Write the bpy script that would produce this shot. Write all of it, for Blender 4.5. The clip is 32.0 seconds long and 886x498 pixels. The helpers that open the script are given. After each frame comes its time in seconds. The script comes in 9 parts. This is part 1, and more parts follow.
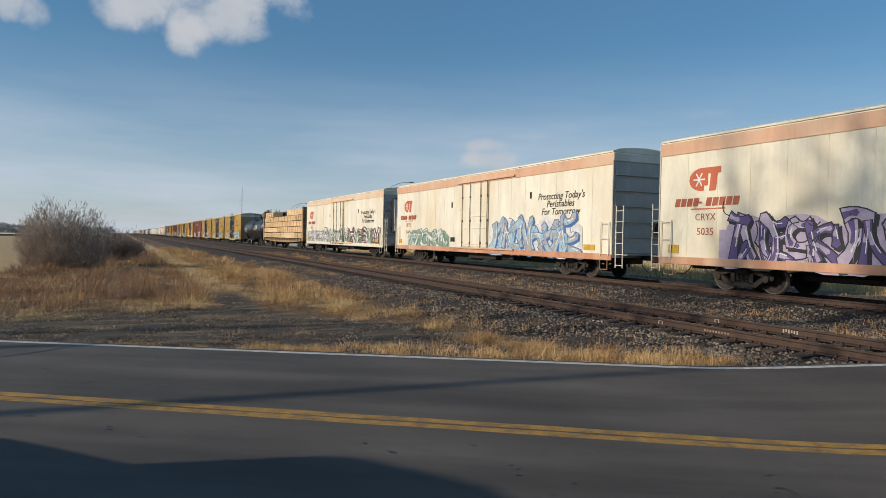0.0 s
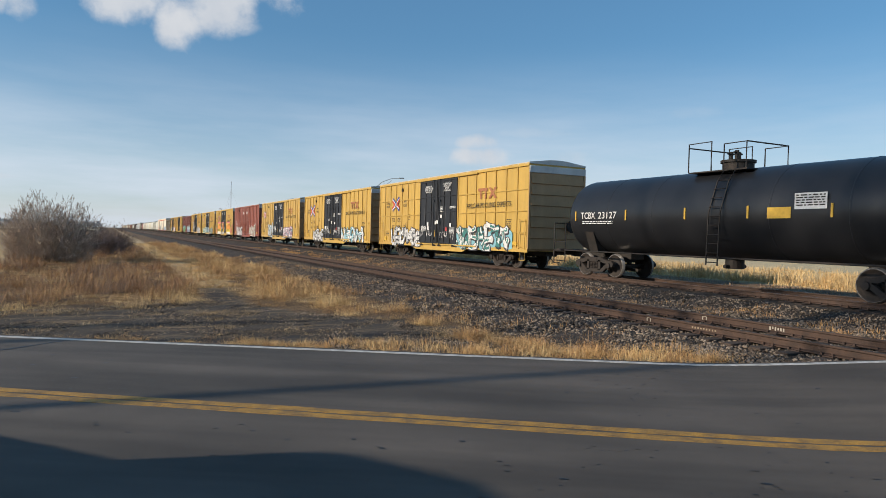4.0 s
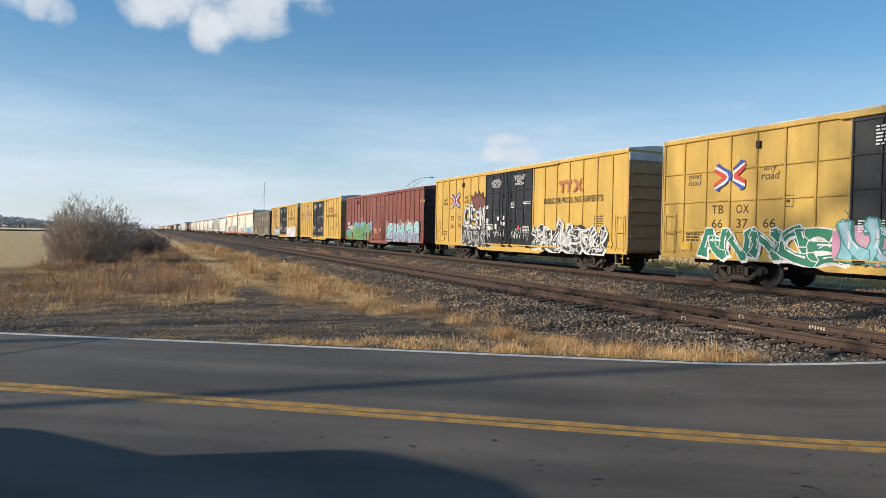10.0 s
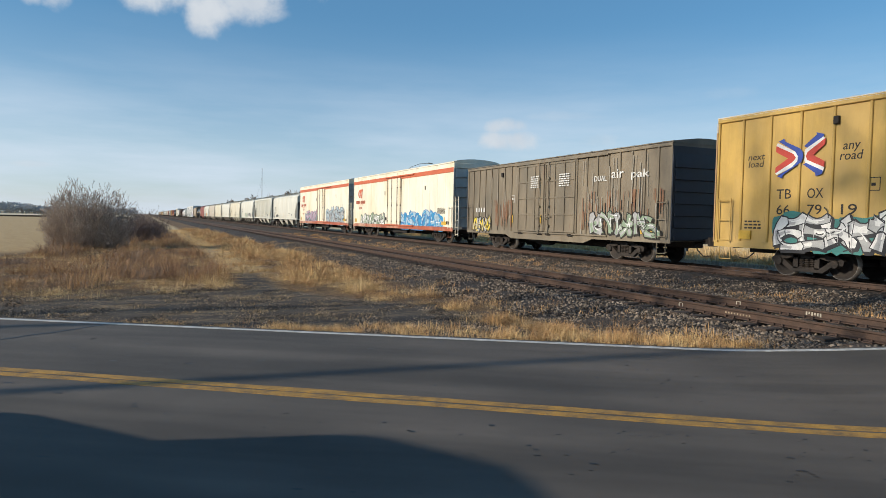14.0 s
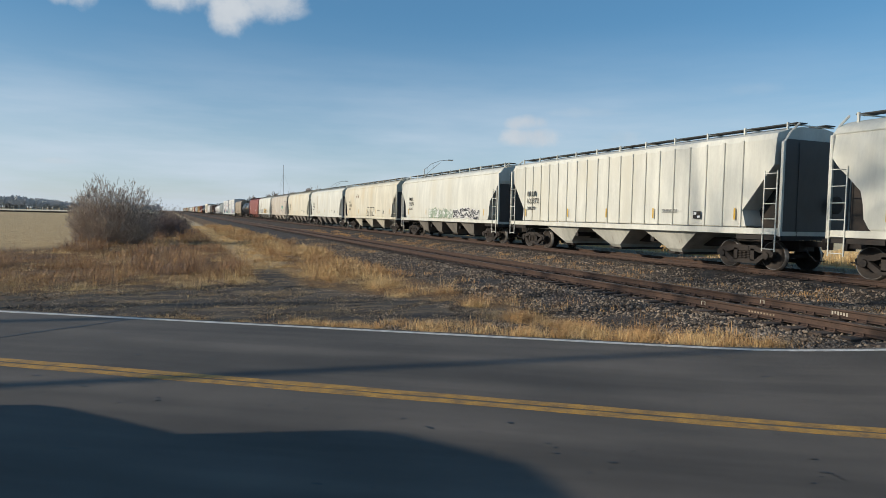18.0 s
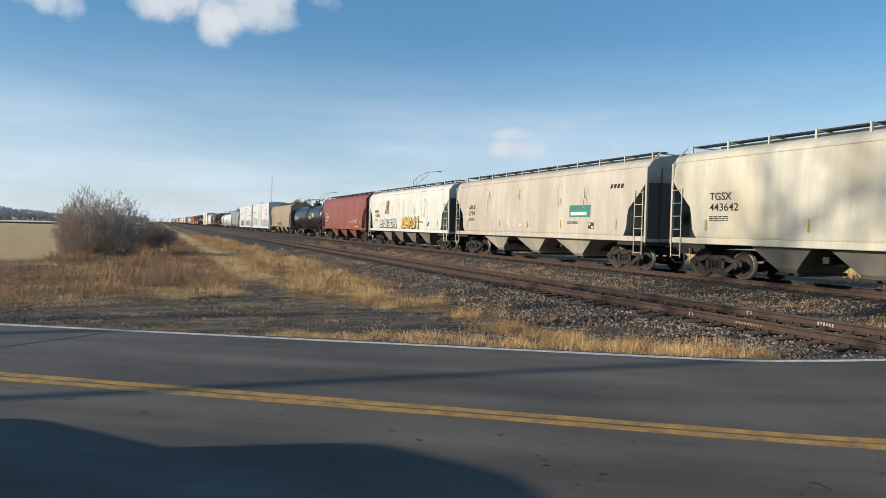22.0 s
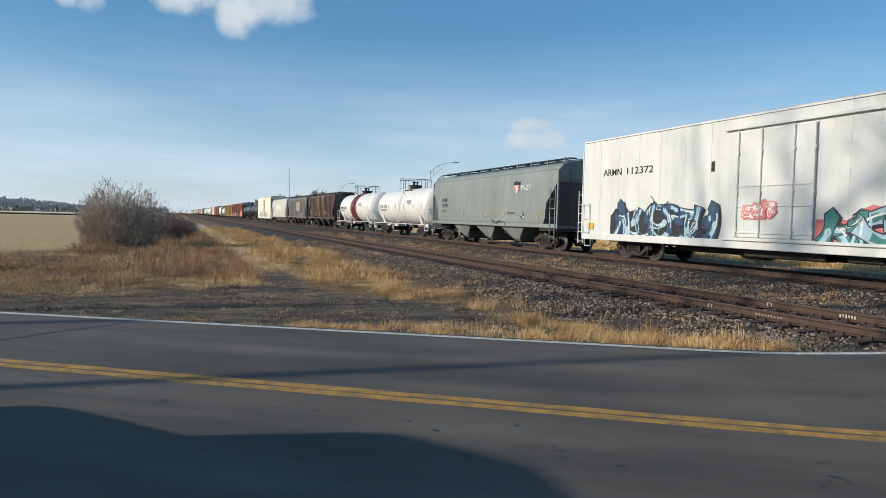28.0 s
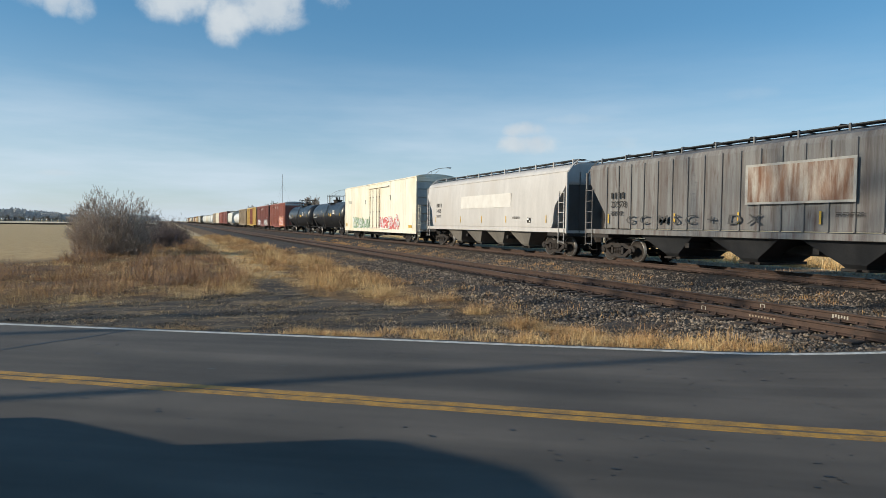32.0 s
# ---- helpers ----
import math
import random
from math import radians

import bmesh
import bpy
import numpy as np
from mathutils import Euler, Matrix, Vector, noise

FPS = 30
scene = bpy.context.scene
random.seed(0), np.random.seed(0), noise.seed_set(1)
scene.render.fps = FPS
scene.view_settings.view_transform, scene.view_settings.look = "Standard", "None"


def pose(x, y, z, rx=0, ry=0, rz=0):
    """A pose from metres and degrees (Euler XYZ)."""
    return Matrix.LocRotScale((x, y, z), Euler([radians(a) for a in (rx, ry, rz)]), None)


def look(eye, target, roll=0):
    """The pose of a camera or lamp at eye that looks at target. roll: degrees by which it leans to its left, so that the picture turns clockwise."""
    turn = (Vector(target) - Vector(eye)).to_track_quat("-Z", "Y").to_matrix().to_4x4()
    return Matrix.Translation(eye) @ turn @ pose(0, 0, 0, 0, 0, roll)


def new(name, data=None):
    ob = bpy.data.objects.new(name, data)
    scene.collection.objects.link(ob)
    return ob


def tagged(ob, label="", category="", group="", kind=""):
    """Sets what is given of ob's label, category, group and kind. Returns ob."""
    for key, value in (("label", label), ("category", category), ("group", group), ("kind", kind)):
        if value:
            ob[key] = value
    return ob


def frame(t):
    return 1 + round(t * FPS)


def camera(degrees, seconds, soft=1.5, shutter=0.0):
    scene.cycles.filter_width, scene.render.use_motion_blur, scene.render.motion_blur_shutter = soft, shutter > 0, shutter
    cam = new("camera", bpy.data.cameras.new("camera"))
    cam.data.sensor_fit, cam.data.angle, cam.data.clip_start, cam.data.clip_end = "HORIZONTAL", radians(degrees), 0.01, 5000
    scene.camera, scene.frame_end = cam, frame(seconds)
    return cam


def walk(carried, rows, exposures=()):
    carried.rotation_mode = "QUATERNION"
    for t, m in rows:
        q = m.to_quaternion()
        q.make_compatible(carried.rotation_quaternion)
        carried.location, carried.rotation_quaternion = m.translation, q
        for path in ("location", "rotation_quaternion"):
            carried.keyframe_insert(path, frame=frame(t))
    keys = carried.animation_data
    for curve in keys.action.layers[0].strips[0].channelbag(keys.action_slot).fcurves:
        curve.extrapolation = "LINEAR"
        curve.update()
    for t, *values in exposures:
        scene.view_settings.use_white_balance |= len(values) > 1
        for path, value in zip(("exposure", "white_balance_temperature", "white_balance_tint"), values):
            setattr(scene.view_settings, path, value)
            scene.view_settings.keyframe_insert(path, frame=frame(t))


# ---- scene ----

# ---------------------------------------------------------------- camera
EYE = (0.0, 0.0, 1.85)
PATH = [
    (0.0, -25.75, -0.84, -1.16),
    (0.5, -25.71, -1.32, -1.04),
    (1.0, -25.88, -1.30, -1.24),
    (1.5, -25.65, -1.29, -1.41),
    (2.0, -24.88, -2.05, -1.35),
    (2.5, -25.18, -2.05, -1.68),
    (4.5, -27.01, -1.05, -1.14),
    (5.0, -26.65, -2.15, -0.61),
    (5.5, -26.75, -1.18, -0.60),
    (6.0, -26.46, -1.42, -1.04),
    (6.5, -25.53, -1.70, -1.30),
    (7.0, -25.48, -1.35, -1.04),
    (7.5, -24.65, -1.87, -1.24),
    (8.0, -24.57, -2.47, -1.27),
    (8.5, -24.67, -1.70, -1.40),
    (9.0, -24.23, -1.92, -0.92),
    (9.5, -24.47, -1.74, -0.99),
    (10.0, -23.96, -1.31, -1.09),
    (10.5, -23.32, -1.75, -1.08),
    (11.0, -23.80, -1.81, -1.47),
    (11.5, -23.97, -1.66, -1.52),
    (12.0, -24.13, -2.47, -1.29),
    (12.5, -24.16, -1.78, -1.23),
    (13.0, -23.93, -1.85, -0.95),
    (13.5, -24.27, -1.70, -1.25),
    (14.0, -24.11, -2.51, -1.18),
    (14.5, -24.99, -1.77, -0.33),
    (16.5, -24.83, -1.87, -1.32),
    (17.0, -22.97, -2.23, -1.63),
    (17.5, -22.07, -3.08, -1.36),
    (18.0, -22.38, -2.81, -1.31),
    (18.5, -22.84, -1.95, -1.56),
    (19.0, -23.07, -2.18, -1.47),
    (19.5, -24.75, -1.90, -1.01),
    (20.0, -24.56, -2.45, -1.40),
    (20.5, -25.05, -2.55, -0.80),
    (21.0, -23.93, -2.34, -1.19),
    (21.5, -24.39, -2.82, -1.62),
    (22.0, -23.34, -1.81, -1.35),
    (22.5, -23.08, -1.89, -1.46),
    (23.0, -22.45, -2.32, -0.97),
    (23.5, -22.44, -1.78, -0.55),
    (24.0, -22.96, -1.18, -0.97),
    (24.5, -23.11, -1.04, -0.96),
    (25.0, -22.57, -2.31, -1.21),
    (25.5, -22.10, -2.39, -1.09),
    (27.5, -22.14, -2.74, -1.02),
    (28.0, -21.88, -2.62, -1.33),
    (28.5, -21.97, -2.79, -1.27),
    (29.0, -21.64, -2.78, -1.24),
    (29.5, -21.56, -2.49, -1.10),
    (30.0, -21.65, -3.19, -0.71),
    (30.5, -21.67, -2.80, -0.53),
    (31.0, -22.06, -2.69, -0.69),
    (31.5, -21.83, -2.70, -0.71),
    (32.0, -22.45, -2.15, -0.68),
]
cam = camera(67.7, 32.0, soft=0.5)
walk(cam, [(t, pose(*EYE, 90 + pitch, roll, yaw)) for t, yaw, pitch, roll in PATH],
     exposures=[(0.0, -0.42, 6380, 11), (2.5, -0.32, 6400, 11), (5.0, 0.0, 6450, 11), (8.0, 0.13, 6450, 11), (10.0, 0.05, 6400, 10), (13.0, -0.03, 6300, 9), (17.0, -0.27, 6220, 8),
                (21.0, -0.08, 6320, 9), (25.0, 0.08, 6300, 9), (28.0, -0.09, 6120, 7), (32.0, -0.13, 6230, 6)])

# ---------------------------------------------------------------- light
SUN_AZ = math.atan2(0.09, -0.99)          # towards the sun, from +x
SUN_EL = radians(21)
world = bpy.data.worlds.new("sky")
scene.world = world
world.use_nodes = True


def node(nt, kind, **values):
    n = nt.nodes.new(kind)
    for key, value in values.items():
        if key == "operation":
            n.operation = value
        elif key == "data_type":
            n.data_type = value
        elif key == "interpolation_type":
            n.interpolation_type = value
        else:
            n.inputs[key].default_value = value
    return n


def build_world():
    nt = world.node_tree
    nt.nodes.clear()
    out = nt.nodes.new("ShaderNodeOutputWorld")
    bg = node(nt, "ShaderNodeBackground", Strength=0.115)
    sky = nt.nodes.new("ShaderNodeTexSky")
    sky.sky_type, sky.sun_disc = "NISHITA", False
    sky.sun_elevation, sky.sun_rotation = SUN_EL, math.pi / 2 - SUN_AZ
    sky.air_density, sky.dust_density, sky.ozone_density = 1.0, 0.15, 2.2
    co = nt.nodes.new("ShaderNodeTexCoord")
    total = None
    # thin cloud veil low over the horizon plus a few separate puffs: azimuth (right of +y), elevation, half width, half height, strength
    puffs = [(0.4, 17.3, 2.7, 1.7, 0.95), (4.5, 16.3, 1.7, 1.9, 1.0), (7.4, 17.7, 3.2, 1.9, 0.95), (4.2, 19.4, 7.0, 2.3, 1.0), (9.2, 16.4, 1.6, 0.7, 0.4), (-6.1, 15.7, 1.0, 1.1, 0.8), (-7.6, 16.2, 1.0, 1.2, 0.75), (-9.6, 17.0, 2.0, 1.5, 0.8),
             (29.4, 8.1, 1.7, 0.65, 0.8), (29.9, 6.9, 2.5, 0.8, 0.86), (34.1, 8.9, 2.6, 0.4, 0.16), (37.4, 6.9, 1.7, 0.6, 0.28), (-7.5, 3.5, 1.4, 0.25, 0.3), (47.6, 10.3, 1.9, 0.5, 0.1)]
    noise_a = node(nt, "ShaderNodeTexNoise", Scale=19.0, Detail=8.0, Roughness=0.58)
    nt.links.new(co.outputs["Generated"], noise_a.inputs["Vector"])
    for az, el, w, h, k in puffs:
        a, e = radians(az), radians(el)
        d = Vector((math.sin(a) * math.cos(e), math.cos(a) * math.cos(e), math.sin(e)))
        right = Vector((math.cos(a), -math.sin(a), 0))
        up = right.cross(d)
        dots = []
        for axis, half in ((right, w), (up, h)):
            dot = node(nt, "ShaderNodeVectorMath", operation="DOT_PRODUCT")
            dot.inputs[1].default_value = axis / math.tan(radians(half))
            nt.links.new(co.outputs["Generated"], dot.inputs[0])
            sq = node(nt, "ShaderNodeMath", operation="ADD")
            sq.inputs[1].default_value = -d.dot(axis) / math.tan(radians(half))
            nt.links.new(dot.outputs["Value"], sq.inputs[0])
            mul = node(nt, "ShaderNodeMath", operation="MULTIPLY")
            nt.links.new(sq.outputs[0], mul.inputs[0])
            nt.links.new(sq.outputs[0], mul.inputs[1])
            dots.append(mul)
        r2 = node(nt, "ShaderNodeMath", operation="ADD")
        nt.links.new(dots[0].outputs[0], r2.inputs[0])
        nt.links.new(dots[1].outputs[0], r2.inputs[1])
        # front half of the sky only
        front = node(nt, "ShaderNodeVectorMath", operation="DOT_PRODUCT")
        front.inputs[1].default_value = d
        nt.links.new(co.outputs["Generated"], front.inputs[0])
        gate = node(nt, "ShaderNodeMath", operation="GREATER_THAN")
        gate.inputs[1].default_value = 0.5
        nt.links.new(front.outputs["Value"], gate.inputs[0])
        # noise eats into the rim of the puff
        wob = node(nt, "ShaderNodeMath", operation="MULTIPLY_ADD")
        wob.inputs[1].default_value, wob.inputs[2].default_value = 4.2, -2.1
        nt.links.new(noise_a.outputs["Fac"], wob.inputs[0])
        edge = node(nt, "ShaderNodeMath", operation="ADD")
        nt.links.new(r2.outputs[0], edge.inputs[0])
        nt.links.new(wob.outputs[0], edge.inputs[1])
        ramp = node(nt, "ShaderNodeMapRange", interpolation_type="SMOOTHSTEP")
        for i, v in enumerate((-0.2, 1.7, k, 0.0), 1):
            ramp.inputs[i].default_value = v
        nt.links.new(edge.outputs[0], ramp.inputs[0])
        cut = node(nt, "ShaderNodeMath", operation="MULTIPLY")
        nt.links.new(ramp.outputs[0], cut.inputs[0])
        nt.links.new(gate.outputs[0], cut.inputs[1])
        if total is None:
            total = cut
        else:
            m = node(nt, "ShaderNodeMath", operation="MAXIMUM")
            nt.links.new(total.outputs[0], m.inputs[0])
            nt.links.new(cut.outputs[0], m.inputs[1])
            total = m
    # high thin haze: stretched noise, strongest near the horizon
    sep = nt.nodes.new("ShaderNodeSeparateXYZ")
    nt.links.new(co.outputs["Generated"], sep.inputs[0])
    mp = node(nt, "ShaderNodeMapping")
    mp.inputs["Scale"].default_value = (1.6, 1.6, 11.0)
    nt.links.new(co.outputs["Generated"], mp.inputs["Vector"])
    veil = node(nt, "ShaderNodeTexNoise", Scale=1.8, Detail=6.0, Roughness=0.55)
    nt.links.new(mp.outputs[0], veil.inputs["Vector"])
    low = node(nt, "ShaderNodeMapRange", interpolation_type="SMOOTHSTEP")
    for i, v in enumerate((0.0, 0.29, 1.0, 0.0), 1):
        low.inputs[i].default_value = v
    nt.links.new(sep.outputs["Z"], low.inputs[0])
    vr = node(nt, "ShaderNodeMapRange")
    for i, v in enumerate((0.35, 0.7, 0.45, 1.0), 1):
        vr.inputs[i].default_value = v
    nt.links.new(veil.outputs["Fac"], vr.inputs[0])
    vm = node(nt, "ShaderNodeMath", operation="MULTIPLY")
    nt.links.new(low.outputs[0], vm.inputs[0])
    nt.links.new(vr.outputs[0], vm.inputs[1])
    mix1 = node(nt, "ShaderNodeMix", data_type="RGBA")
    mix1.inputs["B"].default_value = (6.5, 7.2, 8.1, 1)
    nt.links.new(vm.outputs[0], mix1.inputs["Factor"])
    deep = node(nt, "ShaderNodeHueSaturation", Saturation=1.28, Hue=0.494, Value=1.0)
    nt.links.new(sky.outputs[0], deep.inputs["Color"])
    # a thin even veil of bright air over the whole sky
    even = node(nt, "ShaderNodeMix", data_type="RGBA")
    even.inputs["Factor"].default_value = 0.28
    even.inputs["B"].default_value = (2.0, 4.0, 6.6, 1)
    nt.links.new(deep.outputs[0], even.inputs["A"])
    nt.links.new(even.outputs["Result"], mix1.inputs["A"])
    # puffs: bright tops, greyer bellies
    shade = node(nt, "ShaderNodeTexNoise", Scale=15.0, Detail=4.0)
    nt.links.new(co.outputs["Generated"], shade.inputs["Vector"])
    tone = node(nt, "ShaderNodeMix", data_type="RGBA")
    tone.inputs["A"].default_value = (4.3, 4.9, 5.7, 1)
    tone.inputs["B"].default_value = (7.8, 7.8, 7.7, 1)
    nt.links.new(shade.outputs["Fac"], tone.inputs["Factor"])
    mix2 = node(nt, "ShaderNodeMix", data_type="RGBA")
    nt.links.new(total.outputs[0], mix2.inputs["Factor"])
    nt.links.new(mix1.outputs["Result"], mix2.inputs["A"])
    nt.links.new(tone.outputs["Result"], mix2.inputs["B"])
    nt.links.new(mix2.outputs["Result"], bg.inputs["Color"])
    nt.links.new(bg.outputs[0], out.inputs["Surface"])


build_world()
sun = new("sun", bpy.data.lights.new("sun", "SUN"))
sun.data.energy, sun.data.angle, sun.data.color = 5.0, radians(0.8), (1.0, 0.86, 0.67)
to_sun = Vector((math.cos(SUN_AZ) * math.cos(SUN_EL), math.sin(SUN_AZ) * math.cos(SUN_EL), math.sin(SUN_EL)))
sun.matrix_world = look(to_sun * 60, (0, 0, 0))

# ---------------------------------------------------------------- materials
MATS = {}


def material(name, color, rough=0.6, metal=0.0, color2=None, scale=3.0, detail=6.0, amount=1.0, bump=0.0, bump_scale=60.0, stretch=(1, 1, 1),
             tint=None, rust=0.0, rust_color=(0.16, 0.06, 0.025), island=0.0, random_tint=0.0, fine=0.0, streak=0.0):
    """A surface with two scales of variation: broad patches towards color2, fine grain, streaky rust, and relief."""
    if name in MATS:
        return MATS[name]
    m = bpy.data.materials.new(name)
    m.use_nodes = True
    nt = m.node_tree
    bsdf = nt.nodes["Principled BSDF"]
    bsdf.inputs["Roughness"].default_value, bsdf.inputs["Metallic"].default_value = rough, metal
    co = nt.nodes.new("ShaderNodeTexCoord")
    mp = nt.nodes.new("ShaderNodeMapping")
    mp.inputs["Scale"].default_value = stretch
    nt.links.new(co.outputs["Object"], mp.inputs["Vector"])
    base = None
    c2 = color2 or tuple(c * 0.72 for c in color)
    n1 = node(nt, "ShaderNodeTexNoise", Scale=scale, Detail=detail, Roughness=0.6)
    nt.links.new(mp.outputs[0], n1.inputs["Vector"])
    r1 = nt.nodes.new("ShaderNodeMapRange")
    r1.inputs[1].default_value, r1.inputs[2].default_value = 0.38, 0.68
    r1.inputs[4].default_value = amount
    nt.links.new(n1.outputs["Fac"], r1.inputs[0])
    mix = node(nt, "ShaderNodeMix", data_type="RGBA")
    mix.inputs["A"].default_value, mix.inputs["B"].default_value = (*color, 1), (*c2, 1)
    nt.links.new(r1.outputs[0], mix.inputs["Factor"])
    base = mix.outputs["Result"]
    if fine:
        n2 = node(nt, "ShaderNodeTexNoise", Scale=scale * 14, Detail=4.0, Roughness=0.7)
        nt.links.new(mp.outputs[0], n2.inputs["Vector"])
        r2 = nt.nodes.new("ShaderNodeMapRange")
        r2.inputs[1].default_value, r2.inputs[2].default_value, r2.inputs[3].default_value, r2.inputs[4].default_value = 0.3, 0.7, 1 - fine, 1 + fine
        nt.links.new(n2.outputs["Fac"], r2.inputs[0])
        hs = node(nt, "ShaderNodeHueSaturation")
        nt.links.new(r2.outputs[0], hs.inputs["Value"])
        nt.links.new(base, hs.inputs["Color"])
        base = hs.outputs["Color"]
    if streak:
        ms = nt.nodes.new("ShaderNodeMapping")
        ms.inputs["Scale"].default_value, ms.inputs["Location"].default_value = (1.0, 2.6, 0.2), (3.0, 1.0, 5.0)
        nt.links.new(co.outputs["Object"], ms.inputs["Vector"])
        n5 = node(nt, "ShaderNodeTexNoise", Scale=1.25, Detail=8.0, Roughness=0.66)
        nt.links.new(ms.outputs[0], n5.inputs["Vector"])
        r5 = nt.nodes.new("ShaderNodeMapRange")
        for i, v in enumerate((0.42, 0.66, 1.0 + 0.25 * streak, 1.0 - streak), 1):
            r5.inputs[i].default_value = v
        nt.links.new(n5.outputs["Fac"], r5.inputs[0])
        h5 = node(nt, "ShaderNodeHueSaturation")
        nt.links.new(r5.outputs[0], h5.inputs["Value"])
        nt.links.new(base, h5.inputs["Color"])
        base = h5.outputs["Color"]
    if tint:
        nt_ = node(nt, "ShaderNodeTexNoise", Scale=0.55, Detail=5.0, Roughness=0.6)
        mt = nt.nodes.new("ShaderNodeMapping")
        mt.inputs["Scale"].default_value, mt.inputs["Location"].default_value = (1.0, 1.0, 0.45), (4.0, 7.0, 2.0)
        nt.links.new(co.outputs["Object"], mt.inputs["Vector"])
        nt.links.new(mt.outputs[0], nt_.inputs["Vector"])
        rt = nt.nodes.new("ShaderNodeMapRange")
        rt.inputs[1].default_value, rt.inputs[2].default_value, rt.inputs[4].default_value = 0.45, 0.68, 0.8
        nt.links.new(nt_.outputs["Fac"], rt.inputs[0])
        mixt = node(nt, "ShaderNodeMix", data_type="RGBA")
        mixt.inputs["B"].default_value = (*tint, 1)
        nt.links.new(rt.outputs[0], mixt.inputs["Factor"])
        nt.links.new(base, mixt.inputs["A"])
        base = mixt.outputs["Result"]
    if rust:
        mr = nt.nodes.new("ShaderNodeMapping")
        mr.inputs["Scale"].default_value = (1.0, 2.6, 0.32)
        nt.links.new(co.outputs["Object"], mr.inputs["Vector"])
        n3 = node(nt, "ShaderNodeTexNoise", Scale=2.2, Detail=9.0, Roughness=0.68)
        nt.links.new(mr.outputs[0], n3.inputs["Vector"])
        r3 = nt.nodes.new("ShaderNodeMapRange")
        r3.inputs[1].default_value, r3.inputs[2].default_value = 0.72 - 0.4 * rust, 0.84 - 0.3 * rust
        r3.inputs[4].default_value = 0.85
        nt.links.new(n3.outputs["Fac"], r3.inputs[0])
        mixr = node(nt, "ShaderNodeMix", data_type="RGBA")
        mixr.inputs["B"].default_value = (*rust_color, 1)
        nt.links.new(r3.outputs[0], mixr.inputs["Factor"])
        nt.links.new(base, mixr.inputs["A"])
        base = mixr.outputs["Result"]
    if island or random_tint:
        if island:
            g = nt.nodes.new("ShaderNodeNewGeometry")
            src, k = g.outputs["Random Per Island"], island
        else:
            g = nt.nodes.new("ShaderNodeObjectInfo")
            src, k = g.outputs["Random"], random_tint
        ri = nt.nodes.new("ShaderNodeMapRange")
        ri.inputs[3].default_value, ri.inputs[4].default_value = 1 - k, 1 + k
        nt.links.new(src, ri.inputs[0])
        hs = node(nt, "ShaderNodeHueSaturation")
        nt.links.new(ri.outputs[0], hs.inputs["Value"])
        nt.links.new(base, hs.inputs["Color"])
        base = hs.outputs["Color"]
    nt.links.new(base, bsdf.inputs["Base Color"])
    if bump:
        nb = node(nt, "ShaderNodeTexNoise", Scale=bump_scale, Detail=5.0, Roughness=0.65)
        nt.links.new(mp.outputs[0], nb.inputs["Vector"])
        bp = node(nt, "ShaderNodeBump", Strength=bump, Distance=0.02)
        nt.links.new(nb.outputs["Fac"], bp.inputs["Height"])
        nt.links.new(bp.outputs[0], bsdf.inputs["Normal"])
    MATS[name] = m
    return m


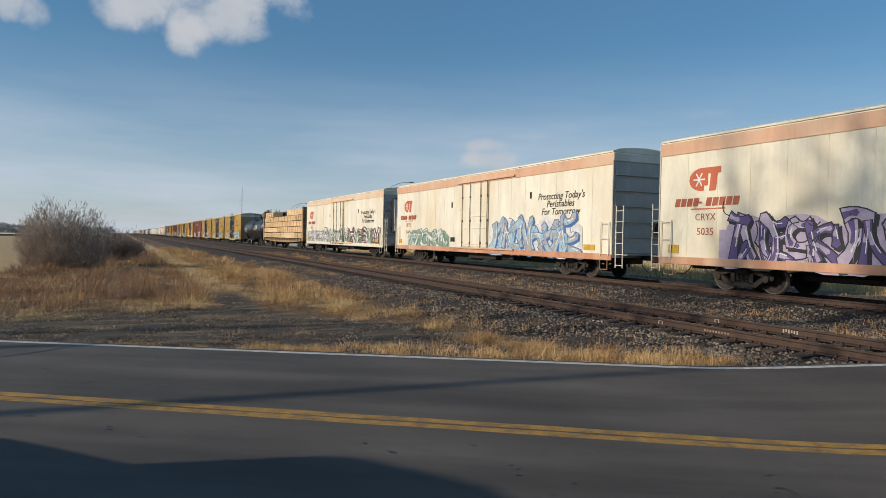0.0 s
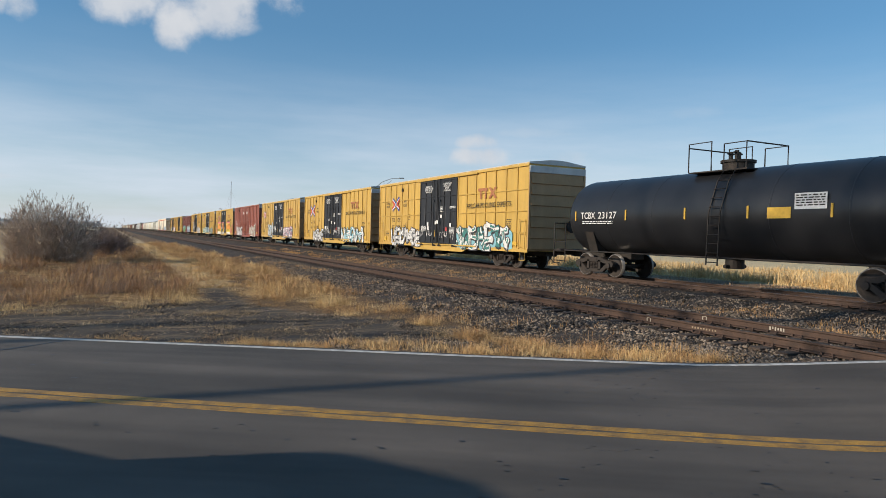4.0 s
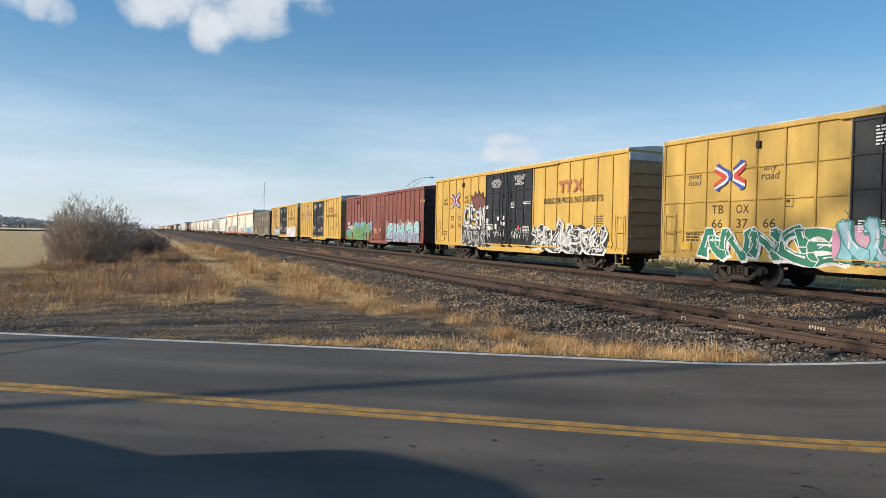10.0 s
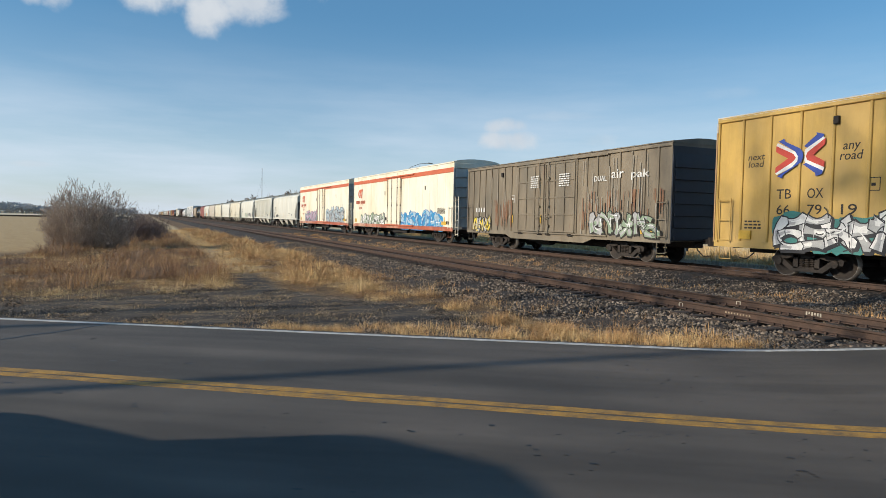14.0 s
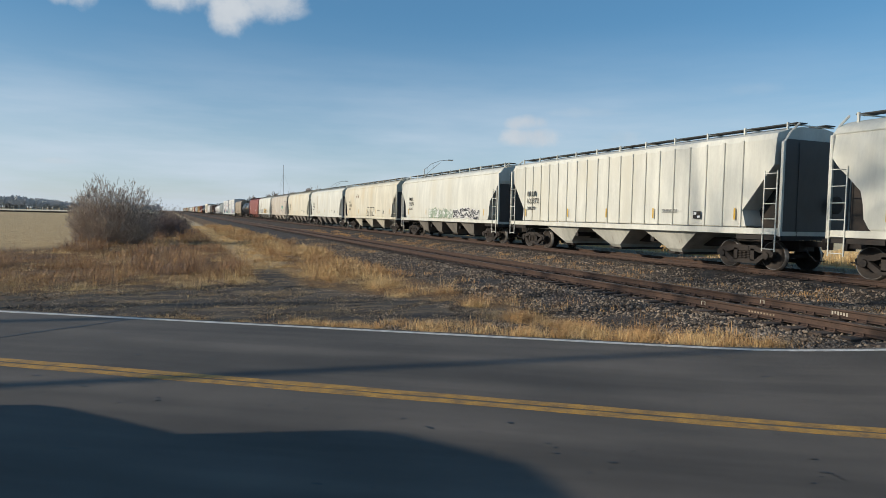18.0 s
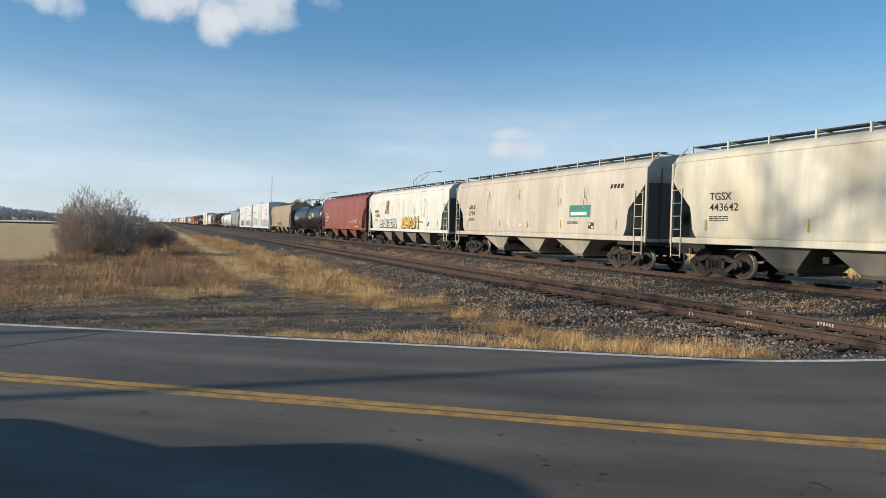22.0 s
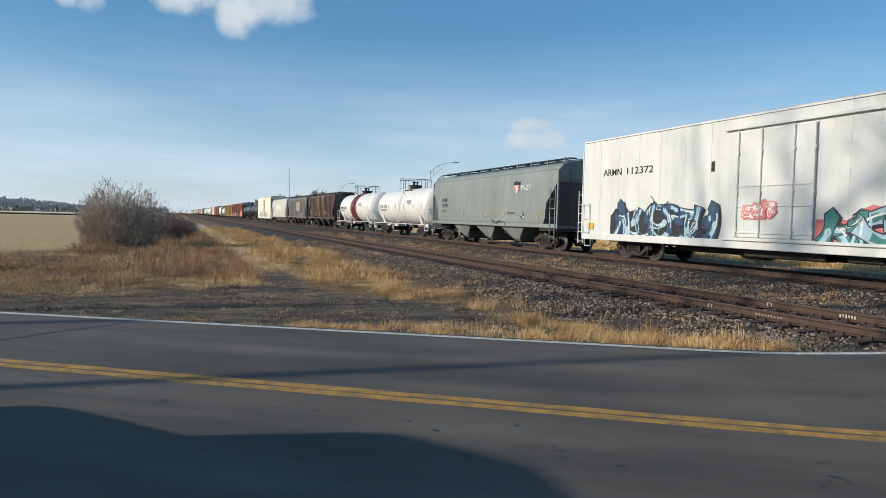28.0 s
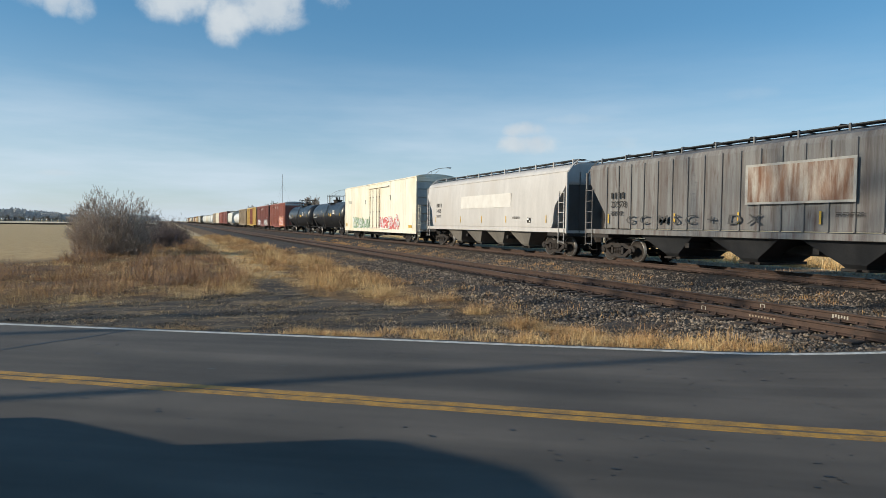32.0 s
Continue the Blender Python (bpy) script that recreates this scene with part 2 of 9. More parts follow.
def asphalt_material():
    """Grey asphalt: fine aggregate, worn wheel bands, oily patches along the road and small tar spots."""
    m = bpy.data.materials.new("asphalt")
    m.use_nodes = True
    nt = m.node_tree
    bsdf = nt.nodes["Principled BSDF"]
    co = nt.nodes.new("ShaderNodeTexCoord")
    rot = nt.nodes.new("ShaderNodeMapping")
    rot.inputs["Rotation"].default_value = (0, 0, math.atan2(0.524, 0.852))
    nt.links.new(co.outputs["Object"], rot.inputs["Vector"])
    st = nt.nodes.new("ShaderNodeMapping")
    st.inputs["Scale"].default_value = (0.13, 1.0, 1.0)
    nt.links.new(rot.outputs[0], st.inputs["Vector"])
    n1 = node(nt, "ShaderNodeTexNoise", Scale=1.1, Detail=5.0, Roughness=0.55)
    nt.links.new(st.outputs[0], n1.inputs["Vector"])
    n2 = node(nt, "ShaderNodeTexNoise", Scale=160.0, Detail=4.0, Roughness=0.7)
    nt.links.new(co.outputs["Object"], n2.inputs["Vector"])
    n3 = node(nt, "ShaderNodeTexNoise", Scale=0.6, Detail=4.0)
    nt.links.new(co.outputs["Object"], n3.inputs["Vector"])
    mix = node(nt, "ShaderNodeMix", data_type="RGBA")
    mix.inputs["A"].default_value, mix.inputs["B"].default_value = (0.063, 0.0535, 0.0445, 1), (0.118, 0.099, 0.081, 1)
    r = nt.nodes.new("ShaderNodeMapRange")
    r.inputs[1].default_value, r.inputs[2].default_value = 0.36, 0.64
    nt.links.new(n1.outputs["Fac"], r.inputs[0])
    nt.links.new(r.outputs[0], mix.inputs["Factor"])
    fine = nt.nodes.new("ShaderNodeMapRange")
    fine.inputs[1].default_value, fine.inputs[2].default_value, fine.inputs[3].default_value, fine.inputs[4].default_value = 0.3, 0.7, 0.66, 1.34
    nt.links.new(n2.outputs["Fac"], fine.inputs[0])
    broad = nt.nodes.new("ShaderNodeMapRange")
    broad.inputs[1].default_value, broad.inputs[2].default_value, broad.inputs[3].default_value, broad.inputs[4].default_value = 0.3, 0.7, 0.8, 1.2
    nt.links.new(n3.outputs["Fac"], broad.inputs[0])
    mul = node(nt, "ShaderNodeMath", operation="MULTIPLY")
    nt.links.new(fine.outputs[0], mul.inputs[0])
    nt.links.new(broad.outputs[0], mul.inputs[1])
    hs = node(nt, "ShaderNodeHueSaturation")
    nt.links.new(mul.outputs[0], hs.inputs["Value"])
    nt.links.new(mix.outputs["Result"], hs.inputs["Color"])
    nt.links.new(hs.outputs["Color"], bsdf.inputs["Base Color"])
    bsdf.inputs["Roughness"].default_value = 0.82
    bp = node(nt, "ShaderNodeBump", Strength=0.35, Distance=0.006)
    nt.links.new(n2.outputs["Fac"], bp.inputs["Height"])
    nt.links.new(bp.outputs[0], bsdf.inputs["Normal"])
    return m


def ground_material():
    """Earth: dead-grass thatch, dark gravel on the drive beside the road, stone ballast round the tracks, stubble far off."""
    m = bpy.data.materials.new("ground")
    m.use_nodes = True
    nt = m.node_tree
    bsdf = nt.nodes["Principled BSDF"]
    bsdf.inputs["Roughness"].default_value = 0.95
    co = nt.nodes.new("ShaderNodeTexCoord")
    sep = nt.nodes.new("ShaderNodeSeparateXYZ")
    nt.links.new(co.outputs["Object"], sep.inputs[0])

    def noise_fac(scale, detail=6.0):
        n = node(nt, "ShaderNodeTexNoise", Scale=scale, Detail=detail, Roughness=0.65)
        nt.links.new(co.outputs["Object"], n.inputs["Vector"])
        return n.outputs["Fac"]

    def ramp(src, a, b, lo=0.0, hi=1.0):
        r = node(nt, "ShaderNodeMapRange", interpolation_type="SMOOTHSTEP")
        for i, v in enumerate((a, b, lo, hi), 1):
            r.inputs[i].default_value = v
        nt.links.new(src, r.inputs[0])
        return r.outputs[0]

    def math_node(op, a, b):
        n = node(nt, "ShaderNodeMath", operation=op)
        for i, v in enumerate((a, b)):
            if isinstance(v, (int, float)):
                n.inputs[i].default_value = v
            else:
                nt.links.new(v, n.inputs[i])
        return n.outputs[0]

    def blend(fac, a, b):
        n = node(nt, "ShaderNodeMix", data_type="RGBA")
        for key, v in (("A", a), ("B", b)):
            if isinstance(v, tuple):
                n.inputs[key].default_value = (*v, 1)
            else:
                nt.links.new(v, n.inputs[key])
        nt.links.new(fac, n.inputs["Factor"])
        return n.outputs["Result"]

    big, mid, small, grit = noise_fac(0.35), noise_fac(2.2), noise_fac(14.0), noise_fac(70.0, 3.0)
    x, y = sep.outputs["X"], sep.outputs["Y"]
    grass = blend(ramp(small, 0.35, 0.65), (0.075, 0.042, 0.022), (0.36, 0.22, 0.095))
    grass = blend(ramp(big, 0.42, 0.6, 0.0, 0.8), grass, (0.12, 0.068, 0.034))
    field = blend(ramp(mid, 0.3, 0.7), (0.44, 0.3, 0.14), (0.54, 0.385, 0.195))
    # dark gravel with streaks that follow the road, straw and dust trodden into it
    turn = node(nt, "ShaderNodeMapping")
    turn.inputs["Rotation"].default_value = (0, 0, math.atan2(0.524, 0.852))
    turn.inputs["Scale"].default_value = (0.35, 3.2, 1.0)
    nt.links.new(co.outputs["Object"], turn.inputs["Vector"])
    ns = node(nt, "ShaderNodeTexNoise", Scale=0.9, Detail=7.0, Roughness=0.65)
    nt.links.new(turn.outputs[0], ns.inputs["Vector"])
    streak = ns.outputs["Fac"]
    gravel = blend(ramp(grit, 0.36, 0.62), (0.016, 0.013, 0.011), (0.12, 0.096, 0.073))
    gravel = blend(ramp(streak, 0.48, 0.62, 0.0, 0.8), gravel, (0.17, 0.125, 0.08))
    gravel = blend(math_node("MULTIPLY", ramp(streak, 0.56, 0.7), ramp(small, 0.42, 0.6)), gravel, (0.34, 0.24, 0.12))
    ballast = blend(ramp(grit, 0.34, 0.66), (0.01, 0.008, 0.007), (0.09, 0.075, 0.061))
    ballast = blend(ramp(mid, 0.45, 0.7, 0.0, 0.6), ballast, (0.115, 0.07, 0.045))
    # far to the left lies the harvested field
    leftness = ramp(math_node("ADD", x, math_node("MULTIPLY", y, 0.02)), -5.0, -3.4, 1.0, 0.0)
    farness = ramp(math_node("SUBTRACT", y, math_node("MULTIPLY", x, 0.9)), 40.0, 46.0)
    col = blend(math_node("MULTIPLY", leftness, farness), grass, field)

    # the train's shadow is in the colour: brown inside it, pale straw beyond
    col = blend(ramp(math_node("ADD", x, math_node("MULTIPLY", mid, 2.0)), 31.5, 34.0), col, blend(ramp(mid, 0.3, 0.7), (0.56, 0.43, 0.235), (0.7, 0.56, 0.33)))

    def linear(src, a0, b0, lo, hi):
        r = nt.nodes.new("ShaderNodeMapRange")
        for i, v in enumerate((a0, b0, lo, hi), 1):
            r.inputs[i].default_value = v
        nt.links.new(src, r.inputs[0])
        return r.outputs[0]
    # drive: gravel from the road's edge up to the weeds, with a tongue towards the two-track beyond
    across = math_node("ADD", math_node("MULTIPLY", x, 0.524), math_node("MULTIPLY", y, 0.852))
    wobble = math_node("MULTIPLY", math_node("SUBTRACT", mid, 0.5), 3.0)
    limit = math_node("SUBTRACT", linear(x, -2.75, 2.6, 12.4, 17.2), linear(x, 3.0, 4.3, 0.0, 1.9))
    apron = math_node("MULTIPLY", ramp(math_node("SUBTRACT", math_node("ADD", across, wobble), limit), -0.4, 0.5, 1.0, 0.0), ramp(math_node("ADD", x, wobble), 5.9, 6.7, 1.0, 0.0))
    tongue_x = math_node("ADD", x, math_node("MULTIPLY", wobble, 0.35))
    tongue = math_node("MULTIPLY", math_node("MULTIPLY", ramp(tongue_x, 2.1, 2.7), ramp(tongue_x, 3.1, 3.7, 1.0, 0.0)), ramp(y, 22.0, 25.5, 1.0, 0.0))
    col = blend(math_node("MAXIMUM", apron, tongue), col, gravel)
    # bleached two-track further along
    track = math_node("MULTIPLY", math_node("MULTIPLY", ramp(tongue_x, 2.2, 2.9), ramp(tongue_x, 3.5, 4.4, 1.0, 0.0)), ramp(y, 22.0, 27.0))
    col = blend(math_node("MULTIPLY", track, ramp(small, 0.3, 0.6, 0.4, 0.95)), col, (0.62, 0.47, 0.26))
    bed = math_node("ADD", x, math_node("MULTIPLY", wobble, 0.45))
    stones = math_node("MULTIPLY", ramp(bed, 6.6, 7.6), ramp(bed, 22.2, 23.0, 1.0, 0.0))
    col = blend(stones, col, ballast)
    nt.links.new(col, bsdf.inputs["Base Color"])
    bp = node(nt, "ShaderNodeBump", Strength=0.8, Distance=0.05)
    nt.links.new(math_node("ADD", small, grit), bp.inputs["Height"])
    nt.links.new(bp.outputs[0], bsdf.inputs["Normal"])
    return m


ASPHALT, GROUND = asphalt_material(), ground_material()
WHITE_LINE = material("white_road_paint", (0.62, 0.61, 0.57), 0.7, color2=(0.34, 0.33, 0.31), scale=9, fine=0.25)
YELLOW_LINE = material("yellow_road_paint", (0.46, 0.25, 0.045), 0.75, color2=(0.2, 0.125, 0.05), scale=5, fine=0.5)
TAR = material("tar", (0.012, 0.012, 0.013), 0.5)
RAIL = material("rusty_rail", (0.078, 0.045, 0.031), 0.75, 0.1, color2=(0.045, 0.028, 0.021), scale=5, fine=0.25, bump=0.3)
RAIL_TOP = material("worn_rail_head", (0.15, 0.11, 0.085), 0.45, 0.7, color2=(0.11, 0.07, 0.05), scale=4)
TIE = material("weathered_tie", (0.075, 0.052, 0.038), 0.9, color2=(0.034, 0.026, 0.021), scale=5, stretch=(1, 6, 6), fine=0.3, bump=0.6, random_tint=0.3)
STONE = material("ballast_stone", (0.235, 0.188, 0.143), 0.95, color2=(0.05, 0.036, 0.027), scale=2.2, island=0.8)
DARK_STONE = material("drive_gravel", (0.27, 0.212, 0.155), 0.95, color2=(0.036, 0.029, 0.024), scale=1.6, island=0.8)
STRAW = material("straw_grass", (0.80, 0.58, 0.285), 0.8, color2=(0.46, 0.275, 0.11), scale=1.7, detail=4, island=0.16)
RUSSET = material("russet_grass", (0.66, 0.405, 0.17), 0.85, color2=(0.22, 0.115, 0.055), scale=1.5, detail=4, island=0.16, tint=(0.42, 0.235, 0.1))
WEED = material("dead_weeds", (0.52, 0.29, 0.135), 0.85, color2=(0.15, 0.078, 0.045), scale=1.6, detail=4, island=0.16, tint=(0.33, 0.18, 0.09))
WEED_GREY = material("grey_weeds", (0.42, 0.285, 0.185), 0.9, color2=(0.1, 0.062, 0.05), scale=1.8, detail=4, island=0.16)
TWIG = material("grey_twigs", (0.52, 0.425, 0.335), 0.9, color2=(0.3, 0.235, 0.19), scale=2, island=0.2)
FAR_TWIG = material("tree_twigs", (0.3, 0.25, 0.21), 0.9, island=0.2)
TWIG_DARK = material("dark_twigs", (0.2, 0.15, 0.13), 0.9, island=0.3)
BARK = material("bark", (0.14, 0.11, 0.09), 0.95, color2=(0.07, 0.055, 0.045), scale=8, stretch=(1, 1, 0.2), bump=0.8, bump_scale=20)
GALV = material("galvanised_steel", (0.45, 0.46, 0.47), 0.45, 0.75, scale=3, fine=0.1)
STEEL_BLACK = material("grimy_black_steel", (0.022, 0.02, 0.018), 0.7, 0.2, color2=(0.042, 0.031, 0.025), scale=3, fine=0.25)
TRUCK = material("rusty_cast_steel", (0.042, 0.032, 0.026), 0.75, 0.2, color2=(0.026, 0.022, 0.02), scale=4, fine=0.3)
TREAD = material("worn_wheel_tread", (0.3, 0.28, 0.26), 0.42, 0.6, color2=(0.16, 0.14, 0.125), scale=5)
DARK = material("near_black_paint", (0.022, 0.023, 0.026), 0.5, color2=(0.04, 0.04, 0.042), scale=1.2, fine=0.2)

# ---------------------------------------------------------------- mesh building
class Shape:
    """Collects vertices and faces of one mesh."""

    def __init__(self):
        self.v, self.f, self.m = [], [], []

    def add(self, verts, faces, m=0):
        k = len(self.v)
        self.v.extend(verts)
        self.f.extend([tuple(i + k for i in face) for face in faces])
        self.m.extend([m] * len(faces))
        return self

    def box(self, a, b, m=0, c=0.0):
        """A box from corner a to corner b, its edges chamfered by c."""
        x0, y0, z0 = (min(p, q) for p, q in zip(a, b))
        x1, y1, z1 = (max(p, q) for p, q in zip(a, b))
        if not c:
            v = [(x, y, z) for z in (z0, z1) for y in (y0, y1) for x in (x0, x1)]
            return self.add(v, [(0, 2, 3, 1), (4, 5, 7, 6), (0, 1, 5, 4), (2, 6, 7, 3), (0, 4, 6, 2), (1, 3, 7, 5)], m)
        c = min(c, 0.45 * (x1 - x0), 0.45 * (y1 - y0), 0.45 * (z1 - z0))
        v, idx = [], {}
        for ix, x in enumerate((x0, x1)):
            for iy, y in enumerate((y0, y1)):
                for iz, z in enumerate((z0, z1)):
                    sx, sy, sz = c * (1 - 2 * ix), c * (1 - 2 * iy), c * (1 - 2 * iz)
                    for ax, p in enumerate(((x, y + sy, z + sz), (x + sx, y, z + sz), (x + sx, y + sy, z))):
                        idx[ix, iy, iz, ax] = len(v)
                        v.append(p)
        f = []
        for ax in range(3):
            for side in (0, 1):
                ring = []
                for p, q in ((0, 0), (1, 0), (1, 1), (0, 1)):
                    key = [p, q]
                    key.insert(ax, side)
                    ring.append(idx[(*key, ax)])
                f.append(tuple(ring if (side == 1) == (ax != 1) else ring[::-1]))
        for ax in range(3):
            o1, o2 = [a2 for a2 in range(3) if a2 != ax]
            for p in (0, 1):
                for q in (0, 1):
                    def key(s):
                        k = [0, 0, 0]
                        k[ax], k[o1], k[o2] = s, p, q
                        return tuple(k)
                    f.append((idx[(*key(0), o1)], idx[(*key(1), o1)], idx[(*key(1), o2)], idx[(*key(0), o2)]))
        for ix in (0, 1):
            for iy in (0, 1):
                for iz in (0, 1):
                    f.append(tuple(idx[ix, iy, iz, a2] for a2 in range(3)))
        return self.add(v, f, m)

    def prism(self, poly, axis, a, b, m=0):
        """A polygon of the two other axes (in order x, y, z) pushed along axis from a to b."""
        n = len(poly)
        v = []
        for d in (a, b):
            for p in poly:
                q = list(p)
                q.insert(axis, d)
                v.append(tuple(q))
        f = [tuple(range(n))[::-1], tuple(range(n, 2 * n))] + [(i, (i + 1) % n, n + (i + 1) % n, n + i) for i in range(n)]
        return self.add(v, f, m)

    def tube(self, points, r, n=6, m=0, r_end=None):
        """A round bar along points."""
        pts = [Vector(p) for p in points]
        v, f = [], []
        for i, p in enumerate(pts):
            d = (pts[min(i + 1, len(pts) - 1)] - pts[max(i - 1, 0)]).normalized()
            side = d.cross(Vector((0, 0, 1)) if abs(d.z) < 0.9 else Vector((1, 0, 0))).normalized()
            up = side.cross(d)
            rad = r if r_end is None else r + (r_end - r) * i / (len(pts) - 1)
            for k in range(n):
                a = 2 * math.pi * k / n
                v.append(tuple(p + side * (rad * math.cos(a)) + up * (rad * math.sin(a))))
        for i in range(len(pts) - 1):
            for k in range(n):
                f.append((i * n + k, i * n + (k + 1) % n, (i + 1) * n + (k + 1) % n, (i + 1) * n + k))
        f += [tuple(range(n))[::-1], tuple(range((len(pts) - 1) * n, len(pts) * n))]
        return self.add(v, f, m)

    def lathe(self, profile, axis, n=24, m=0, centre=(0, 0, 0)):
        """A profile of (radius, place along axis) turned round the axis."""
        v, f = [], []
        for r, h in profile:
            for k in range(n):
                a = 2 * math.pi * k / n
                p = [r * math.cos(a), r * math.sin(a)]
                p.insert(axis, h)
                v.append(tuple(p[i] + centre[i] for i in range(3)))
        for i in range(len(profile) - 1):
            for k in range(n):
                f.append((i * n + k, i * n + (k + 1) % n, (i + 1) * n + (k + 1) % n, (i + 1) * n + k))
        f += [tuple(range(n))[::-1], tuple(range((len(profile) - 1) * n, len(profile) * n))]
        return self.add(v, f, m)

    def mesh(self, name, mats, smooth=False):
        me = bpy.data.meshes.new(name)
        me.from_pydata(self.v, [], self.f)
        for mat in (mats if isinstance(mats, (list, tuple)) else [mats]):
            me.materials.append(mat)
        if any(self.m):
            me.polygons.foreach_set("material_index", self.m)
        if smooth:
            me.polygons.foreach_set("use_smooth", [len(p.vertices) <= 4 for p in me.polygons])
        me.update()
        return me


def part(name, shape, mats, parent, label="", smooth=False, at=None):
    """Links a shape (or a mesh that is shared) as one part under its thing."""
    me = shape if isinstance(shape, bpy.types.Mesh) else shape.mesh(name, mats, smooth)
    ob = new(name, me)
    ob.parent = parent
    if at is not None:
        ob.location = at
    return tagged(ob, label)


def thing(name, label, category, group="", kind="", shape=None, mats=None, smooth=False, at=(0, 0, 0)):
    ob = new(name, shape.mesh(name, mats, smooth) if shape else None)
    ob.location = at
    return tagged(ob, label, category, group, kind)


def array_mesh(name, verts, faces, mat):
    """A mesh from arrays of alike faces."""
    me = bpy.data.meshes.new(name)
    n, k = faces.shape
    me.vertices.add(len(verts))
    me.vertices.foreach_set("co", verts.astype(np.float32).ravel())
    me.loops.add(n * k)
    me.loops.foreach_set("vertex_index", faces.astype(np.int32).ravel())
    me.polygons.add(n)
    me.polygons.foreach_set("loop_start", np.arange(0, n * k, k, dtype=np.int32))
    me.update(calc_edges=True)
    me.materials.append(mat)
    return me


# ---------------------------------------------------------------- land
ROAD_T, ROAD_N = np.array((0.852, -0.524)), np.array((0.524, 0.852))   # along the road, across it
EDGE_LINE, CENTRE_LINE, ROAD_NEAR, ROAD_FAR = 10.2, 6.52, 2.6, 10.36
RAIL_MAIN, RAIL_SIDE = 0.38, 0.25         # rail tops
X_MAIN, X_SIDE = 18.6, 11.15              # track centre lines


def step(v, a, b):
    t = np.clip((v - a) / (b - a), 0, 1)
    return t * t * (3 - 2 * t)


def road_z(x, y):
    q = x * ROAD_T[0] + y * ROAD_T[1]
    return 0.24 * step(q, 2.5, 7.5)


def land_z(x, y):
    """Height of the ground: verge, siding bed, strip between the tracks, main bed, field beyond."""
    x, y = np.asarray(x, float), np.asarray(y, float)
    n = x * ROAD_N[0] + y * ROAD_N[1]
    z = -0.10 + 0.05 * np.sin(0.31 * x + 0.17 * y) * step(y, 12, 30) * (1 - step(x, 5, 7))
    z = z + 0.12 * step(x, 7.4, 9.3)
    z = z - 0.06 * step(x, 13.0, 14.2)
    z = z + 0.22 * step(x, 15.4, 17.2)
    z = z - 0.50 * step(x, 20.2, 23.0)
    on_road = (1 - step(n, 10.3, 11.2)) * step(n, 1.2, 2.4)
    return z * (1 - on_road) + (road_z(x, y) - 0.07) * on_road


def build_land():
    xs = np.unique(np.concatenate([np.linspace(-4000, -60, 14), np.linspace(-60, -8, 20), np.arange(-8, 26, 0.5), np.linspace(26, 90, 20), np.linspace(90, 4000, 14)]))
    ys = np.unique(np.concatenate([np.linspace(-3000, -30, 10), np.linspace(-30, -4, 14), np.arange(-4, 36, 0.5), np.linspace(36, 140, 40), np.linspace(140, 4500, 20)]))
    gx, gy = np.meshgrid(xs, ys)
    gz = land_z(gx, gy)
    near = (np.abs(gx) < 30) & (gy > -4) & (gy < 60)
    rng = np.random.default_rng(3)
    n = gx * ROAD_N[0] + gy * ROAD_N[1]
    gz = gz + near * (n > 11) * rng.normal(0, 0.015, gx.shape)
    verts = np.stack([gx, gy, gz], -1).reshape(-1, 3)
    w = len(xs)
    i = (np.arange(len(ys) - 1)[:, None] * w + np.arange(w - 1)).ravel()
    faces = np.stack([i, i + 1, i + w + 1, i + w], -1)
    me = array_mesh("ground", verts, faces, GROUND)
    tagged(new("ground", me), "dead grass, dark gravel and stone ballast ground", "ground", kind="structure")


def on_road(q, n, z=0.0):
    x, y = ROAD_T[0] * q + ROAD_N[0] * n, ROAD_T[1] * q + ROAD_N[1] * n
    return (x, y, float(road_z(x, y)) + z)


def road_strip(name, n0, n1, z0, z1, mats, label, category, qs, wobble=0.0, kind="structure", drift=0.0):
    s = Shape()
    rng = random.Random(name)
    rows = []
    for q in qs:
        k = -drift * max(-12.0, min(7.0, q))
        a, b = n0 + k + rng.uniform(-wobble, wobble), n1 + k + rng.uniform(-wobble, wobble)
        rows.append([on_road(q, a, z0), on_road(q, a, z1), on_road(q, b, z1), on_road(q, b, z0)])
    s.v = [p for r in rows for p in r]
    for i in range(len(rows) - 1):
        for k in range(4):
            s.f.append((4 * i + k, 4 * i + (k + 1) % 4, 4 * i + 4 + (k + 1) % 4, 4 * i + 4 + k))
    s.f += [(3, 2, 1, 0), tuple(len(s.v) - 4 + k for k in range(4))]
    s.m = [0] * len(s.f)
    return tagged(new(name, s.mesh(name, mats)), label, category, kind=kind)


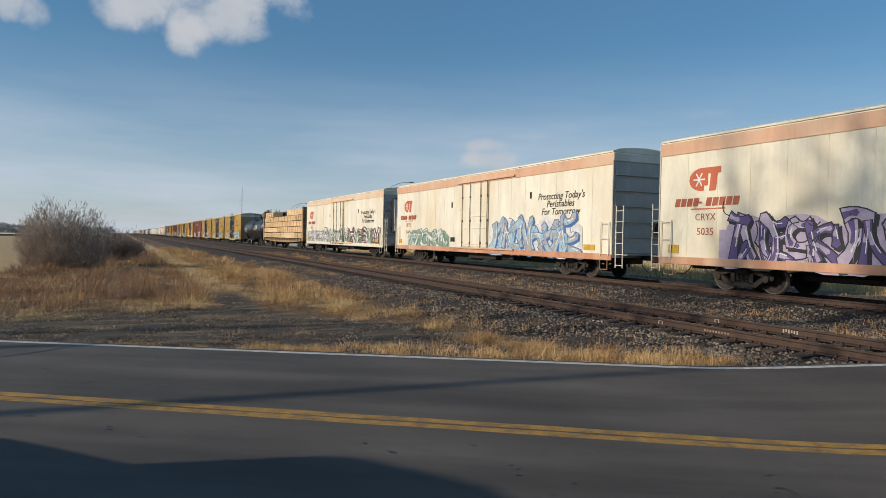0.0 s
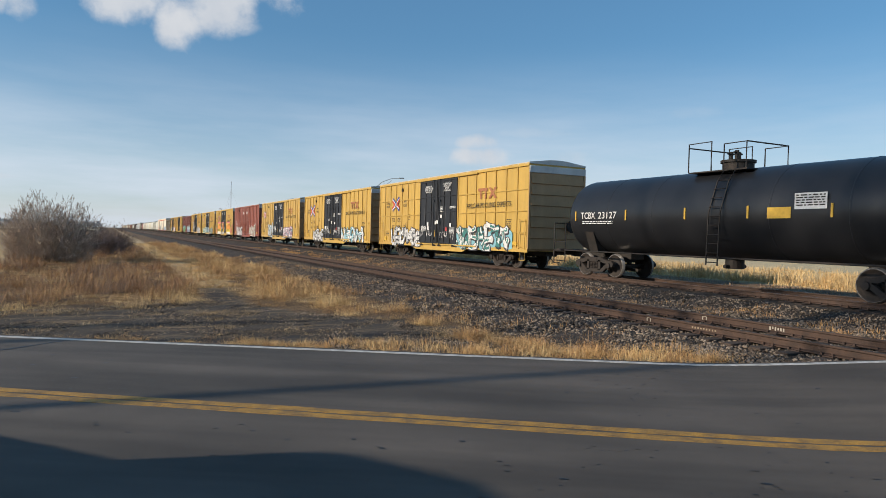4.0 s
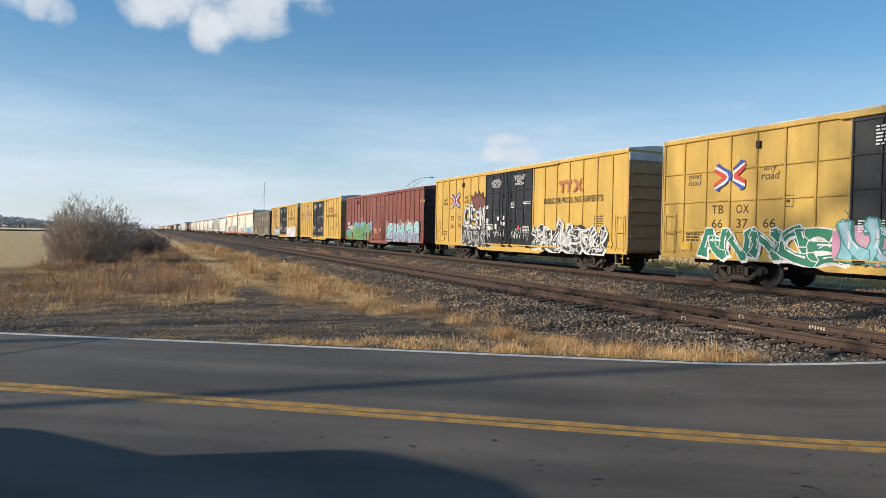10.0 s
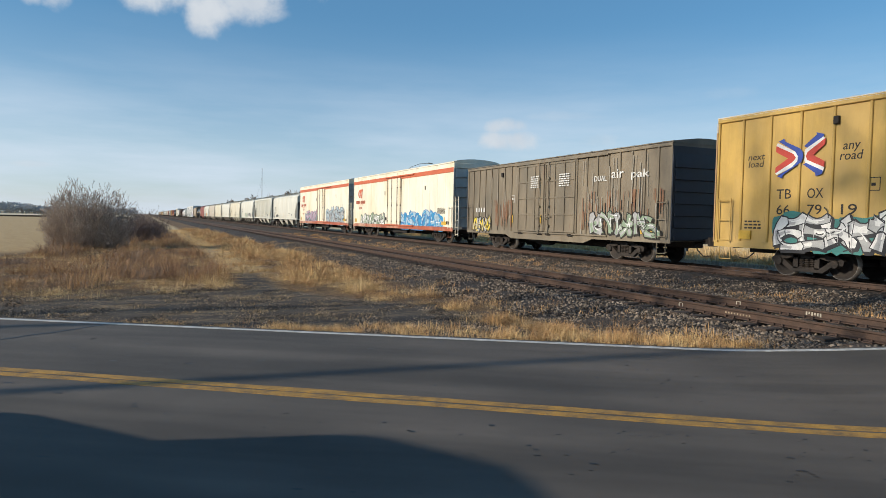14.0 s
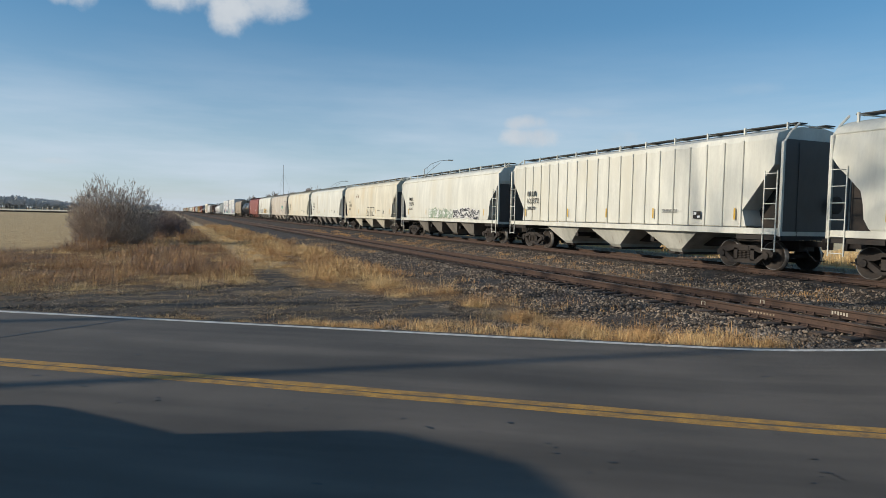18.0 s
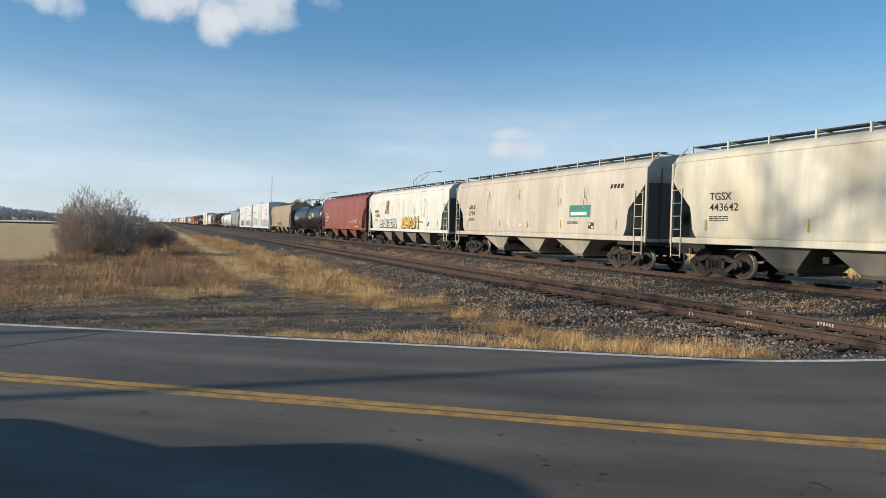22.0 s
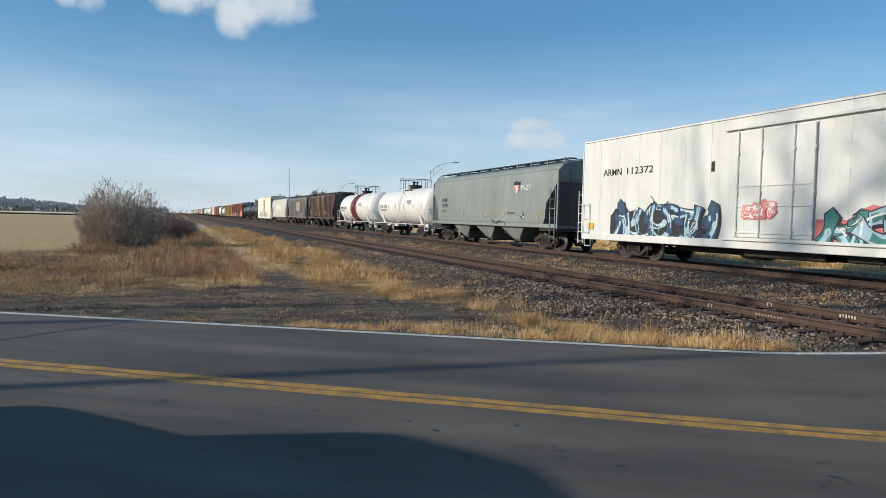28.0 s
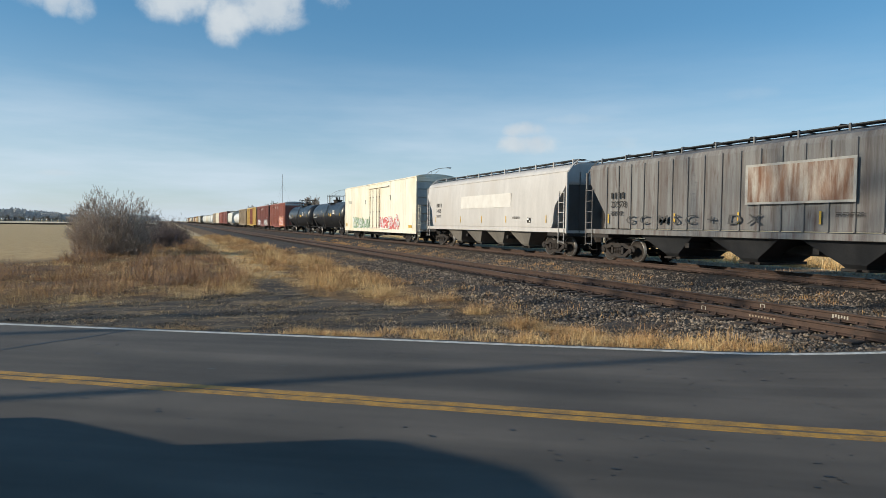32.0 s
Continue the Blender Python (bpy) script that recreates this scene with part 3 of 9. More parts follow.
def build_road():
    qs = [-600, -300, -150, -80] + [v * 0.5 for v in range(-80, 60)] + [40, 80, 200, 500]
    road_strip("road", ROAD_NEAR, ROAD_FAR, -0.3, 0.0, ASPHALT, "worn grey asphalt two-lane road", "road", qs, 0.02)
    road_strip("edge_line", EDGE_LINE - 0.06, EDGE_LINE + 0.06, 0.0, 0.004, WHITE_LINE, "worn white painted line along the asphalt edge", "road marking", qs, 0.006)
    road_strip("near_edge_line", 3.24, 3.36, 0.0, 0.004, WHITE_LINE, "worn white painted line along the asphalt edge", "road marking", qs, 0.006)
    for n in (CENTRE_LINE - 0.095, CENTRE_LINE + 0.095):
        road_strip("centre_line", n - 0.066, n + 0.066, 0.0, 0.004, YELLOW_LINE, "faded yellow painted centre line on asphalt", "road marking", qs, 0.014, drift=0.054)
    # sealed crack that runs off the far edge, and scattered tar spots
    rng = random.Random(5)
    pts, x, y = [], -6.5, 9.3
    for i in range(26):
        f = i / 25
        px, py = -4.2 + 3.55 * f + rng.uniform(-.03, .03), 9.35 + 2.85 * f + rng.uniform(-.03, .03)
        pts.append((px, py))
    s = Shape()
    for i, (px, py) in enumerate(pts):
        w = 0.02 + 0.012 * rng.random()
        s.v += [(px - w * 0.6, py + w, float(road_z(px, py)) + 0.003), (px + w * 0.6, py - w, float(road_z(px, py)) + 0.003)]
    s.f = [(2 * i, 2 * i + 1, 2 * i + 3, 2 * i + 2) for i in range(len(pts) - 1)]
    s.m = [0] * len(s.f)
    thing("road_crack", "dark sealed crack across the grey asphalt", "crack", kind="structure", shape=s, mats=TAR)
    s = Shape()
    for i in range(800):
        q, n = rng.uniform(-9, 7), rng.uniform(3.4, 10.0)
        if 6.4 < n < 7.05:
            continue
        a = rng.uniform(0.008, 0.017) if rng.random() < .9 else rng.uniform(0.02, 0.032)
        b = a * rng.uniform(0.4, .9)
        a *= rng.uniform(1.0, 2.6)
        k = 7
        ring = [on_road(q + a * math.cos(6.283 * j / k) * rng.uniform(.6, 1.2), n + b * math.sin(6.283 * j / k) * rng.uniform(.6, 1.2), 0.003) for j in range(k)]
        s.add(ring, [tuple(range(k))])
    thing("tar_spots", "small black tar spots scattered over grey asphalt", "tar spots", kind="stuff", shape=s, mats=TAR)


def build_track(name, xc, top, y0, y1, near0, near1, seed):
    """Two rails on tie plates and wooden ties, with spikes."""
    track = thing(name, "rusty steel rails on weathered wooden ties in ballast", "railway track", kind="structure")
    prof = [(-.075, -.17), (.075, -.17), (.075, -.155), (.012, -.135), (.012, -.05), (.037, -.035), (.037, -.004), (.03, 0), (-.03, 0), (-.037, -.004), (-.037, -.035), (-.012, -.05), (-.012, -.135), (-.075, -.155)]
    for side in (-0.755, 0.755):
        s = Shape()
        s.prism([(xc + side + px, top + pz) for px, pz in prof], 1, y0, y1)
        s.m[2 + 7] = 1
        part("rail", s, [RAIL, RAIL_TOP], track)
    if name == "siding_track":
        # chalk and paint marks on the webs of the rails
        white = material("rail_chalk", (0.42, 0.38, 0.31), 0.8)
        far_web, near_web = xc + .755 - .0125, xc - .755 - .0125
        for k, (y, z, h) in enumerate(((8.9, .125, .07), (8.84, .15, .05), (8.78, .125, .075), (8.72, .14, .05), (8.66, .13, .06), (8.6, .12, .07))):
            part("paint_mark", Shape().box((far_web - .003, y - .016, z), (far_web, y + .016, z + h)), white, track)
        for web, y in ((near_web, 10.7), (far_web, 10.55)):
            for d, w, z, h in ((-.05, .012, .12, .075), (.05, .012, .12, .075), (0, .05, .19, .012)):
                part("paint_mark", Shape().box((web - .003, y + d - w, z), (web, y + d + w, z + h)), white, track)
        faint = material("worn_rail_paint", (0.34, 0.26, 0.18), 0.85)
        for k in range(9):
            part("paint_mark", Shape().box((near_web - .003, 9.5 - .07 * k - .018, .14), (near_web, 9.5 - .07 * k + .018, .175)), faint, track)
    rng = random.Random(seed)
    tie = Shape().box((-1.3, -0.115, -0.2), (1.3, 0.115, 0), 0, 0.012)
    tie_mesh = tie.mesh("tie", TIE)
    plates = Shape()
    rest = Shape()
    y = max(y0, -60)
    while y < min(y1, 420):
        yy = y + rng.uniform(-.03, .03)
        if near0 < yy < near1:
            ob = part("tie", tie_mesh, None, track, at=(xc + rng.uniform(-.05, .05), yy, top - 0.178 + rng.uniform(-.012, .006)))
            ob.rotation_euler = (0, 0, rng.uniform(-.015, .015))
        else:
            rest.box((xc - 1.3, yy - .115, top - .37), (xc + 1.3, yy + .115, top - .178))
        if yy < 90:
            for side in (-0.755, 0.755):
                plates.box((xc + side - .17, yy - .09, top - .178), (xc + side + .17, yy + .09, top - .162))
                for sx in (-.09, .09):
                    plates.box((xc + side + sx - .015, yy - .05, top - .165), (xc + side + sx + .015, yy - .02, top - .125))
                    plates.box((xc + side + sx * 1.05 - .02, yy + .13, top - .172), (xc + side + sx * 1.05 + .02, yy + .17, top - .13))
        y += 0.53
    part("distant_ties", rest, TIE, track)["kind"] = "stuff"
    part("tie_plates", plates, RAIL, track)["kind"] = "stuff"


def scatter_stones(name, n, sampler, size, mat, label, seed, lift=0.3):
    rng = np.random.default_rng(seed)
    x, y = sampler(rng, n)
    z = land_z(x, y)
    r = size * rng.uniform(0.55, 1.25, n)
    base = np.array([(1, 0, 0), (-1, 0, 0), (0, 1, 0), (0, -1, 0), (0, 0, 1), (0, 0, -1)], float)
    tri = np.array([(0, 2, 4), (2, 1, 4), (1, 3, 4), (3, 0, 4), (2, 0, 5), (1, 2, 5), (3, 1, 5), (0, 3, 5)])
    jit = rng.uniform(0.6, 1.25, (n, 6, 1)) * base + rng.normal(0, 0.22, (n, 6, 3))
    a = rng.uniform(0, 6.28, n)
    c, s_ = np.cos(a)[:, None], np.sin(a)[:, None]
    vx = jit[..., 0] * c - jit[..., 1] * s_
    vy = jit[..., 0] * s_ + jit[..., 1] * c
    v = np.stack([vx, vy, jit[..., 2] * 0.75], -1) * r[:, None, None]
    v += np.stack([x, y, z + r * lift], -1)[:, None, :]
    f = (tri[None] + 6 * np.arange(n)[:, None, None]).reshape(-1, 3)
    tagged(new(name, array_mesh(name, v.reshape(-1, 3), f, mat)), label, "stones", kind="stuff")


def scatter_blades(name, x, y, h, mat, label, seed, width=0.012, lean=0.35, category="grass"):
    """Grass: each blade two bent segments."""
    rng = np.random.default_rng(seed)
    n = len(x)
    z = land_z(x, y) - 0.02
    a, k = rng.uniform(0, 6.28, n), rng.normal(0, lean, n) * h
    ca, sa = np.cos(a), np.sin(a)
    w = width * rng.uniform(0.6, 1.5, n)
    tip = rng.uniform(0.1, 0.5, n)
    px, py = -np.sin(a + rng.uniform(-1, 1, n)), np.cos(a)
    def ring(f, wid):
        cx, cy, cz = x + ca * k * f ** 1.25, y + sa * k * f ** 1.25, z + h * f * (1.25 - .25 * f) / np.sqrt(1 + 0.55 * (k / np.maximum(h, .01)) ** 2)
        return np.stack([cx - px * w * wid, cy - py * w * wid, cz], -1), np.stack([cx + px * w * wid, cy + py * w * wid, cz], -1)
    b0, b1 = ring(0.0, 1.0)
    m0, m1 = ring(0.55, 0.8)
    t0, t1 = ring(1.0, tip)
    v = np.stack([b0, b1, m1, m0, t1, t0], 1).reshape(-1, 3)
    o = 6 * np.arange(n)[:, None]
    f = np.concatenate([o + np.array([[0, 1, 2, 3]]), o + np.array([[3, 2, 4, 5]])], 0)
    tagged(new(name, array_mesh(name, v, f, mat)), label, category, kind="stuff")


def clumps(rng, x, y, per, spread):
    n = len(x)
    k = rng.integers(per[0], per[1], n)
    idx = np.repeat(np.arange(n), k)
    return x[idx] + rng.normal(0, spread, len(idx)), y[idx] + rng.normal(0, spread, len(idx)), idx


def patchy(x, y, k=1.0, seed=0.0):
    """Smooth irregular pattern between about -1 and 1."""
    return (np.sin(1.7 * k * x + 2.1 * np.sin(0.9 * k * y + seed)) * np.cos(1.3 * k * y + 1.6 * np.sin(1.1 * k * x - seed)) + 0.6 * np.sin(3.9 * k * x - 3.1 * k * y + seed + 1.5 * np.sin(2.3 * k * y))) / 1.4


def gravel_zone(x, y):
    """True on the drive: from the road's edge to the weeds, with a tongue towards the two-track."""
    n = x * ROAD_N[0] + y * ROAD_N[1] + 0.45 * patchy(x, y, 1.3)
    limit = np.interp(x, (-2.75, 2.6), (12.4, 17.2)) - np.interp(x, (3.0, 4.3), (0.0, 1.9))
    tongue = (x > 2.4) & (x < 3.5) & (y < 24)
    return (n > 10.3) & (((n < limit) & (x < 5.9 + 0.35 * patchy(x, y, 2.0, 1.0))) | tongue)


def weed_heads(x, y, h):
    """Short side shoots round the tops of the weed stalks."""
    rng = np.random.default_rng(51)
    idx = np.repeat(np.arange(len(x)), 26)
    n = len(idx)
    a, f = rng.uniform(0, 6.28, n), rng.uniform(.35, 1.05, n)
    r = rng.uniform(.0, .2, n) * h[idx]
    bx, by = x[idx] + np.cos(a) * r + rng.normal(0, .05, n), y[idx] + np.sin(a) * r + rng.normal(0, .05, n)
    bz = land_z(bx, by) + h[idx] * f
    d = np.stack([np.cos(a) * rng.uniform(.2, 1, n), np.sin(a) * rng.uniform(.2, 1, n), rng.uniform(.1, 1, n)], -1) * (rng.uniform(.06, .2, n) * h[idx])[:, None]
    w = (.0035 * np.clip(np.hypot(bx, by) / 16, .8, 2.6))[:, None] * np.stack([-np.sin(a + .8), np.cos(a + .8), np.zeros(n)], -1)
    p = np.stack([bx, by, bz], -1)
    v = np.stack([p - w, p + w, p + d + w * .6, p + d - w * .6], 1).reshape(-1, 3)
    tagged(new("weed_tops", array_mesh("weed_tops", v, 4 * np.arange(n)[:, None] + np.arange(4)[None], WEED)), "dry branched tops of dead weeds", "weeds", kind="stuff")


def build_verge():
    rng = np.random.default_rng(11)

    def blades(name, x, y, h, per, spread, mat, label, seed, width, lean, category="grass"):
        bx, by, idx = clumps(rng, x, y, per, spread)
        wide = width * np.clip(np.hypot(bx, by) / 16, 0.8, 3.0)
        scatter_blades(name, bx, by, h[idx] * rng.uniform(0.35, 1.15, len(bx)), mat, label, seed, wide, lean, category)

    # golden tufts along the foot of the ballast, thick and uneven
    n = 1800
    y = 8.6 + 34 * rng.random(n) ** 1.7
    x = 6.45 + rng.normal(0, 0.42, n) + 0.35 * np.sin(y * 0.9) - 0.9 * np.exp(-((y - 15.8) / 1.5) ** 2) * rng.random(n) * 2 - step(y, 15.5, 19) * rng.uniform(0, 2.9, n)
    keep = (x * 0.524 + y * 0.852 > 10.7) & (patchy(x, y, 1.1) + rng.normal(0, .25, n) > 0.0) & ~gravel_zone(x, y)
    x, y = x[keep], y[keep]
    h = (0.22 + 0.16 * patchy(x, y, 0.8, 2.0)) * rng.uniform(0.35, 1.3, len(x)) * np.interp(y, (9, 15), (0.8, 1.0))
    gold = patchy(x, y, 0.6, 4.0) + rng.normal(0, .35, len(x)) > np.interp(y, (9, 14.5), (0.45, -0.05))
    blades("straw_grass", x[gold], y[gold], h[gold], (30, 75), 0.12, STRAW, "dry straw-coloured grass tufts along the gravel", 21, 0.0026, 2.1)
    blades("russet_grass", x[~gold], y[~gold], h[~gold], (30, 75), 0.12, RUSSET, "dry russet-brown grass tufts along the gravel", 25, 0.0026, 2.2)
    # low fringe along the road's edge, thin and broken
    n = 1500
    x = rng.uniform(-1.4, 8.9, n)
    x = np.where(rng.random(n) < 0.55, rng.uniform(2.0, 8.9, n), x)
    y = (10.55 + np.abs(rng.normal(0, 0.55, n)) * np.interp(x, (-1, 4), (0.55, 1.0)) - 0.524 * x) / 0.852
    keep = patchy(x, y, 1.6, 3.0) + rng.normal(0, .4, n) > 0.05
    x, y = x[keep], y[keep]
    h = np.interp(x, (-1, 2, 5), (0.05, 0.08, 0.15)) * rng.uniform(0.5, 1.5, len(x))
    gold = rng.random(len(x)) < 0.55
    blades("straw_fringe", x[gold], y[gold], h[gold], (14, 40), 0.1, STRAW, "short dry straw along the asphalt edge", 26, 0.0034, 0.9)
    blades("russet_fringe", x[~gold], y[~gold], h[~gold], (14, 40), 0.1, RUSSET, "short brown grass along the asphalt edge", 27, 0.0034, 0.9)
    # dead weeds over the rough ground: a low mat of straw, with patches of taller russet, brown and grey growth
    n = 15000
    x = rng.uniform(-19, 2.9, n)
    y = 12 + 58 * rng.random(n) ** 1.5
    keep = ~gravel_zone(x, y) & ((x > -4.5) | (y < 36 + 0.9 * (x + 4.5))) & (x * 0.524 + y * 0.852 > 12.6) & ((x < 2.5) | (y < 20))
    x, y = x[keep], y[keep]
    nn = x * 0.524 + y * 0.852
    edge = nn - np.interp(x, (-2.75, 2.6), (12.4, 17.2))
    lump = np.maximum(0, patchy(x, y, 0.55, 0.6) + .25 * patchy(x, y, 1.7, 3.0) + .1)
    tall = (0.16 + 0.62 * lump ** 1.2) * rng.uniform(0.45, 1.3, len(x)) * np.interp(edge, (0, 2.2), (0.6, 1.0)) * np.interp(y, (30, 50), (1.0, 0.8))
    hue = patchy(x, y, 0.45, 5.0) + .5 * patchy(x, y, 1.3, 8.0) + rng.normal(0, .2, len(x)) + .45 * patchy(x, y, 2.6, 4.0) - .55 * lump + np.interp(edge, (0.2, 2.6), (1.3, 0))
    straw, grey = hue > 0.2, hue < -0.85
    brown = ~straw & ~grey & (hue < -0.35)
    rest = ~straw & ~grey & ~brown
    blades("dead_weeds", x[brown], y[brown], tall[brown], (16, 34), 0.15, WEED, "tall reddish-brown dead weeds on rough ground", 22, 0.0026, 1.9, "weeds")
    blades("grey_weeds", x[grey], y[grey], tall[grey] * 1.1, (16, 34), 0.15, WEED_GREY, "grey-brown dry weeds on rough ground", 37, 0.0026, 1.9, "weeds")
    blades("russet_weeds", x[rest], y[rest], tall[rest], (16, 34), 0.16, RUSSET, "russet dead grass among the weeds", 28, 0.0026, 2.0, "weeds")
    blades("pale_grass", x[straw], y[straw], tall[straw] * .7, (18, 36), 0.13, STRAW, "pale dry grass among the dead weeds", 23, 0.0028, 2.2)
    # bushy stalks with side shoots, standing in groups above the rest
    n = 1500
    x, y = rng.uniform(-15, 2.2, n), 14 + 34 * rng.random(n) ** 1.3
    keep = ~gravel_zone(x, y) & (x * 0.524 + y * 0.852 > 14.4) & ((x > -4.5) | (y < 36 + 0.9 * (x + 4.5))) & (patchy(x, y, .6, 7.0) + .4 * patchy(x, y, 1.9, 1.0) > .25) & (x < 2.0)
    x, y = x[keep], y[keep]
    h = rng.uniform(0.25, 0.55, len(x))
    blades("weed_stalks", x, y, h, (8, 16), 0.09, WEED_GREY, "tall dark weed stalks above the dead grass", 35, 0.0022, 0.6, "weeds")
    weed_heads(x, y, h)
    # bleached grass on the two-track and russet growth between it and the siding
    n = 2600
    x = np.concatenate([rng.uniform(2.4, 4.3, 1500), rng.uniform(3.9, 7.2, n)])
    y = np.concatenate([24 + 70 * rng.random(1500) ** 1.4, 20 + 75 * rng.random(n) ** 1.5])
    keep = ~gravel_zone(x, y) & (patchy(x, y, .9, 2.0) + .4 * patchy(x, y, 2.7, 3.0) > np.where(x < 4.1, -.5, -.1))
    x, y = x[keep], y[keep]
    low = x < 4.1
    h = np.where(low, 0.09, 0.27 + 0.18 * patchy(x, y, .7)) * rng.uniform(0.5, 1.4, len(x))
    pale = low | (patchy(x, y, .8, 9.0) + rng.normal(0, .35, len(x)) > .45)
    blades("two_track_grass", x[pale], y[pale], h[pale], (14, 30), 0.17, STRAW, "bleached flattened grass on the two-track", 29, 0.0035, 1.2)
    blades("russet_strip", x[~pale], y[~pale], h[~pale], (14, 30), 0.15, RUSSET, "russet weeds between the two-track and the siding", 30, 0.003, 1.8, "weeds")
    # bits of straw lying on the gravel
    n = 4200
    x, y = rng.uniform(-5.5, 6.2, n), rng.uniform(9, 24, n)
    keep = gravel_zone(x, y) & (patchy(.45 * x - .5 * y, .9 * y + .6 * x, 1.2, 6.0) + rng.normal(0, .3, n) > 0.2)
    x, y = x[keep], y[keep]
    blades("straw_litter", x, y, rng.uniform(0.03, 0.08, len(x)), (6, 22), 0.13, STRAW, "bits of dry straw lying on dark gravel", 36, 0.003, 1.6, "straw")
    # thin brown growth between the tracks and beyond the main line
    x = np.concatenate([13.2 + 3.1 * rng.random(1100), rng.uniform(7.4, 9.3, 160)])
    y = np.concatenate([3 + 75 * rng.random(1100) ** 1.5, rng.uniform(8, 50, 160)])
    keep = patchy(x, y, 0.8, 1.0) > -0.1
    x, y = x[keep], y[keep]
    blades("trackside_grass", x, y, 0.1 * rng.uniform(0.4, 1.7, len(x)), (10, 26), 0.15, RUSSET, "thin dry brown grass between the tracks", 24, 0.005, 0.8)
    # darker grass colour where the train's shadow lies, pale straw past it
    x, y = rng.uniform(21.6, 31, 1500), rng.uniform(2, 80, 1500)
    blades("field_edge_grass", x, y, 0.16 * rng.uniform(0.3, 1.2, 1500), (12, 24), 0.28, WEED_GREY, "short brown grass beyond the railway, darkened for the train's shadow", 34, 0.0045, 1.0)
    x, y = rng.uniform(31, 52, 2600), rng.uniform(4, 110, 2600)
    bx, by = rng.uniform(32.2, 35.2, 1100), rng.uniform(4, 90, 1100)
    blades("bank_grass", bx, by, 0.85 * rng.uniform(0.4, 1.2, 1100), (20, 34), 0.3, STRAW, "tall pale dry grass along a road bank", 39, 0.0045, 0.8)
    blades("field_grass", x, y, 0.5 * rng.uniform(0.3, 1.2, 2600) * (0.7 + .3 * patchy(x, y, .5)), (14, 26), 0.35, STRAW, "pale dry grass in the field beyond the railway", 38, 0.0045, 1.2)

    def bed(rng, n):
        y = 3 + 45 * rng.random(n) ** 1.7
        return rng.uniform(7.0, 16.9, n), y
    scatter_stones("ballast_stones", 52000, bed, 0.037, STONE, "loose grey crushed-stone ballast beside the rails", 31)

    def verge(rng, n):
        x = rng.uniform(3.5, 9.5, n)
        return x, (10.55 + rng.uniform(0, 1.6, n) - 0.524 * x) / 0.852
    scatter_stones("verge_stones", 6000, verge, 0.026, STONE, "loose grey gravel along the road edge", 33)

    def apron(rng, n):
        x = rng.uniform(-9, 6.4, n)
        across = 10.45 + 7.5 * rng.random(n) ** 1.5
        across = np.minimum(across, np.interp(x, (-2.75, 2.6, 4.3, 6.4), (12.8, 17.6, 15.6, 13.0)) + rng.normal(0, .25, n))
        return x, (across - 0.524 * x) / 0.852
    scatter_stones("drive_stones", 24000, apron, 0.019, DARK_STONE, "dark loose gravel on the farm drive", 32)


def branch(s, p, d, length, r, depth, rng, m=0, twig=0.004, sides=4):
    """A limb that forks again and again, tapering to twigs."""
    pts = [p]
    q, dd = Vector(p), Vector(d).normalized()
    n = 3
    for i in range(n):
        dd = (dd + Vector((rng.gauss(0, .13), rng.gauss(0, .13), rng.gauss(0.03, .1)))).normalized()
        q = q + dd * (length / n)
        pts.append(tuple(q))
    s.tube(pts, r, sides if r > 0.02 else 3, m, max(twig, r * 0.55))
    if depth == 0:
        return
    for i in range(rng.randint(2, 4)):
        t = rng.uniform(0.35, 1.0)
        k = min(int(t * n), n - 1)
        o = Vector(pts[k]).lerp(Vector(pts[k + 1]), t * n - k)
        nd = (dd + Vector((rng.gauss(0, .55), rng.gauss(0, .55), rng.gauss(0.1, .4)))).normalized()
        branch(s, tuple(o), nd, length * rng.uniform(.55, .85), max(twig, r * rng.uniform(.45, .62)), depth - 1, rng, m, twig, sides)


def bare_tree(at, height, seed, mats, label, depth=5, group="bare trees behind the road", clear=0.0, twig=None):
    rng = random.Random(seed)
    tree = thing("bare_tree", label, "tree", group, at=at)
    trunk = Shape()
    h0 = height * max(0.28, clear)
    trunk.tube([(0, 0, -0.2), (0.05, 0.02, h0 * 0.5), (0.0, 0.08, h0), (0.06, 0.05, height * max(0.55, clear + .2))], height * (0.022 if not clear else .0085), 9, 0, height * (0.009 if not clear else .004))
    part("trunk", trunk, mats[0], tree)
    crown = Shape()
    for i in range(9 if not clear else 7):
        a, z = rng.uniform(0, 6.28), (h0 * rng.uniform(0.75, 1.9) if not clear else height * rng.uniform(clear, clear + .18))
        branch(crown, (0.03, 0.05, z), (math.cos(a), math.sin(a), rng.uniform(.5, 1.3)), height * rng.uniform(.17, .26), height * (0.009 if not clear else .0042), depth, rng, 0, twig or height * (0.0011 if not clear else .0003))
    part("crown", crown, mats[1], tree)
    return tree


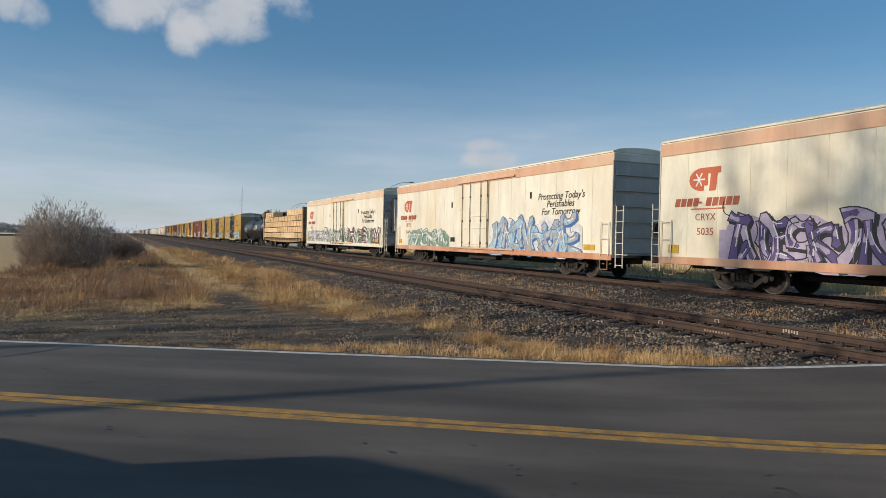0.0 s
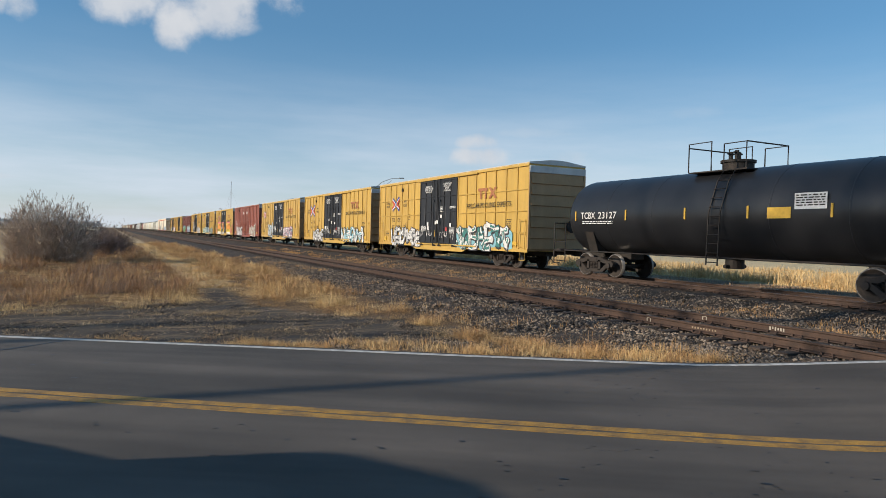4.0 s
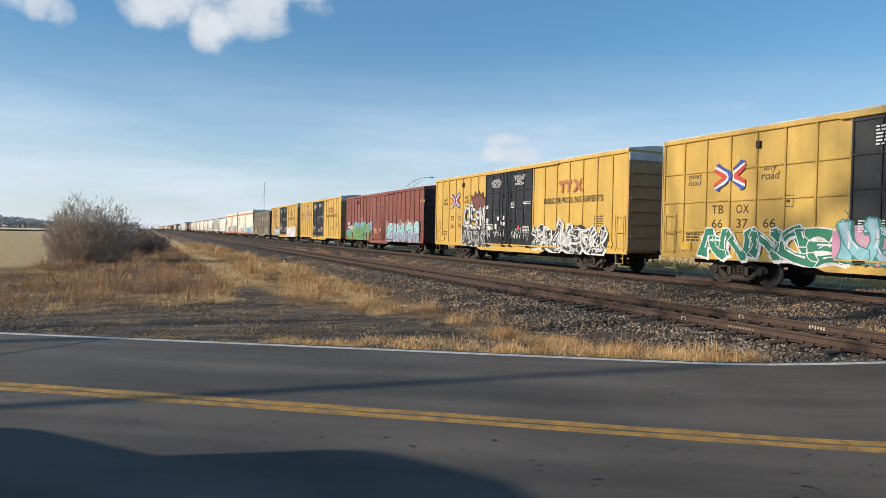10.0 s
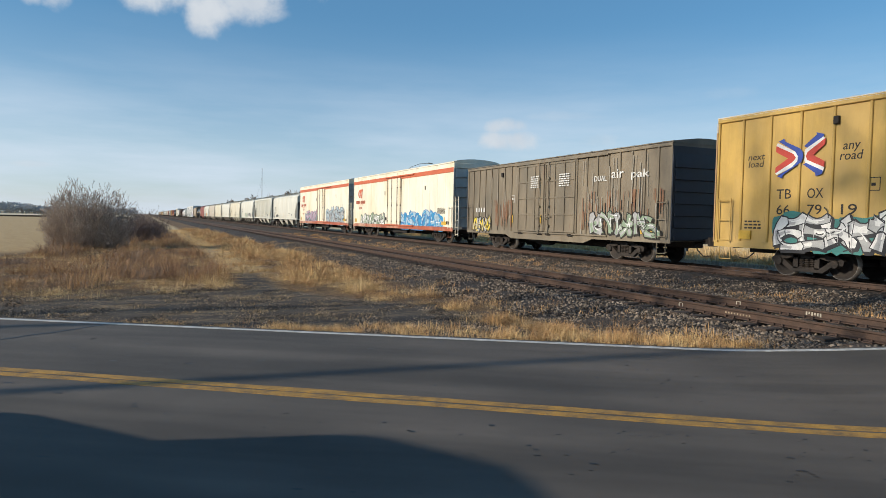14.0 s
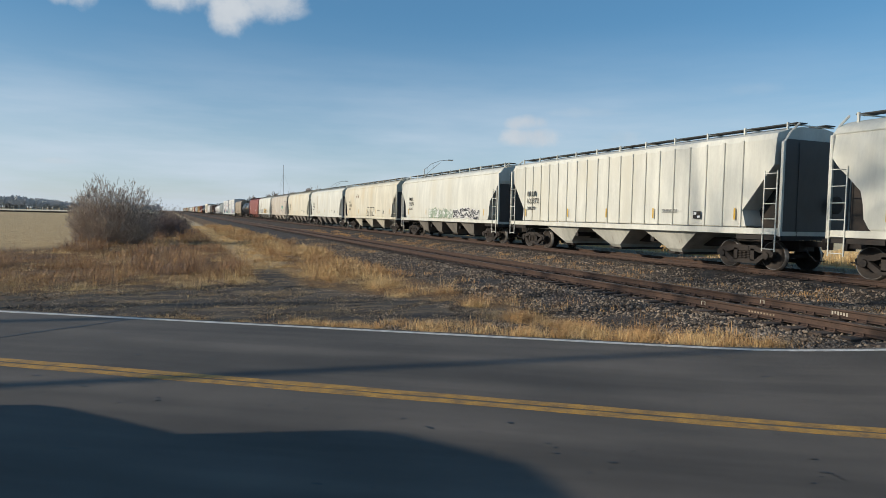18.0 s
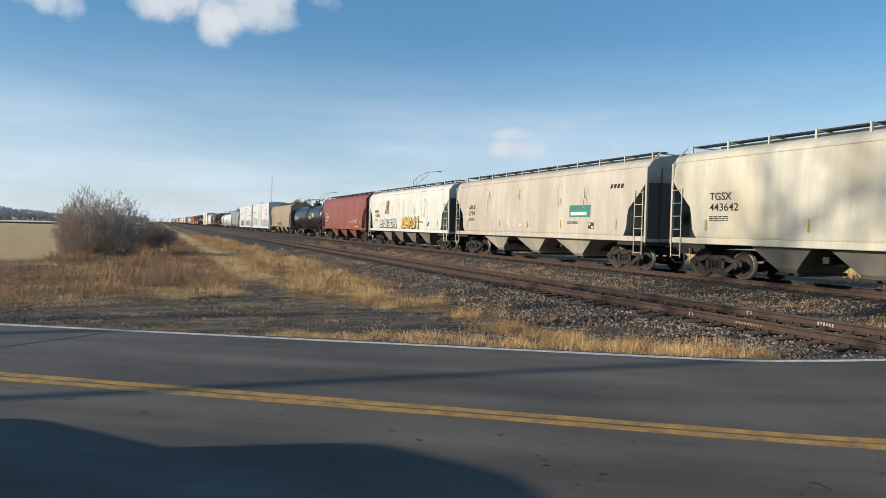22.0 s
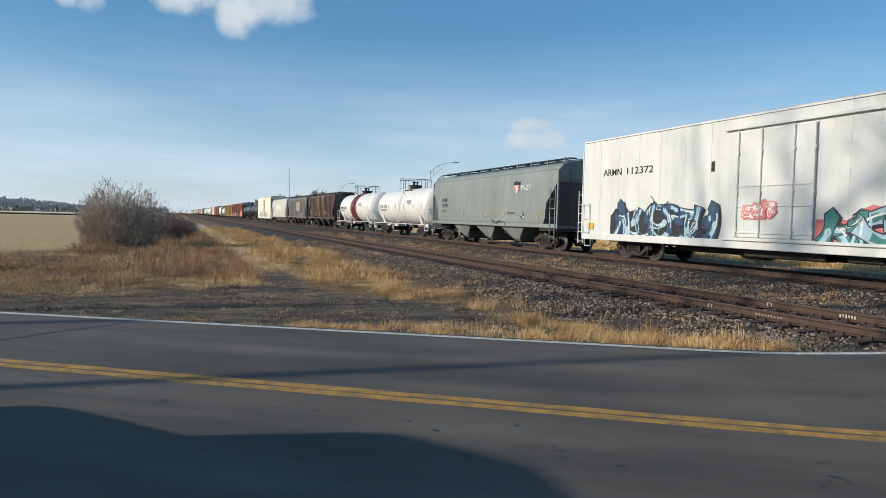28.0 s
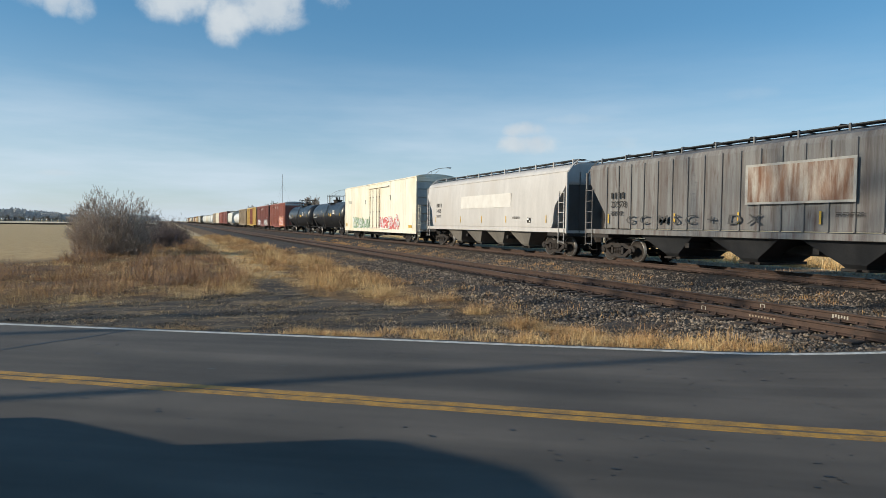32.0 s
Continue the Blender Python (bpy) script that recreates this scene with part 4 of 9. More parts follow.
def shrub(name, at, radius, height, seed, mat, label, stems=70, twigs=2600):
    """A dome of fine leafless twigs on many bent stems that rise from the ground."""
    rng = random.Random(seed)
    bush = thing(name, label, "shrub", "leafless shrubs", at=at)
    stem, crown = Shape(), Shape()

    def dome(a, f):
        """Point on a lumpy dome at azimuth a; f is 0 at the ground and 1 at the top."""
        k = 1 + 0.1 * math.sin(3 * a + seed) + 0.07 * math.sin(7 * a + 5 * f)
        e = f * math.pi / 2
        k *= 0.66 + 0.34 * min(1.0, 2.6 * f)
        return Vector((radius * k * math.cos(a) * math.cos(e) ** .8, radius * k * math.sin(a) * math.cos(e) ** .8, height * k * math.sin(e)))
    for i in range(int(stems * .36)):
        a, lean = rng.uniform(0, 6.28), rng.uniform(.05, .95)
        foot = (math.cos(a) * lean * radius * .45, math.sin(a) * lean * radius * .45, -.1)
        reach = height * .36 * rng.uniform(.8, 1.06) * (1 - .12 * lean)
        branch(crown, foot, (math.cos(a) * lean * 1.1 * radius / height, math.sin(a) * lean * 1.1 * radius / height, 1.0), reach, .034, 4, rng, 0, .0075)
    for i in range(stems // 2):
        a, f = rng.uniform(0, 6.28), math.asin(rng.random()) / 1.571
        tip = dome(a, f) * rng.uniform(.6, .92)
        foot = Vector((tip.x * .3 + rng.gauss(0, .15 * radius), tip.y * .3 + rng.gauss(0, .15 * radius), -0.1))
        mid = foot.lerp(tip, .5) + Vector((rng.gauss(0, .12), rng.gauss(0, .12), .1 * height * rng.random()))
        stem.tube([foot, mid, tip], 0.026, 4, 0, 0.009)
    for i in range(twigs):
        a, f = rng.uniform(0, 6.28), math.asin(rng.random()) / 1.571
        p = dome(a, f)
        q = p * rng.uniform(.35, .97) ** .6
        out = (Vector((p.x / radius, p.y / radius, p.z / height + .5)).normalized() + Vector((rng.gauss(0, .45), rng.gauss(0, .45), rng.gauss(.1, .4)))).normalized()
        ln = rng.uniform(.25, .6) * height * .12
        end = q + out * ln
        crown.tube([q - out * ln, q + Vector((rng.gauss(0, .04), rng.gauss(0, .04), rng.gauss(0, .04))), end], 0.009, 3, 0, 0.004)
        for k in range(3):
            o2 = (out + Vector((rng.gauss(0, .6), rng.gauss(0, .6), rng.gauss(.15, .5)))).normalized()
            crown.tube([q.lerp(end, rng.random()), end + o2 * ln * rng.uniform(.3, .7)], 0.005, 3, 0, 0.003)
    part("trunk", stem, mat, bush)["kind"] = "stuff"
    part("crown", crown, mat, bush)
    return bush


def street_lamp(at):
    lamp = thing("street_lamp", "tall galvanised street lamp with a truss arm behind the railway", "street lamp", "street lamps", at=at)
    part("pole", Shape().tube([(0, 0, 0), (0, 0, 4), (0, 0, 8.7)], 0.13, 10, 0, 0.08), GALV, lamp)
    part("base", Shape().box((-.22, -.22, -.1), (.22, .22, .15), 0, .03), GALV, lamp)
    part("arm", Shape().tube([(0, 0, 8.6), (1.0, -.3, 9.5), (2.2, -.65, 10.0), (3.5, -1.05, 10.15)], 0.045), GALV, lamp)
    part("brace", Shape().tube([(0, 0, 7.6), (1.1, -.33, 8.7), (2.3, -.69, 9.75)], 0.035), GALV, lamp)
    for f in (0.25, 0.6):
        part("strut", Shape().tube([(2.2 * f, -.66 * f, 7.6 + 2.1 * f), (2.0 * f, -.6 * f, 8.65 + 1.55 * f)], 0.025), GALV, lamp)
    part("lamp_head", Shape().box((3.3, -1.22, 10.05), (4.1, -.98, 10.22), 0, .06), GALV, lamp)


def build_surroundings():
    shrub("shrub", (-3.1, 41.5, -0.15), 2.7, 3.45, 1, TWIG, "large round leafless grey shrub in dead weeds", 90, 5200)
    shrub("shrub", (-0.5, 50, -0.15), 1.8, 2.2, 2, TWIG_DARK, "low dark leafless shrub beside a larger one", 50, 700)
    shrub("shrub", (-0.4, 58, -0.15), 2.6, 2.5, 3, TWIG_DARK, "low dark leafless shrub beside a larger one", 50, 700)
    shrub("shrub", (0.3, 70, -0.15), 2.4, 2.1, 4, TWIG_DARK, "low dark leafless shrub beside a larger one", 40, 500)
    for y, x in ((92, 34.7), (166, 37.5)):
        street_lamp((x, y, 0.1))
    mast = thing("radio_mast", "thin steel radio mast on the horizon", "mast", at=(122, 790, 0))
    part("lattice", Shape().tube([(0, 0, 0), (0, 0, 30), (0, 0, 58)], 0.42, 6, 0, 0.3), GALV, mast)
    for a in range(3):
        part("guy_wire", Shape().tube([(20 * math.cos(a * 2.1), 20 * math.sin(a * 2.1), 0), (0, 0, 48)], 0.04, 3), GALV, mast)
    # woods on the horizon
    rng = random.Random(8)
    s = Shape()
    for i in range(1600):
        f = rng.random()
        x, y = -420 + 405 * f + rng.uniform(-8, 8), 600 + rng.uniform(-15, 40)
        h = rng.uniform(7, 12.5) * (0.75 + 0.25 * math.sin(x * 0.035))
        for k in range(13):
            b = (x + rng.uniform(-2.5, 2.5), y + rng.uniform(-2, 2), h * rng.uniform(.35, .8))
            s.tube([b, (b[0] + rng.uniform(-1.2, 1.2), b[1], b[2] + h * rng.uniform(.1, .22))], 0.75, 3, 0, 0.4)
        s.tube([(x, y, -0.5), (x + rng.uniform(-1, 1), y, h * .75)], 0.3, 4, 0, 0.1)
    # distance haze is mixed into the twig colour, hence the pale grey
    thing("far_woods", "grey-brown bare woods along the far edge of the field", "woods", kind="stuff", shape=s, mats=material("far_hazy_twigs", (0.56, 0.54, 0.52), 0.9, island=0.15))
    stubble = Shape().box((-700, 320, -0.3), (-6, 560, 0.3))
    thing("stubble_strip", "pale stubble field in front of the woods", "field", kind="structure", shape=stubble, mats=material("pale_stubble", (0.8, 0.68, 0.44), 0.9, scale=0.05, fine=0.2))
    ditch = Shape().box((-700, 296, -0.3), (-6, 319, 0.42))
    thing("field_edge", "dark weedy ditch bank across the field", "field edge", kind="structure", shape=ditch, mats=material("ditch_weeds", (0.1, 0.07, 0.045), 0.95, scale=0.1, fine=0.3))
    for x, y, h, sd in ((28, 240, 8, 4), (34, 236, 9.5, 5), (40, 242, 11.5, 6), (46, 236, 12, 7), (51, 250, 10.5, 8)):
        bare_tree((x, y, -0.4), h, sd, (BARK, FAR_TWIG), "bare grey tree far behind the railway", 5, "bare trees behind the railway", twig=.035)


def shade_trees():
    for x, y, h, sd in ((-20, 9.6, 19.0, 21), (-25, 14.5, 21.0, 22), (-27, 20.5, 20.5, 24), (-29, 17.2, 22.5, 25)):
        bare_tree((x, y, -0.1), h, sd, (BARK, TWIG_DARK), "tall bare tree beside the road", 4 if sd == 25 else 3, clear=.62)


def red_pickup():
    red = material("red_truck_paint", (0.3, 0.02, 0.02), 0.3, scale=1)
    glass = material("dark_glass", (0.02, 0.025, 0.03), 0.08)
    car = thing("pickup_truck", "red pickup truck driving along beyond the railway", "pickup truck", at=(37.5, 0.0, -0.38))
    prof = [(2.7, .45), (2.7, 1.15), (.5, 1.15), (.35, 1.8), (-.75, 1.8), (-1.35, 1.2), (-2.6, 1.08), (-2.7, .45)]
    part("body", Shape().prism(prof, 0, -.92, .92), red, car)
    part("side_window", Shape().prism([(.35, 1.25), (.25, 1.7), (-.7, 1.7), (-1.15, 1.25)], 0, -.93, -.921), glass, car)
    part("headlight", Shape().box((-.9, -2.73, .8), (-.55, -2.6, 1.0), 0, .02), S_GLASS, car)
    for sy in (-1.7, 1.7):
        for sx in (-.95, .73):
            part("wheel", Shape().lathe([(.1, 0), (.37, 0), (.38, .03), (.38, .19), (.37, .22), (.1, .22)], 0, 18, 0, (sx, sy, .38)), material("tyre_rubber", (.02, .02, .02), .85), car)
    return car


S_GLASS = material("lamp_glass", (.6, .6, .62), .15)


def parked_van():
    """The tall van parked beside the camera, whose shade lies on the road."""
    paint_v = material("dark_van_paint", (0.05, 0.055, 0.065), 0.3, 0.2, scale=1)
    glass = material("dark_glass", (0.02, 0.025, 0.03), 0.08)
    van = thing("parked_van", "tall dark van parked on the road shoulder", "van", at=(-4.72, 4.4, 0.0))
    prof = [(-3.0, .35), (-3.0, 2.3), (-2.9, 2.34), (-.2, 2.4), (.1, 2.41), (.43, 2.405), (.89, 2.28), (1.34, 2.15), (1.44, 2.09), (1.53, 2.0), (1.64, 1.73), (1.76, 1.47), (2.26, 1.29), (2.77, 1.10), (2.93, 1.0), (2.98, .9), (2.98, .35)]
    part("body", Shape().prism(prof, 0, -.98, .98), paint_v, van)
    for sx in (-.985, .982):
        part("side_window", Shape().prism([(.3, 1.35), (.3, 2.05), (1.35, 2.0), (1.6, 1.4)], 0, sx, sx + .003), glass, van)
    for sy in (-1.9, 2.05):
        for sx in (-.99, .77):
            part("wheel", Shape().lathe([(.1, 0), (.36, .0), (.37, .03), (.37, .19), (.36, .22), (.1, .22)], 0, 20, 0, (sx, sy, .37)), material("tyre_rubber", (.02, .02, .02), .85), van)

# ---------------------------------------------------------------- train
def paint(name, color, rust=0.0, dirt=0.6, rough=0.55, tint=None, streak=0.07):
    """Weathered car paint, with vertical streaks."""
    return material(name, color, rough, 0.0, color2=tuple(c * dirt for c in color), scale=0.9, stretch=(1, 1.2, 0.5), rust=rust, fine=0.045, bump=0.04, bump_scale=5, tint=tint, streak=streak)


YELLOW = paint("railcar_yellow", (0.59, 0.378, 0.085), 0.12, 0.8, tint=(0.50, 0.31, 0.075))
YELLOW_PALE = paint("railcar_faded_yellow", (0.57, 0.365, 0.09), 0.16, 0.78, tint=(0.50, 0.34, 0.125))
CREAM = paint("reefer_white", (0.86, 0.81, 0.67), 0.06, 0.85, tint=(0.74, 0.62, 0.42))
CREAM_DIRTY = paint("reefer_aged_white", (0.85, 0.80, 0.64), 0.1, 0.82, tint=(0.70, 0.60, 0.43))
WHITE = paint("clean_white", (0.74, 0.73, 0.69), 0.0, 0.9)
SALMON = paint("faded_orange_stripe", (0.70, 0.42, 0.27), 0.12, 0.85, tint=(0.72, 0.53, 0.38))
SALMON_PALE = paint("bleached_orange_stripe", (0.78, 0.60, 0.44), 0.06, 0.9, tint=(0.72, 0.47, 0.32))
SILL_RUST = paint("rust_eaten_sill", (0.62, 0.30, 0.17), 0.2, 0.7, tint=(0.68, 0.45, 0.3))
ORANGE = paint("orange_stripe", (0.58, 0.14, 0.06), 0.05, 0.85)
ORANGE_SILL = paint("worn_orange_sill", (0.46, 0.12, 0.06), 0.35, 0.6, tint=(0.6, 0.42, 0.3))
OXIDE = paint("oxide_red", (0.29, 0.085, 0.055), 0.04, 0.8, tint=(0.23, 0.085, 0.062))
MAROON = paint("maroon_red", (0.215, 0.066, 0.05), 0.08, 0.8, tint=(0.26, 0.1, 0.075))
RED_BROWN = paint("hopper_red", (0.265, 0.078, 0.058), 0.05, 0.8, tint=(0.2, 0.075, 0.06))
OLIVE = paint("olive_brown", (0.25, 0.205, 0.145), 0.3, 0.6, tint=(0.17, 0.15, 0.115))
GREY = paint("hopper_grey", (0.57, 0.54, 0.51), 0.04, 0.88, tint=(0.5, 0.46, 0.42))
GREY_LIGHT = paint("hopper_pale_grey", (0.68, 0.67, 0.595), 0.08, 0.84, tint=(0.60, 0.57, 0.47), streak=0.11)
BEIGE = paint("hopper_beige", (0.68, 0.635, 0.51), 0.12, 0.82, tint=(0.58, 0.49, 0.33), streak=0.11)
TAN = paint("hopper_tan", (0.36, 0.28, 0.19), 0.1, 0.75)
UPGREY = paint("hopper_blue_grey", (0.245, 0.27, 0.26), 0.04, 0.8, tint=(0.2, 0.215, 0.205))
RUSTY = material("rusted_hopper", (0.05, 0.029, 0.03), 0.85, color2=(0.105, 0.055, 0.042), scale=1.5, stretch=(1, 3.5, 0.1), tint=(0.27, 0.21, 0.13), rust=0.4, rust_color=(0.045, 0.026, 0.025), fine=0.25)
RUSTY_LIGHT = material("part_rusted_hopper", (0.215, 0.212, 0.206), 0.8, color2=(0.125, 0.105, 0.095), scale=1.4, stretch=(1, 3.5, 0.12), rust=0.45, rust_color=(0.09, 0.05, 0.038), fine=0.2)
TAUPE = paint("hopper_taupe", (0.57, 0.51, 0.425), 0.1, 0.78, tint=(0.45, 0.37, 0.28), streak=0.11)
BRIGHT = paint("late_reefer_white", (0.66, 0.66, 0.64), 0.0, 0.92)
BLACK = paint("tank_black", (0.018, 0.019, 0.022), 0.0, 0.8, 0.35)
TANK_WHITE = paint("tank_white", (0.74, 0.73, 0.70), 0.03, 0.85, 0.4)
TANK_RED = paint("tank_band_red", (0.17, 0.035, 0.03), 0.0, 0.8, 0.4)
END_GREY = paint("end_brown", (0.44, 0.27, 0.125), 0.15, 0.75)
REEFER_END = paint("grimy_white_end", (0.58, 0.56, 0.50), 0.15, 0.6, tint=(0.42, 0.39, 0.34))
# near-black, much darker than the maroon sides
END_NEAR_BLACK = paint("end_near_black", (0.036, 0.028, 0.028), 0.15, 0.75)
# dirt plus the shade of the gap between cars, both in one colour
END_SHADE_DIRT = paint("end_shade_dirt", (0.085, 0.078, 0.074), 0.12, 0.75)
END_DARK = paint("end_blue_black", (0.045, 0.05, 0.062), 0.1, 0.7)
# dust grey that also carries the shade on the four-bay chutes
DUSTY_SHADE = paint("dusty_shaded_underbody", (0.2, 0.18, 0.155), 0.1, 0.6, 0.85)
WALK = material("walkway_grating", (0.06, 0.06, 0.06), 0.6, 0.5, fine=0.3)
DECK = paint("worn_deck_paint", (0.38, 0.25, 0.13), 0.35, 0.6, 0.8)
ROOF = paint("galvanised_roof", (0.60, 0.60, 0.58), 0.1, 0.75, 0.5)
DOOR_BLACK = paint("door_black", (0.019, 0.021, 0.026), 0.0, 0.7)
MARK_Y = material("yellow_reflector", (0.68, 0.42, 0.05), 0.5)
INK = material("black_lettering", (0.03, 0.025, 0.02), 0.7)
INK_W = material("white_lettering", (0.8, 0.8, 0.78), 0.7)
RED_L = material("red_emblem", (0.55, 0.06, 0.04), 0.6)
BLUE_L = material("blue_emblem", (0.03, 0.07, 0.36), 0.6)
BROWN_L = material("brown_emblem", (0.33, 0.11, 0.05), 0.7, color2=(0.42, 0.2, 0.08), scale=3)
LUMBER = material("sawn_lumber", (0.80, 0.585, 0.345), 0.8, color2=(0.66, 0.45, 0.24), scale=1.5, stretch=(1, 0.25, 9), fine=0.18, bump=0.4, bump_scale=14, random_tint=0.12)


def loft(levels, closed_bottom=True, cuts=8):
    """A car body from rows of (z, half width, y from, y to): sides, roof and ends, the ends with edges of their own."""
    s = Shape()
    n = cuts + 1
    for z, w, ya, yb in levels:
        for side in (-1, 1):
            for i in range(n):
                s.v.append((side * w, ya + (yb - ya) * i / cuts, z))
    for k in range(len(levels) - 1):
        a, b = k * 2 * n, (k + 1) * 2 * n
        for i in range(cuts):
            s.f.append((a + i, b + i, b + i + 1, a + i + 1))
            s.f.append((a + n + i + 1, b + n + i + 1, b + n + i, a + n + i))
    t = (len(levels) - 1) * 2 * n
    for i in range(cuts):
        s.f.append((t + i, t + n + i, t + n + i + 1, t + i + 1))
        if closed_bottom:
            s.f.append((i + 1, n + i + 1, n + i, i))
    k0 = len(s.v)
    for z, w, ya, yb in levels:
        s.v += [(-w, ya, z), (w, ya, z), (-w, yb, z), (w, yb, z)]
    for k in range(len(levels) - 1):
        a, b = k0 + 4 * k, k0 + 4 * k + 4
        s.f += [(a + 1, b + 1, b, a), (a + 2, b + 2, b + 3, a + 3)]
    s.m = [0] * len(s.f)
    return s


def wheelset_mesh():
    s = Shape()
    for side in (-1, 1):
        c = side * 0.755
        prof = [(0.09, -.09), (0.16, -.09), (0.17, -.03), (.36, -.02), (.38, -.05), (.432, -.06), (.456, -.064), (.457, .04), (.49, .055), (.49, .075), (.40, .075), (.37, .03), (.18, .04), (.16, .09), (.09, .09)]
        s.lathe([(r, c - side * h) for r, h in prof], 0, 22, 0)
        for k in range(22):
            for row in (5, 6, 7):
                s.m[-(22 * 14 + 2) + row * 22 + k] = 1
    s.lathe([(.085, -1.02), (.085, 1.02)], 0, 10)
    return s.mesh("wheelset", [TRUCK, TREAD], True)


def truck_meshes():
    out = {}
    for k, x in (("near", -1.06), ("far", 1.06)):
        s = Shape()
        # upper arch, tension bar and the two columns leave the windows open
        s.prism([(-1.12, .42), (-1.15, .55), (-1.0, .66), (-.75, .66), (-.45, .77), (.45, .77), (.75, .66), (1.0, .66), (1.15, .55), (1.12, .42), (.98, .42), (.86, .53), (.62, .54), (.42, .6), (-.42, .6), (-.62, .54), (-.86, .53), (-.98, .42)], 0, x - .07, x + .07)
        s.prism([(-.86, .56), (-.74, .52), (-.44, .31), (.44, .31), (.74, .52), (.86, .56), (.84, .42), (.52, .18), (-.52, .18), (-.84, .42)], 0, x - .07, x + .07)
        for yy in (-.34, .34):
            s.box((x - .07, yy - .075, .27), (x + .07, yy + .075, .66))
        for yy in (-.89, .89):
            s.lathe([(.02, x - .13), (.11, x - .12), (.125, x - .05), (.125, x + .05), (.11, x + .07)], 0, 14, 0, (0, yy, .457))
        out[k] = s.mesh("side_frame", TRUCK)
    coil = [(.055, .29)]
    for i in range(5):
        coil += [(.085, .31 + .055 * i), (.085, .33 + .055 * i), (.055, .345 + .055 * i)]
    out["spring"] = Shape().lathe(coil, 2, 10, 0, (-1.06, 0, 0)).mesh("spring", TRUCK)
    out["bolster"] = Shape().box((-1.15, -.22, .56), (1.15, .22, .76), 0, .03).box((-.35, -.35, .72), (.35, .35, .95), 0, .03).mesh("bolster", TRUCK)
    out["wheelset"] = wheelset_mesh()
    out["brake_beam"] = Shape().box((-.9, -.04, .40), (.9, .04, .52), 0, .01).mesh("brake_beam", TRUCK)
    return out


TRUCKS = truck_meshes()
WHEELS = []          # (wheelset, its car's place in the train)


def add_truck(car, y, place):
    at = (0, y, 0)
    for k in ("near", "far"):
        part("side_frame", TRUCKS[k], None, car, at=at)
    for dy in (-.17, 0, .17):
        part("spring", TRUCKS["spring"], None, car, at=(0, y + dy, 0))
    part("bolster", TRUCKS["bolster"], None, car, at=at)
    for dy in (-.58, .58):
        part("brake_beam", TRUCKS["brake_beam"], None, car, at=(0, y + dy, 0))
    for dy in (-.89, .89):
        w = part("wheelset", TRUCKS["wheelset"], None, car, at=(0, y + dy, .457))
        WHEELS.append((w, y + dy, place))


def coupler_mesh():
    s = Shape()
    s.box((-.09, -.75, -.09), (.09, .0, .09), 0, .02)
    s.prism([(-.17, -.02), (.2, -.02), (.22, .12), (.05, .26), (-.03, .2), (.06, .1), (-.05, .04), (-.17, .1)], 2, -.16, .16)
    return s.mesh("coupler", TRUCK)


COUPLER = coupler_mesh()
HOSE = Shape().tube([(.35, 0, .75), (.36, .15, .55), (.3, .35, .36), (.12, .52, .38)], .022).mesh("brake_hose", STEEL_BLACK)


def add_couplers(car, half):
    for sgn in (1, -1):
        c = part("coupler", COUPLER, None, car, at=(0, sgn * half, .88))
        h = part("brake_hose", HOSE, None, car, at=(0, sgn * (half - .45), 0))
        if sgn < 0:
            c.rotation_euler = h.rotation_euler = (0, 0, math.pi)


LADDERS = {}


def ladder(car, x, y, z0, z1, width, mat, axis="y", rungs=None, label=""):
    """A grab-iron ladder, standing off the face it is fixed to."""
    n = rungs or max(2, int((z1 - z0) / 0.36))
    key = (round(z0, 2), round(z1, 2), width, mat.name, axis, n)
    if key not in LADDERS:
        s = Shape()
        for e in (-width / 2, width / 2):
            a, b = ((0, e, z0), (0, e, z1)) if axis == "y" else ((e, 0, z0), (e, 0, z1))
            s.tube([a, b], 0.022, 5)
        for i in range(n):
            z = z0 + 0.08 + (z1 - z0 - 0.16) * i / (n - 1)
            a, b = ((0, -width / 2, z), (0, width / 2, z)) if axis == "y" else ((-width / 2, 0, z), (width / 2, 0, z))
            s.tube([a, b], 0.015, 5)
        LADDERS[key] = s.mesh("ladder", mat)
    return part("ladder", LADDERS[key], None, car, label, at=(x, y, 0))


def plate(s, half, x, s0, s1, z0, z1, t=0.004, m=0):
    """A thin plate on the near side; s runs along the car from its trailing end."""
    s.box((x - t, half - s1, z0), (x, half - s0, z1), m)


FONT = {}


def lettering(car, half, x, text, s0, s1, z0, z1, mat, name="lettering", shear=0.0, label=""):
    """Painted words on the near side of a car, from s0 to s1 and z0 to z1."""
    key = (text, round(s1 - s0, 2), round(z1 - z0, 2), shear, mat.name)
    if key not in FONT:
        cu = bpy.data.curves.new("lettering", "FONT")
        cu.body, cu.size, cu.shear, cu.extrude, cu.resolution_u, cu.space_line, cu.offset = text, 1.0, shear, 0.0015, 3, 0.8, 0.004
        cu.align_x = "CENTER"
        ob = bpy.data.objects.new("lettering", cu)
        me = bpy.data.meshes.new_from_object(ob)
        bpy.data.objects.remove(ob)
        xs, ys = [v.co.x for v in me.vertices], [v.co.y for v in me.vertices]
        kx, ky = (s1 - s0) / (max(xs) - min(xs)), (z1 - z0) / (max(ys) - min(ys))
        me.transform(Matrix(((0, 0, -1, 0), (-kx, 0, 0, min(xs) * kx), (0, ky, 0, -min(ys) * ky), (0, 0, 0, 1))))
        me.materials.clear()
        me.materials.append(mat)
        FONT[key] = me
    return part(name, FONT[key], None, car, label, at=(x, half - s0, z0))


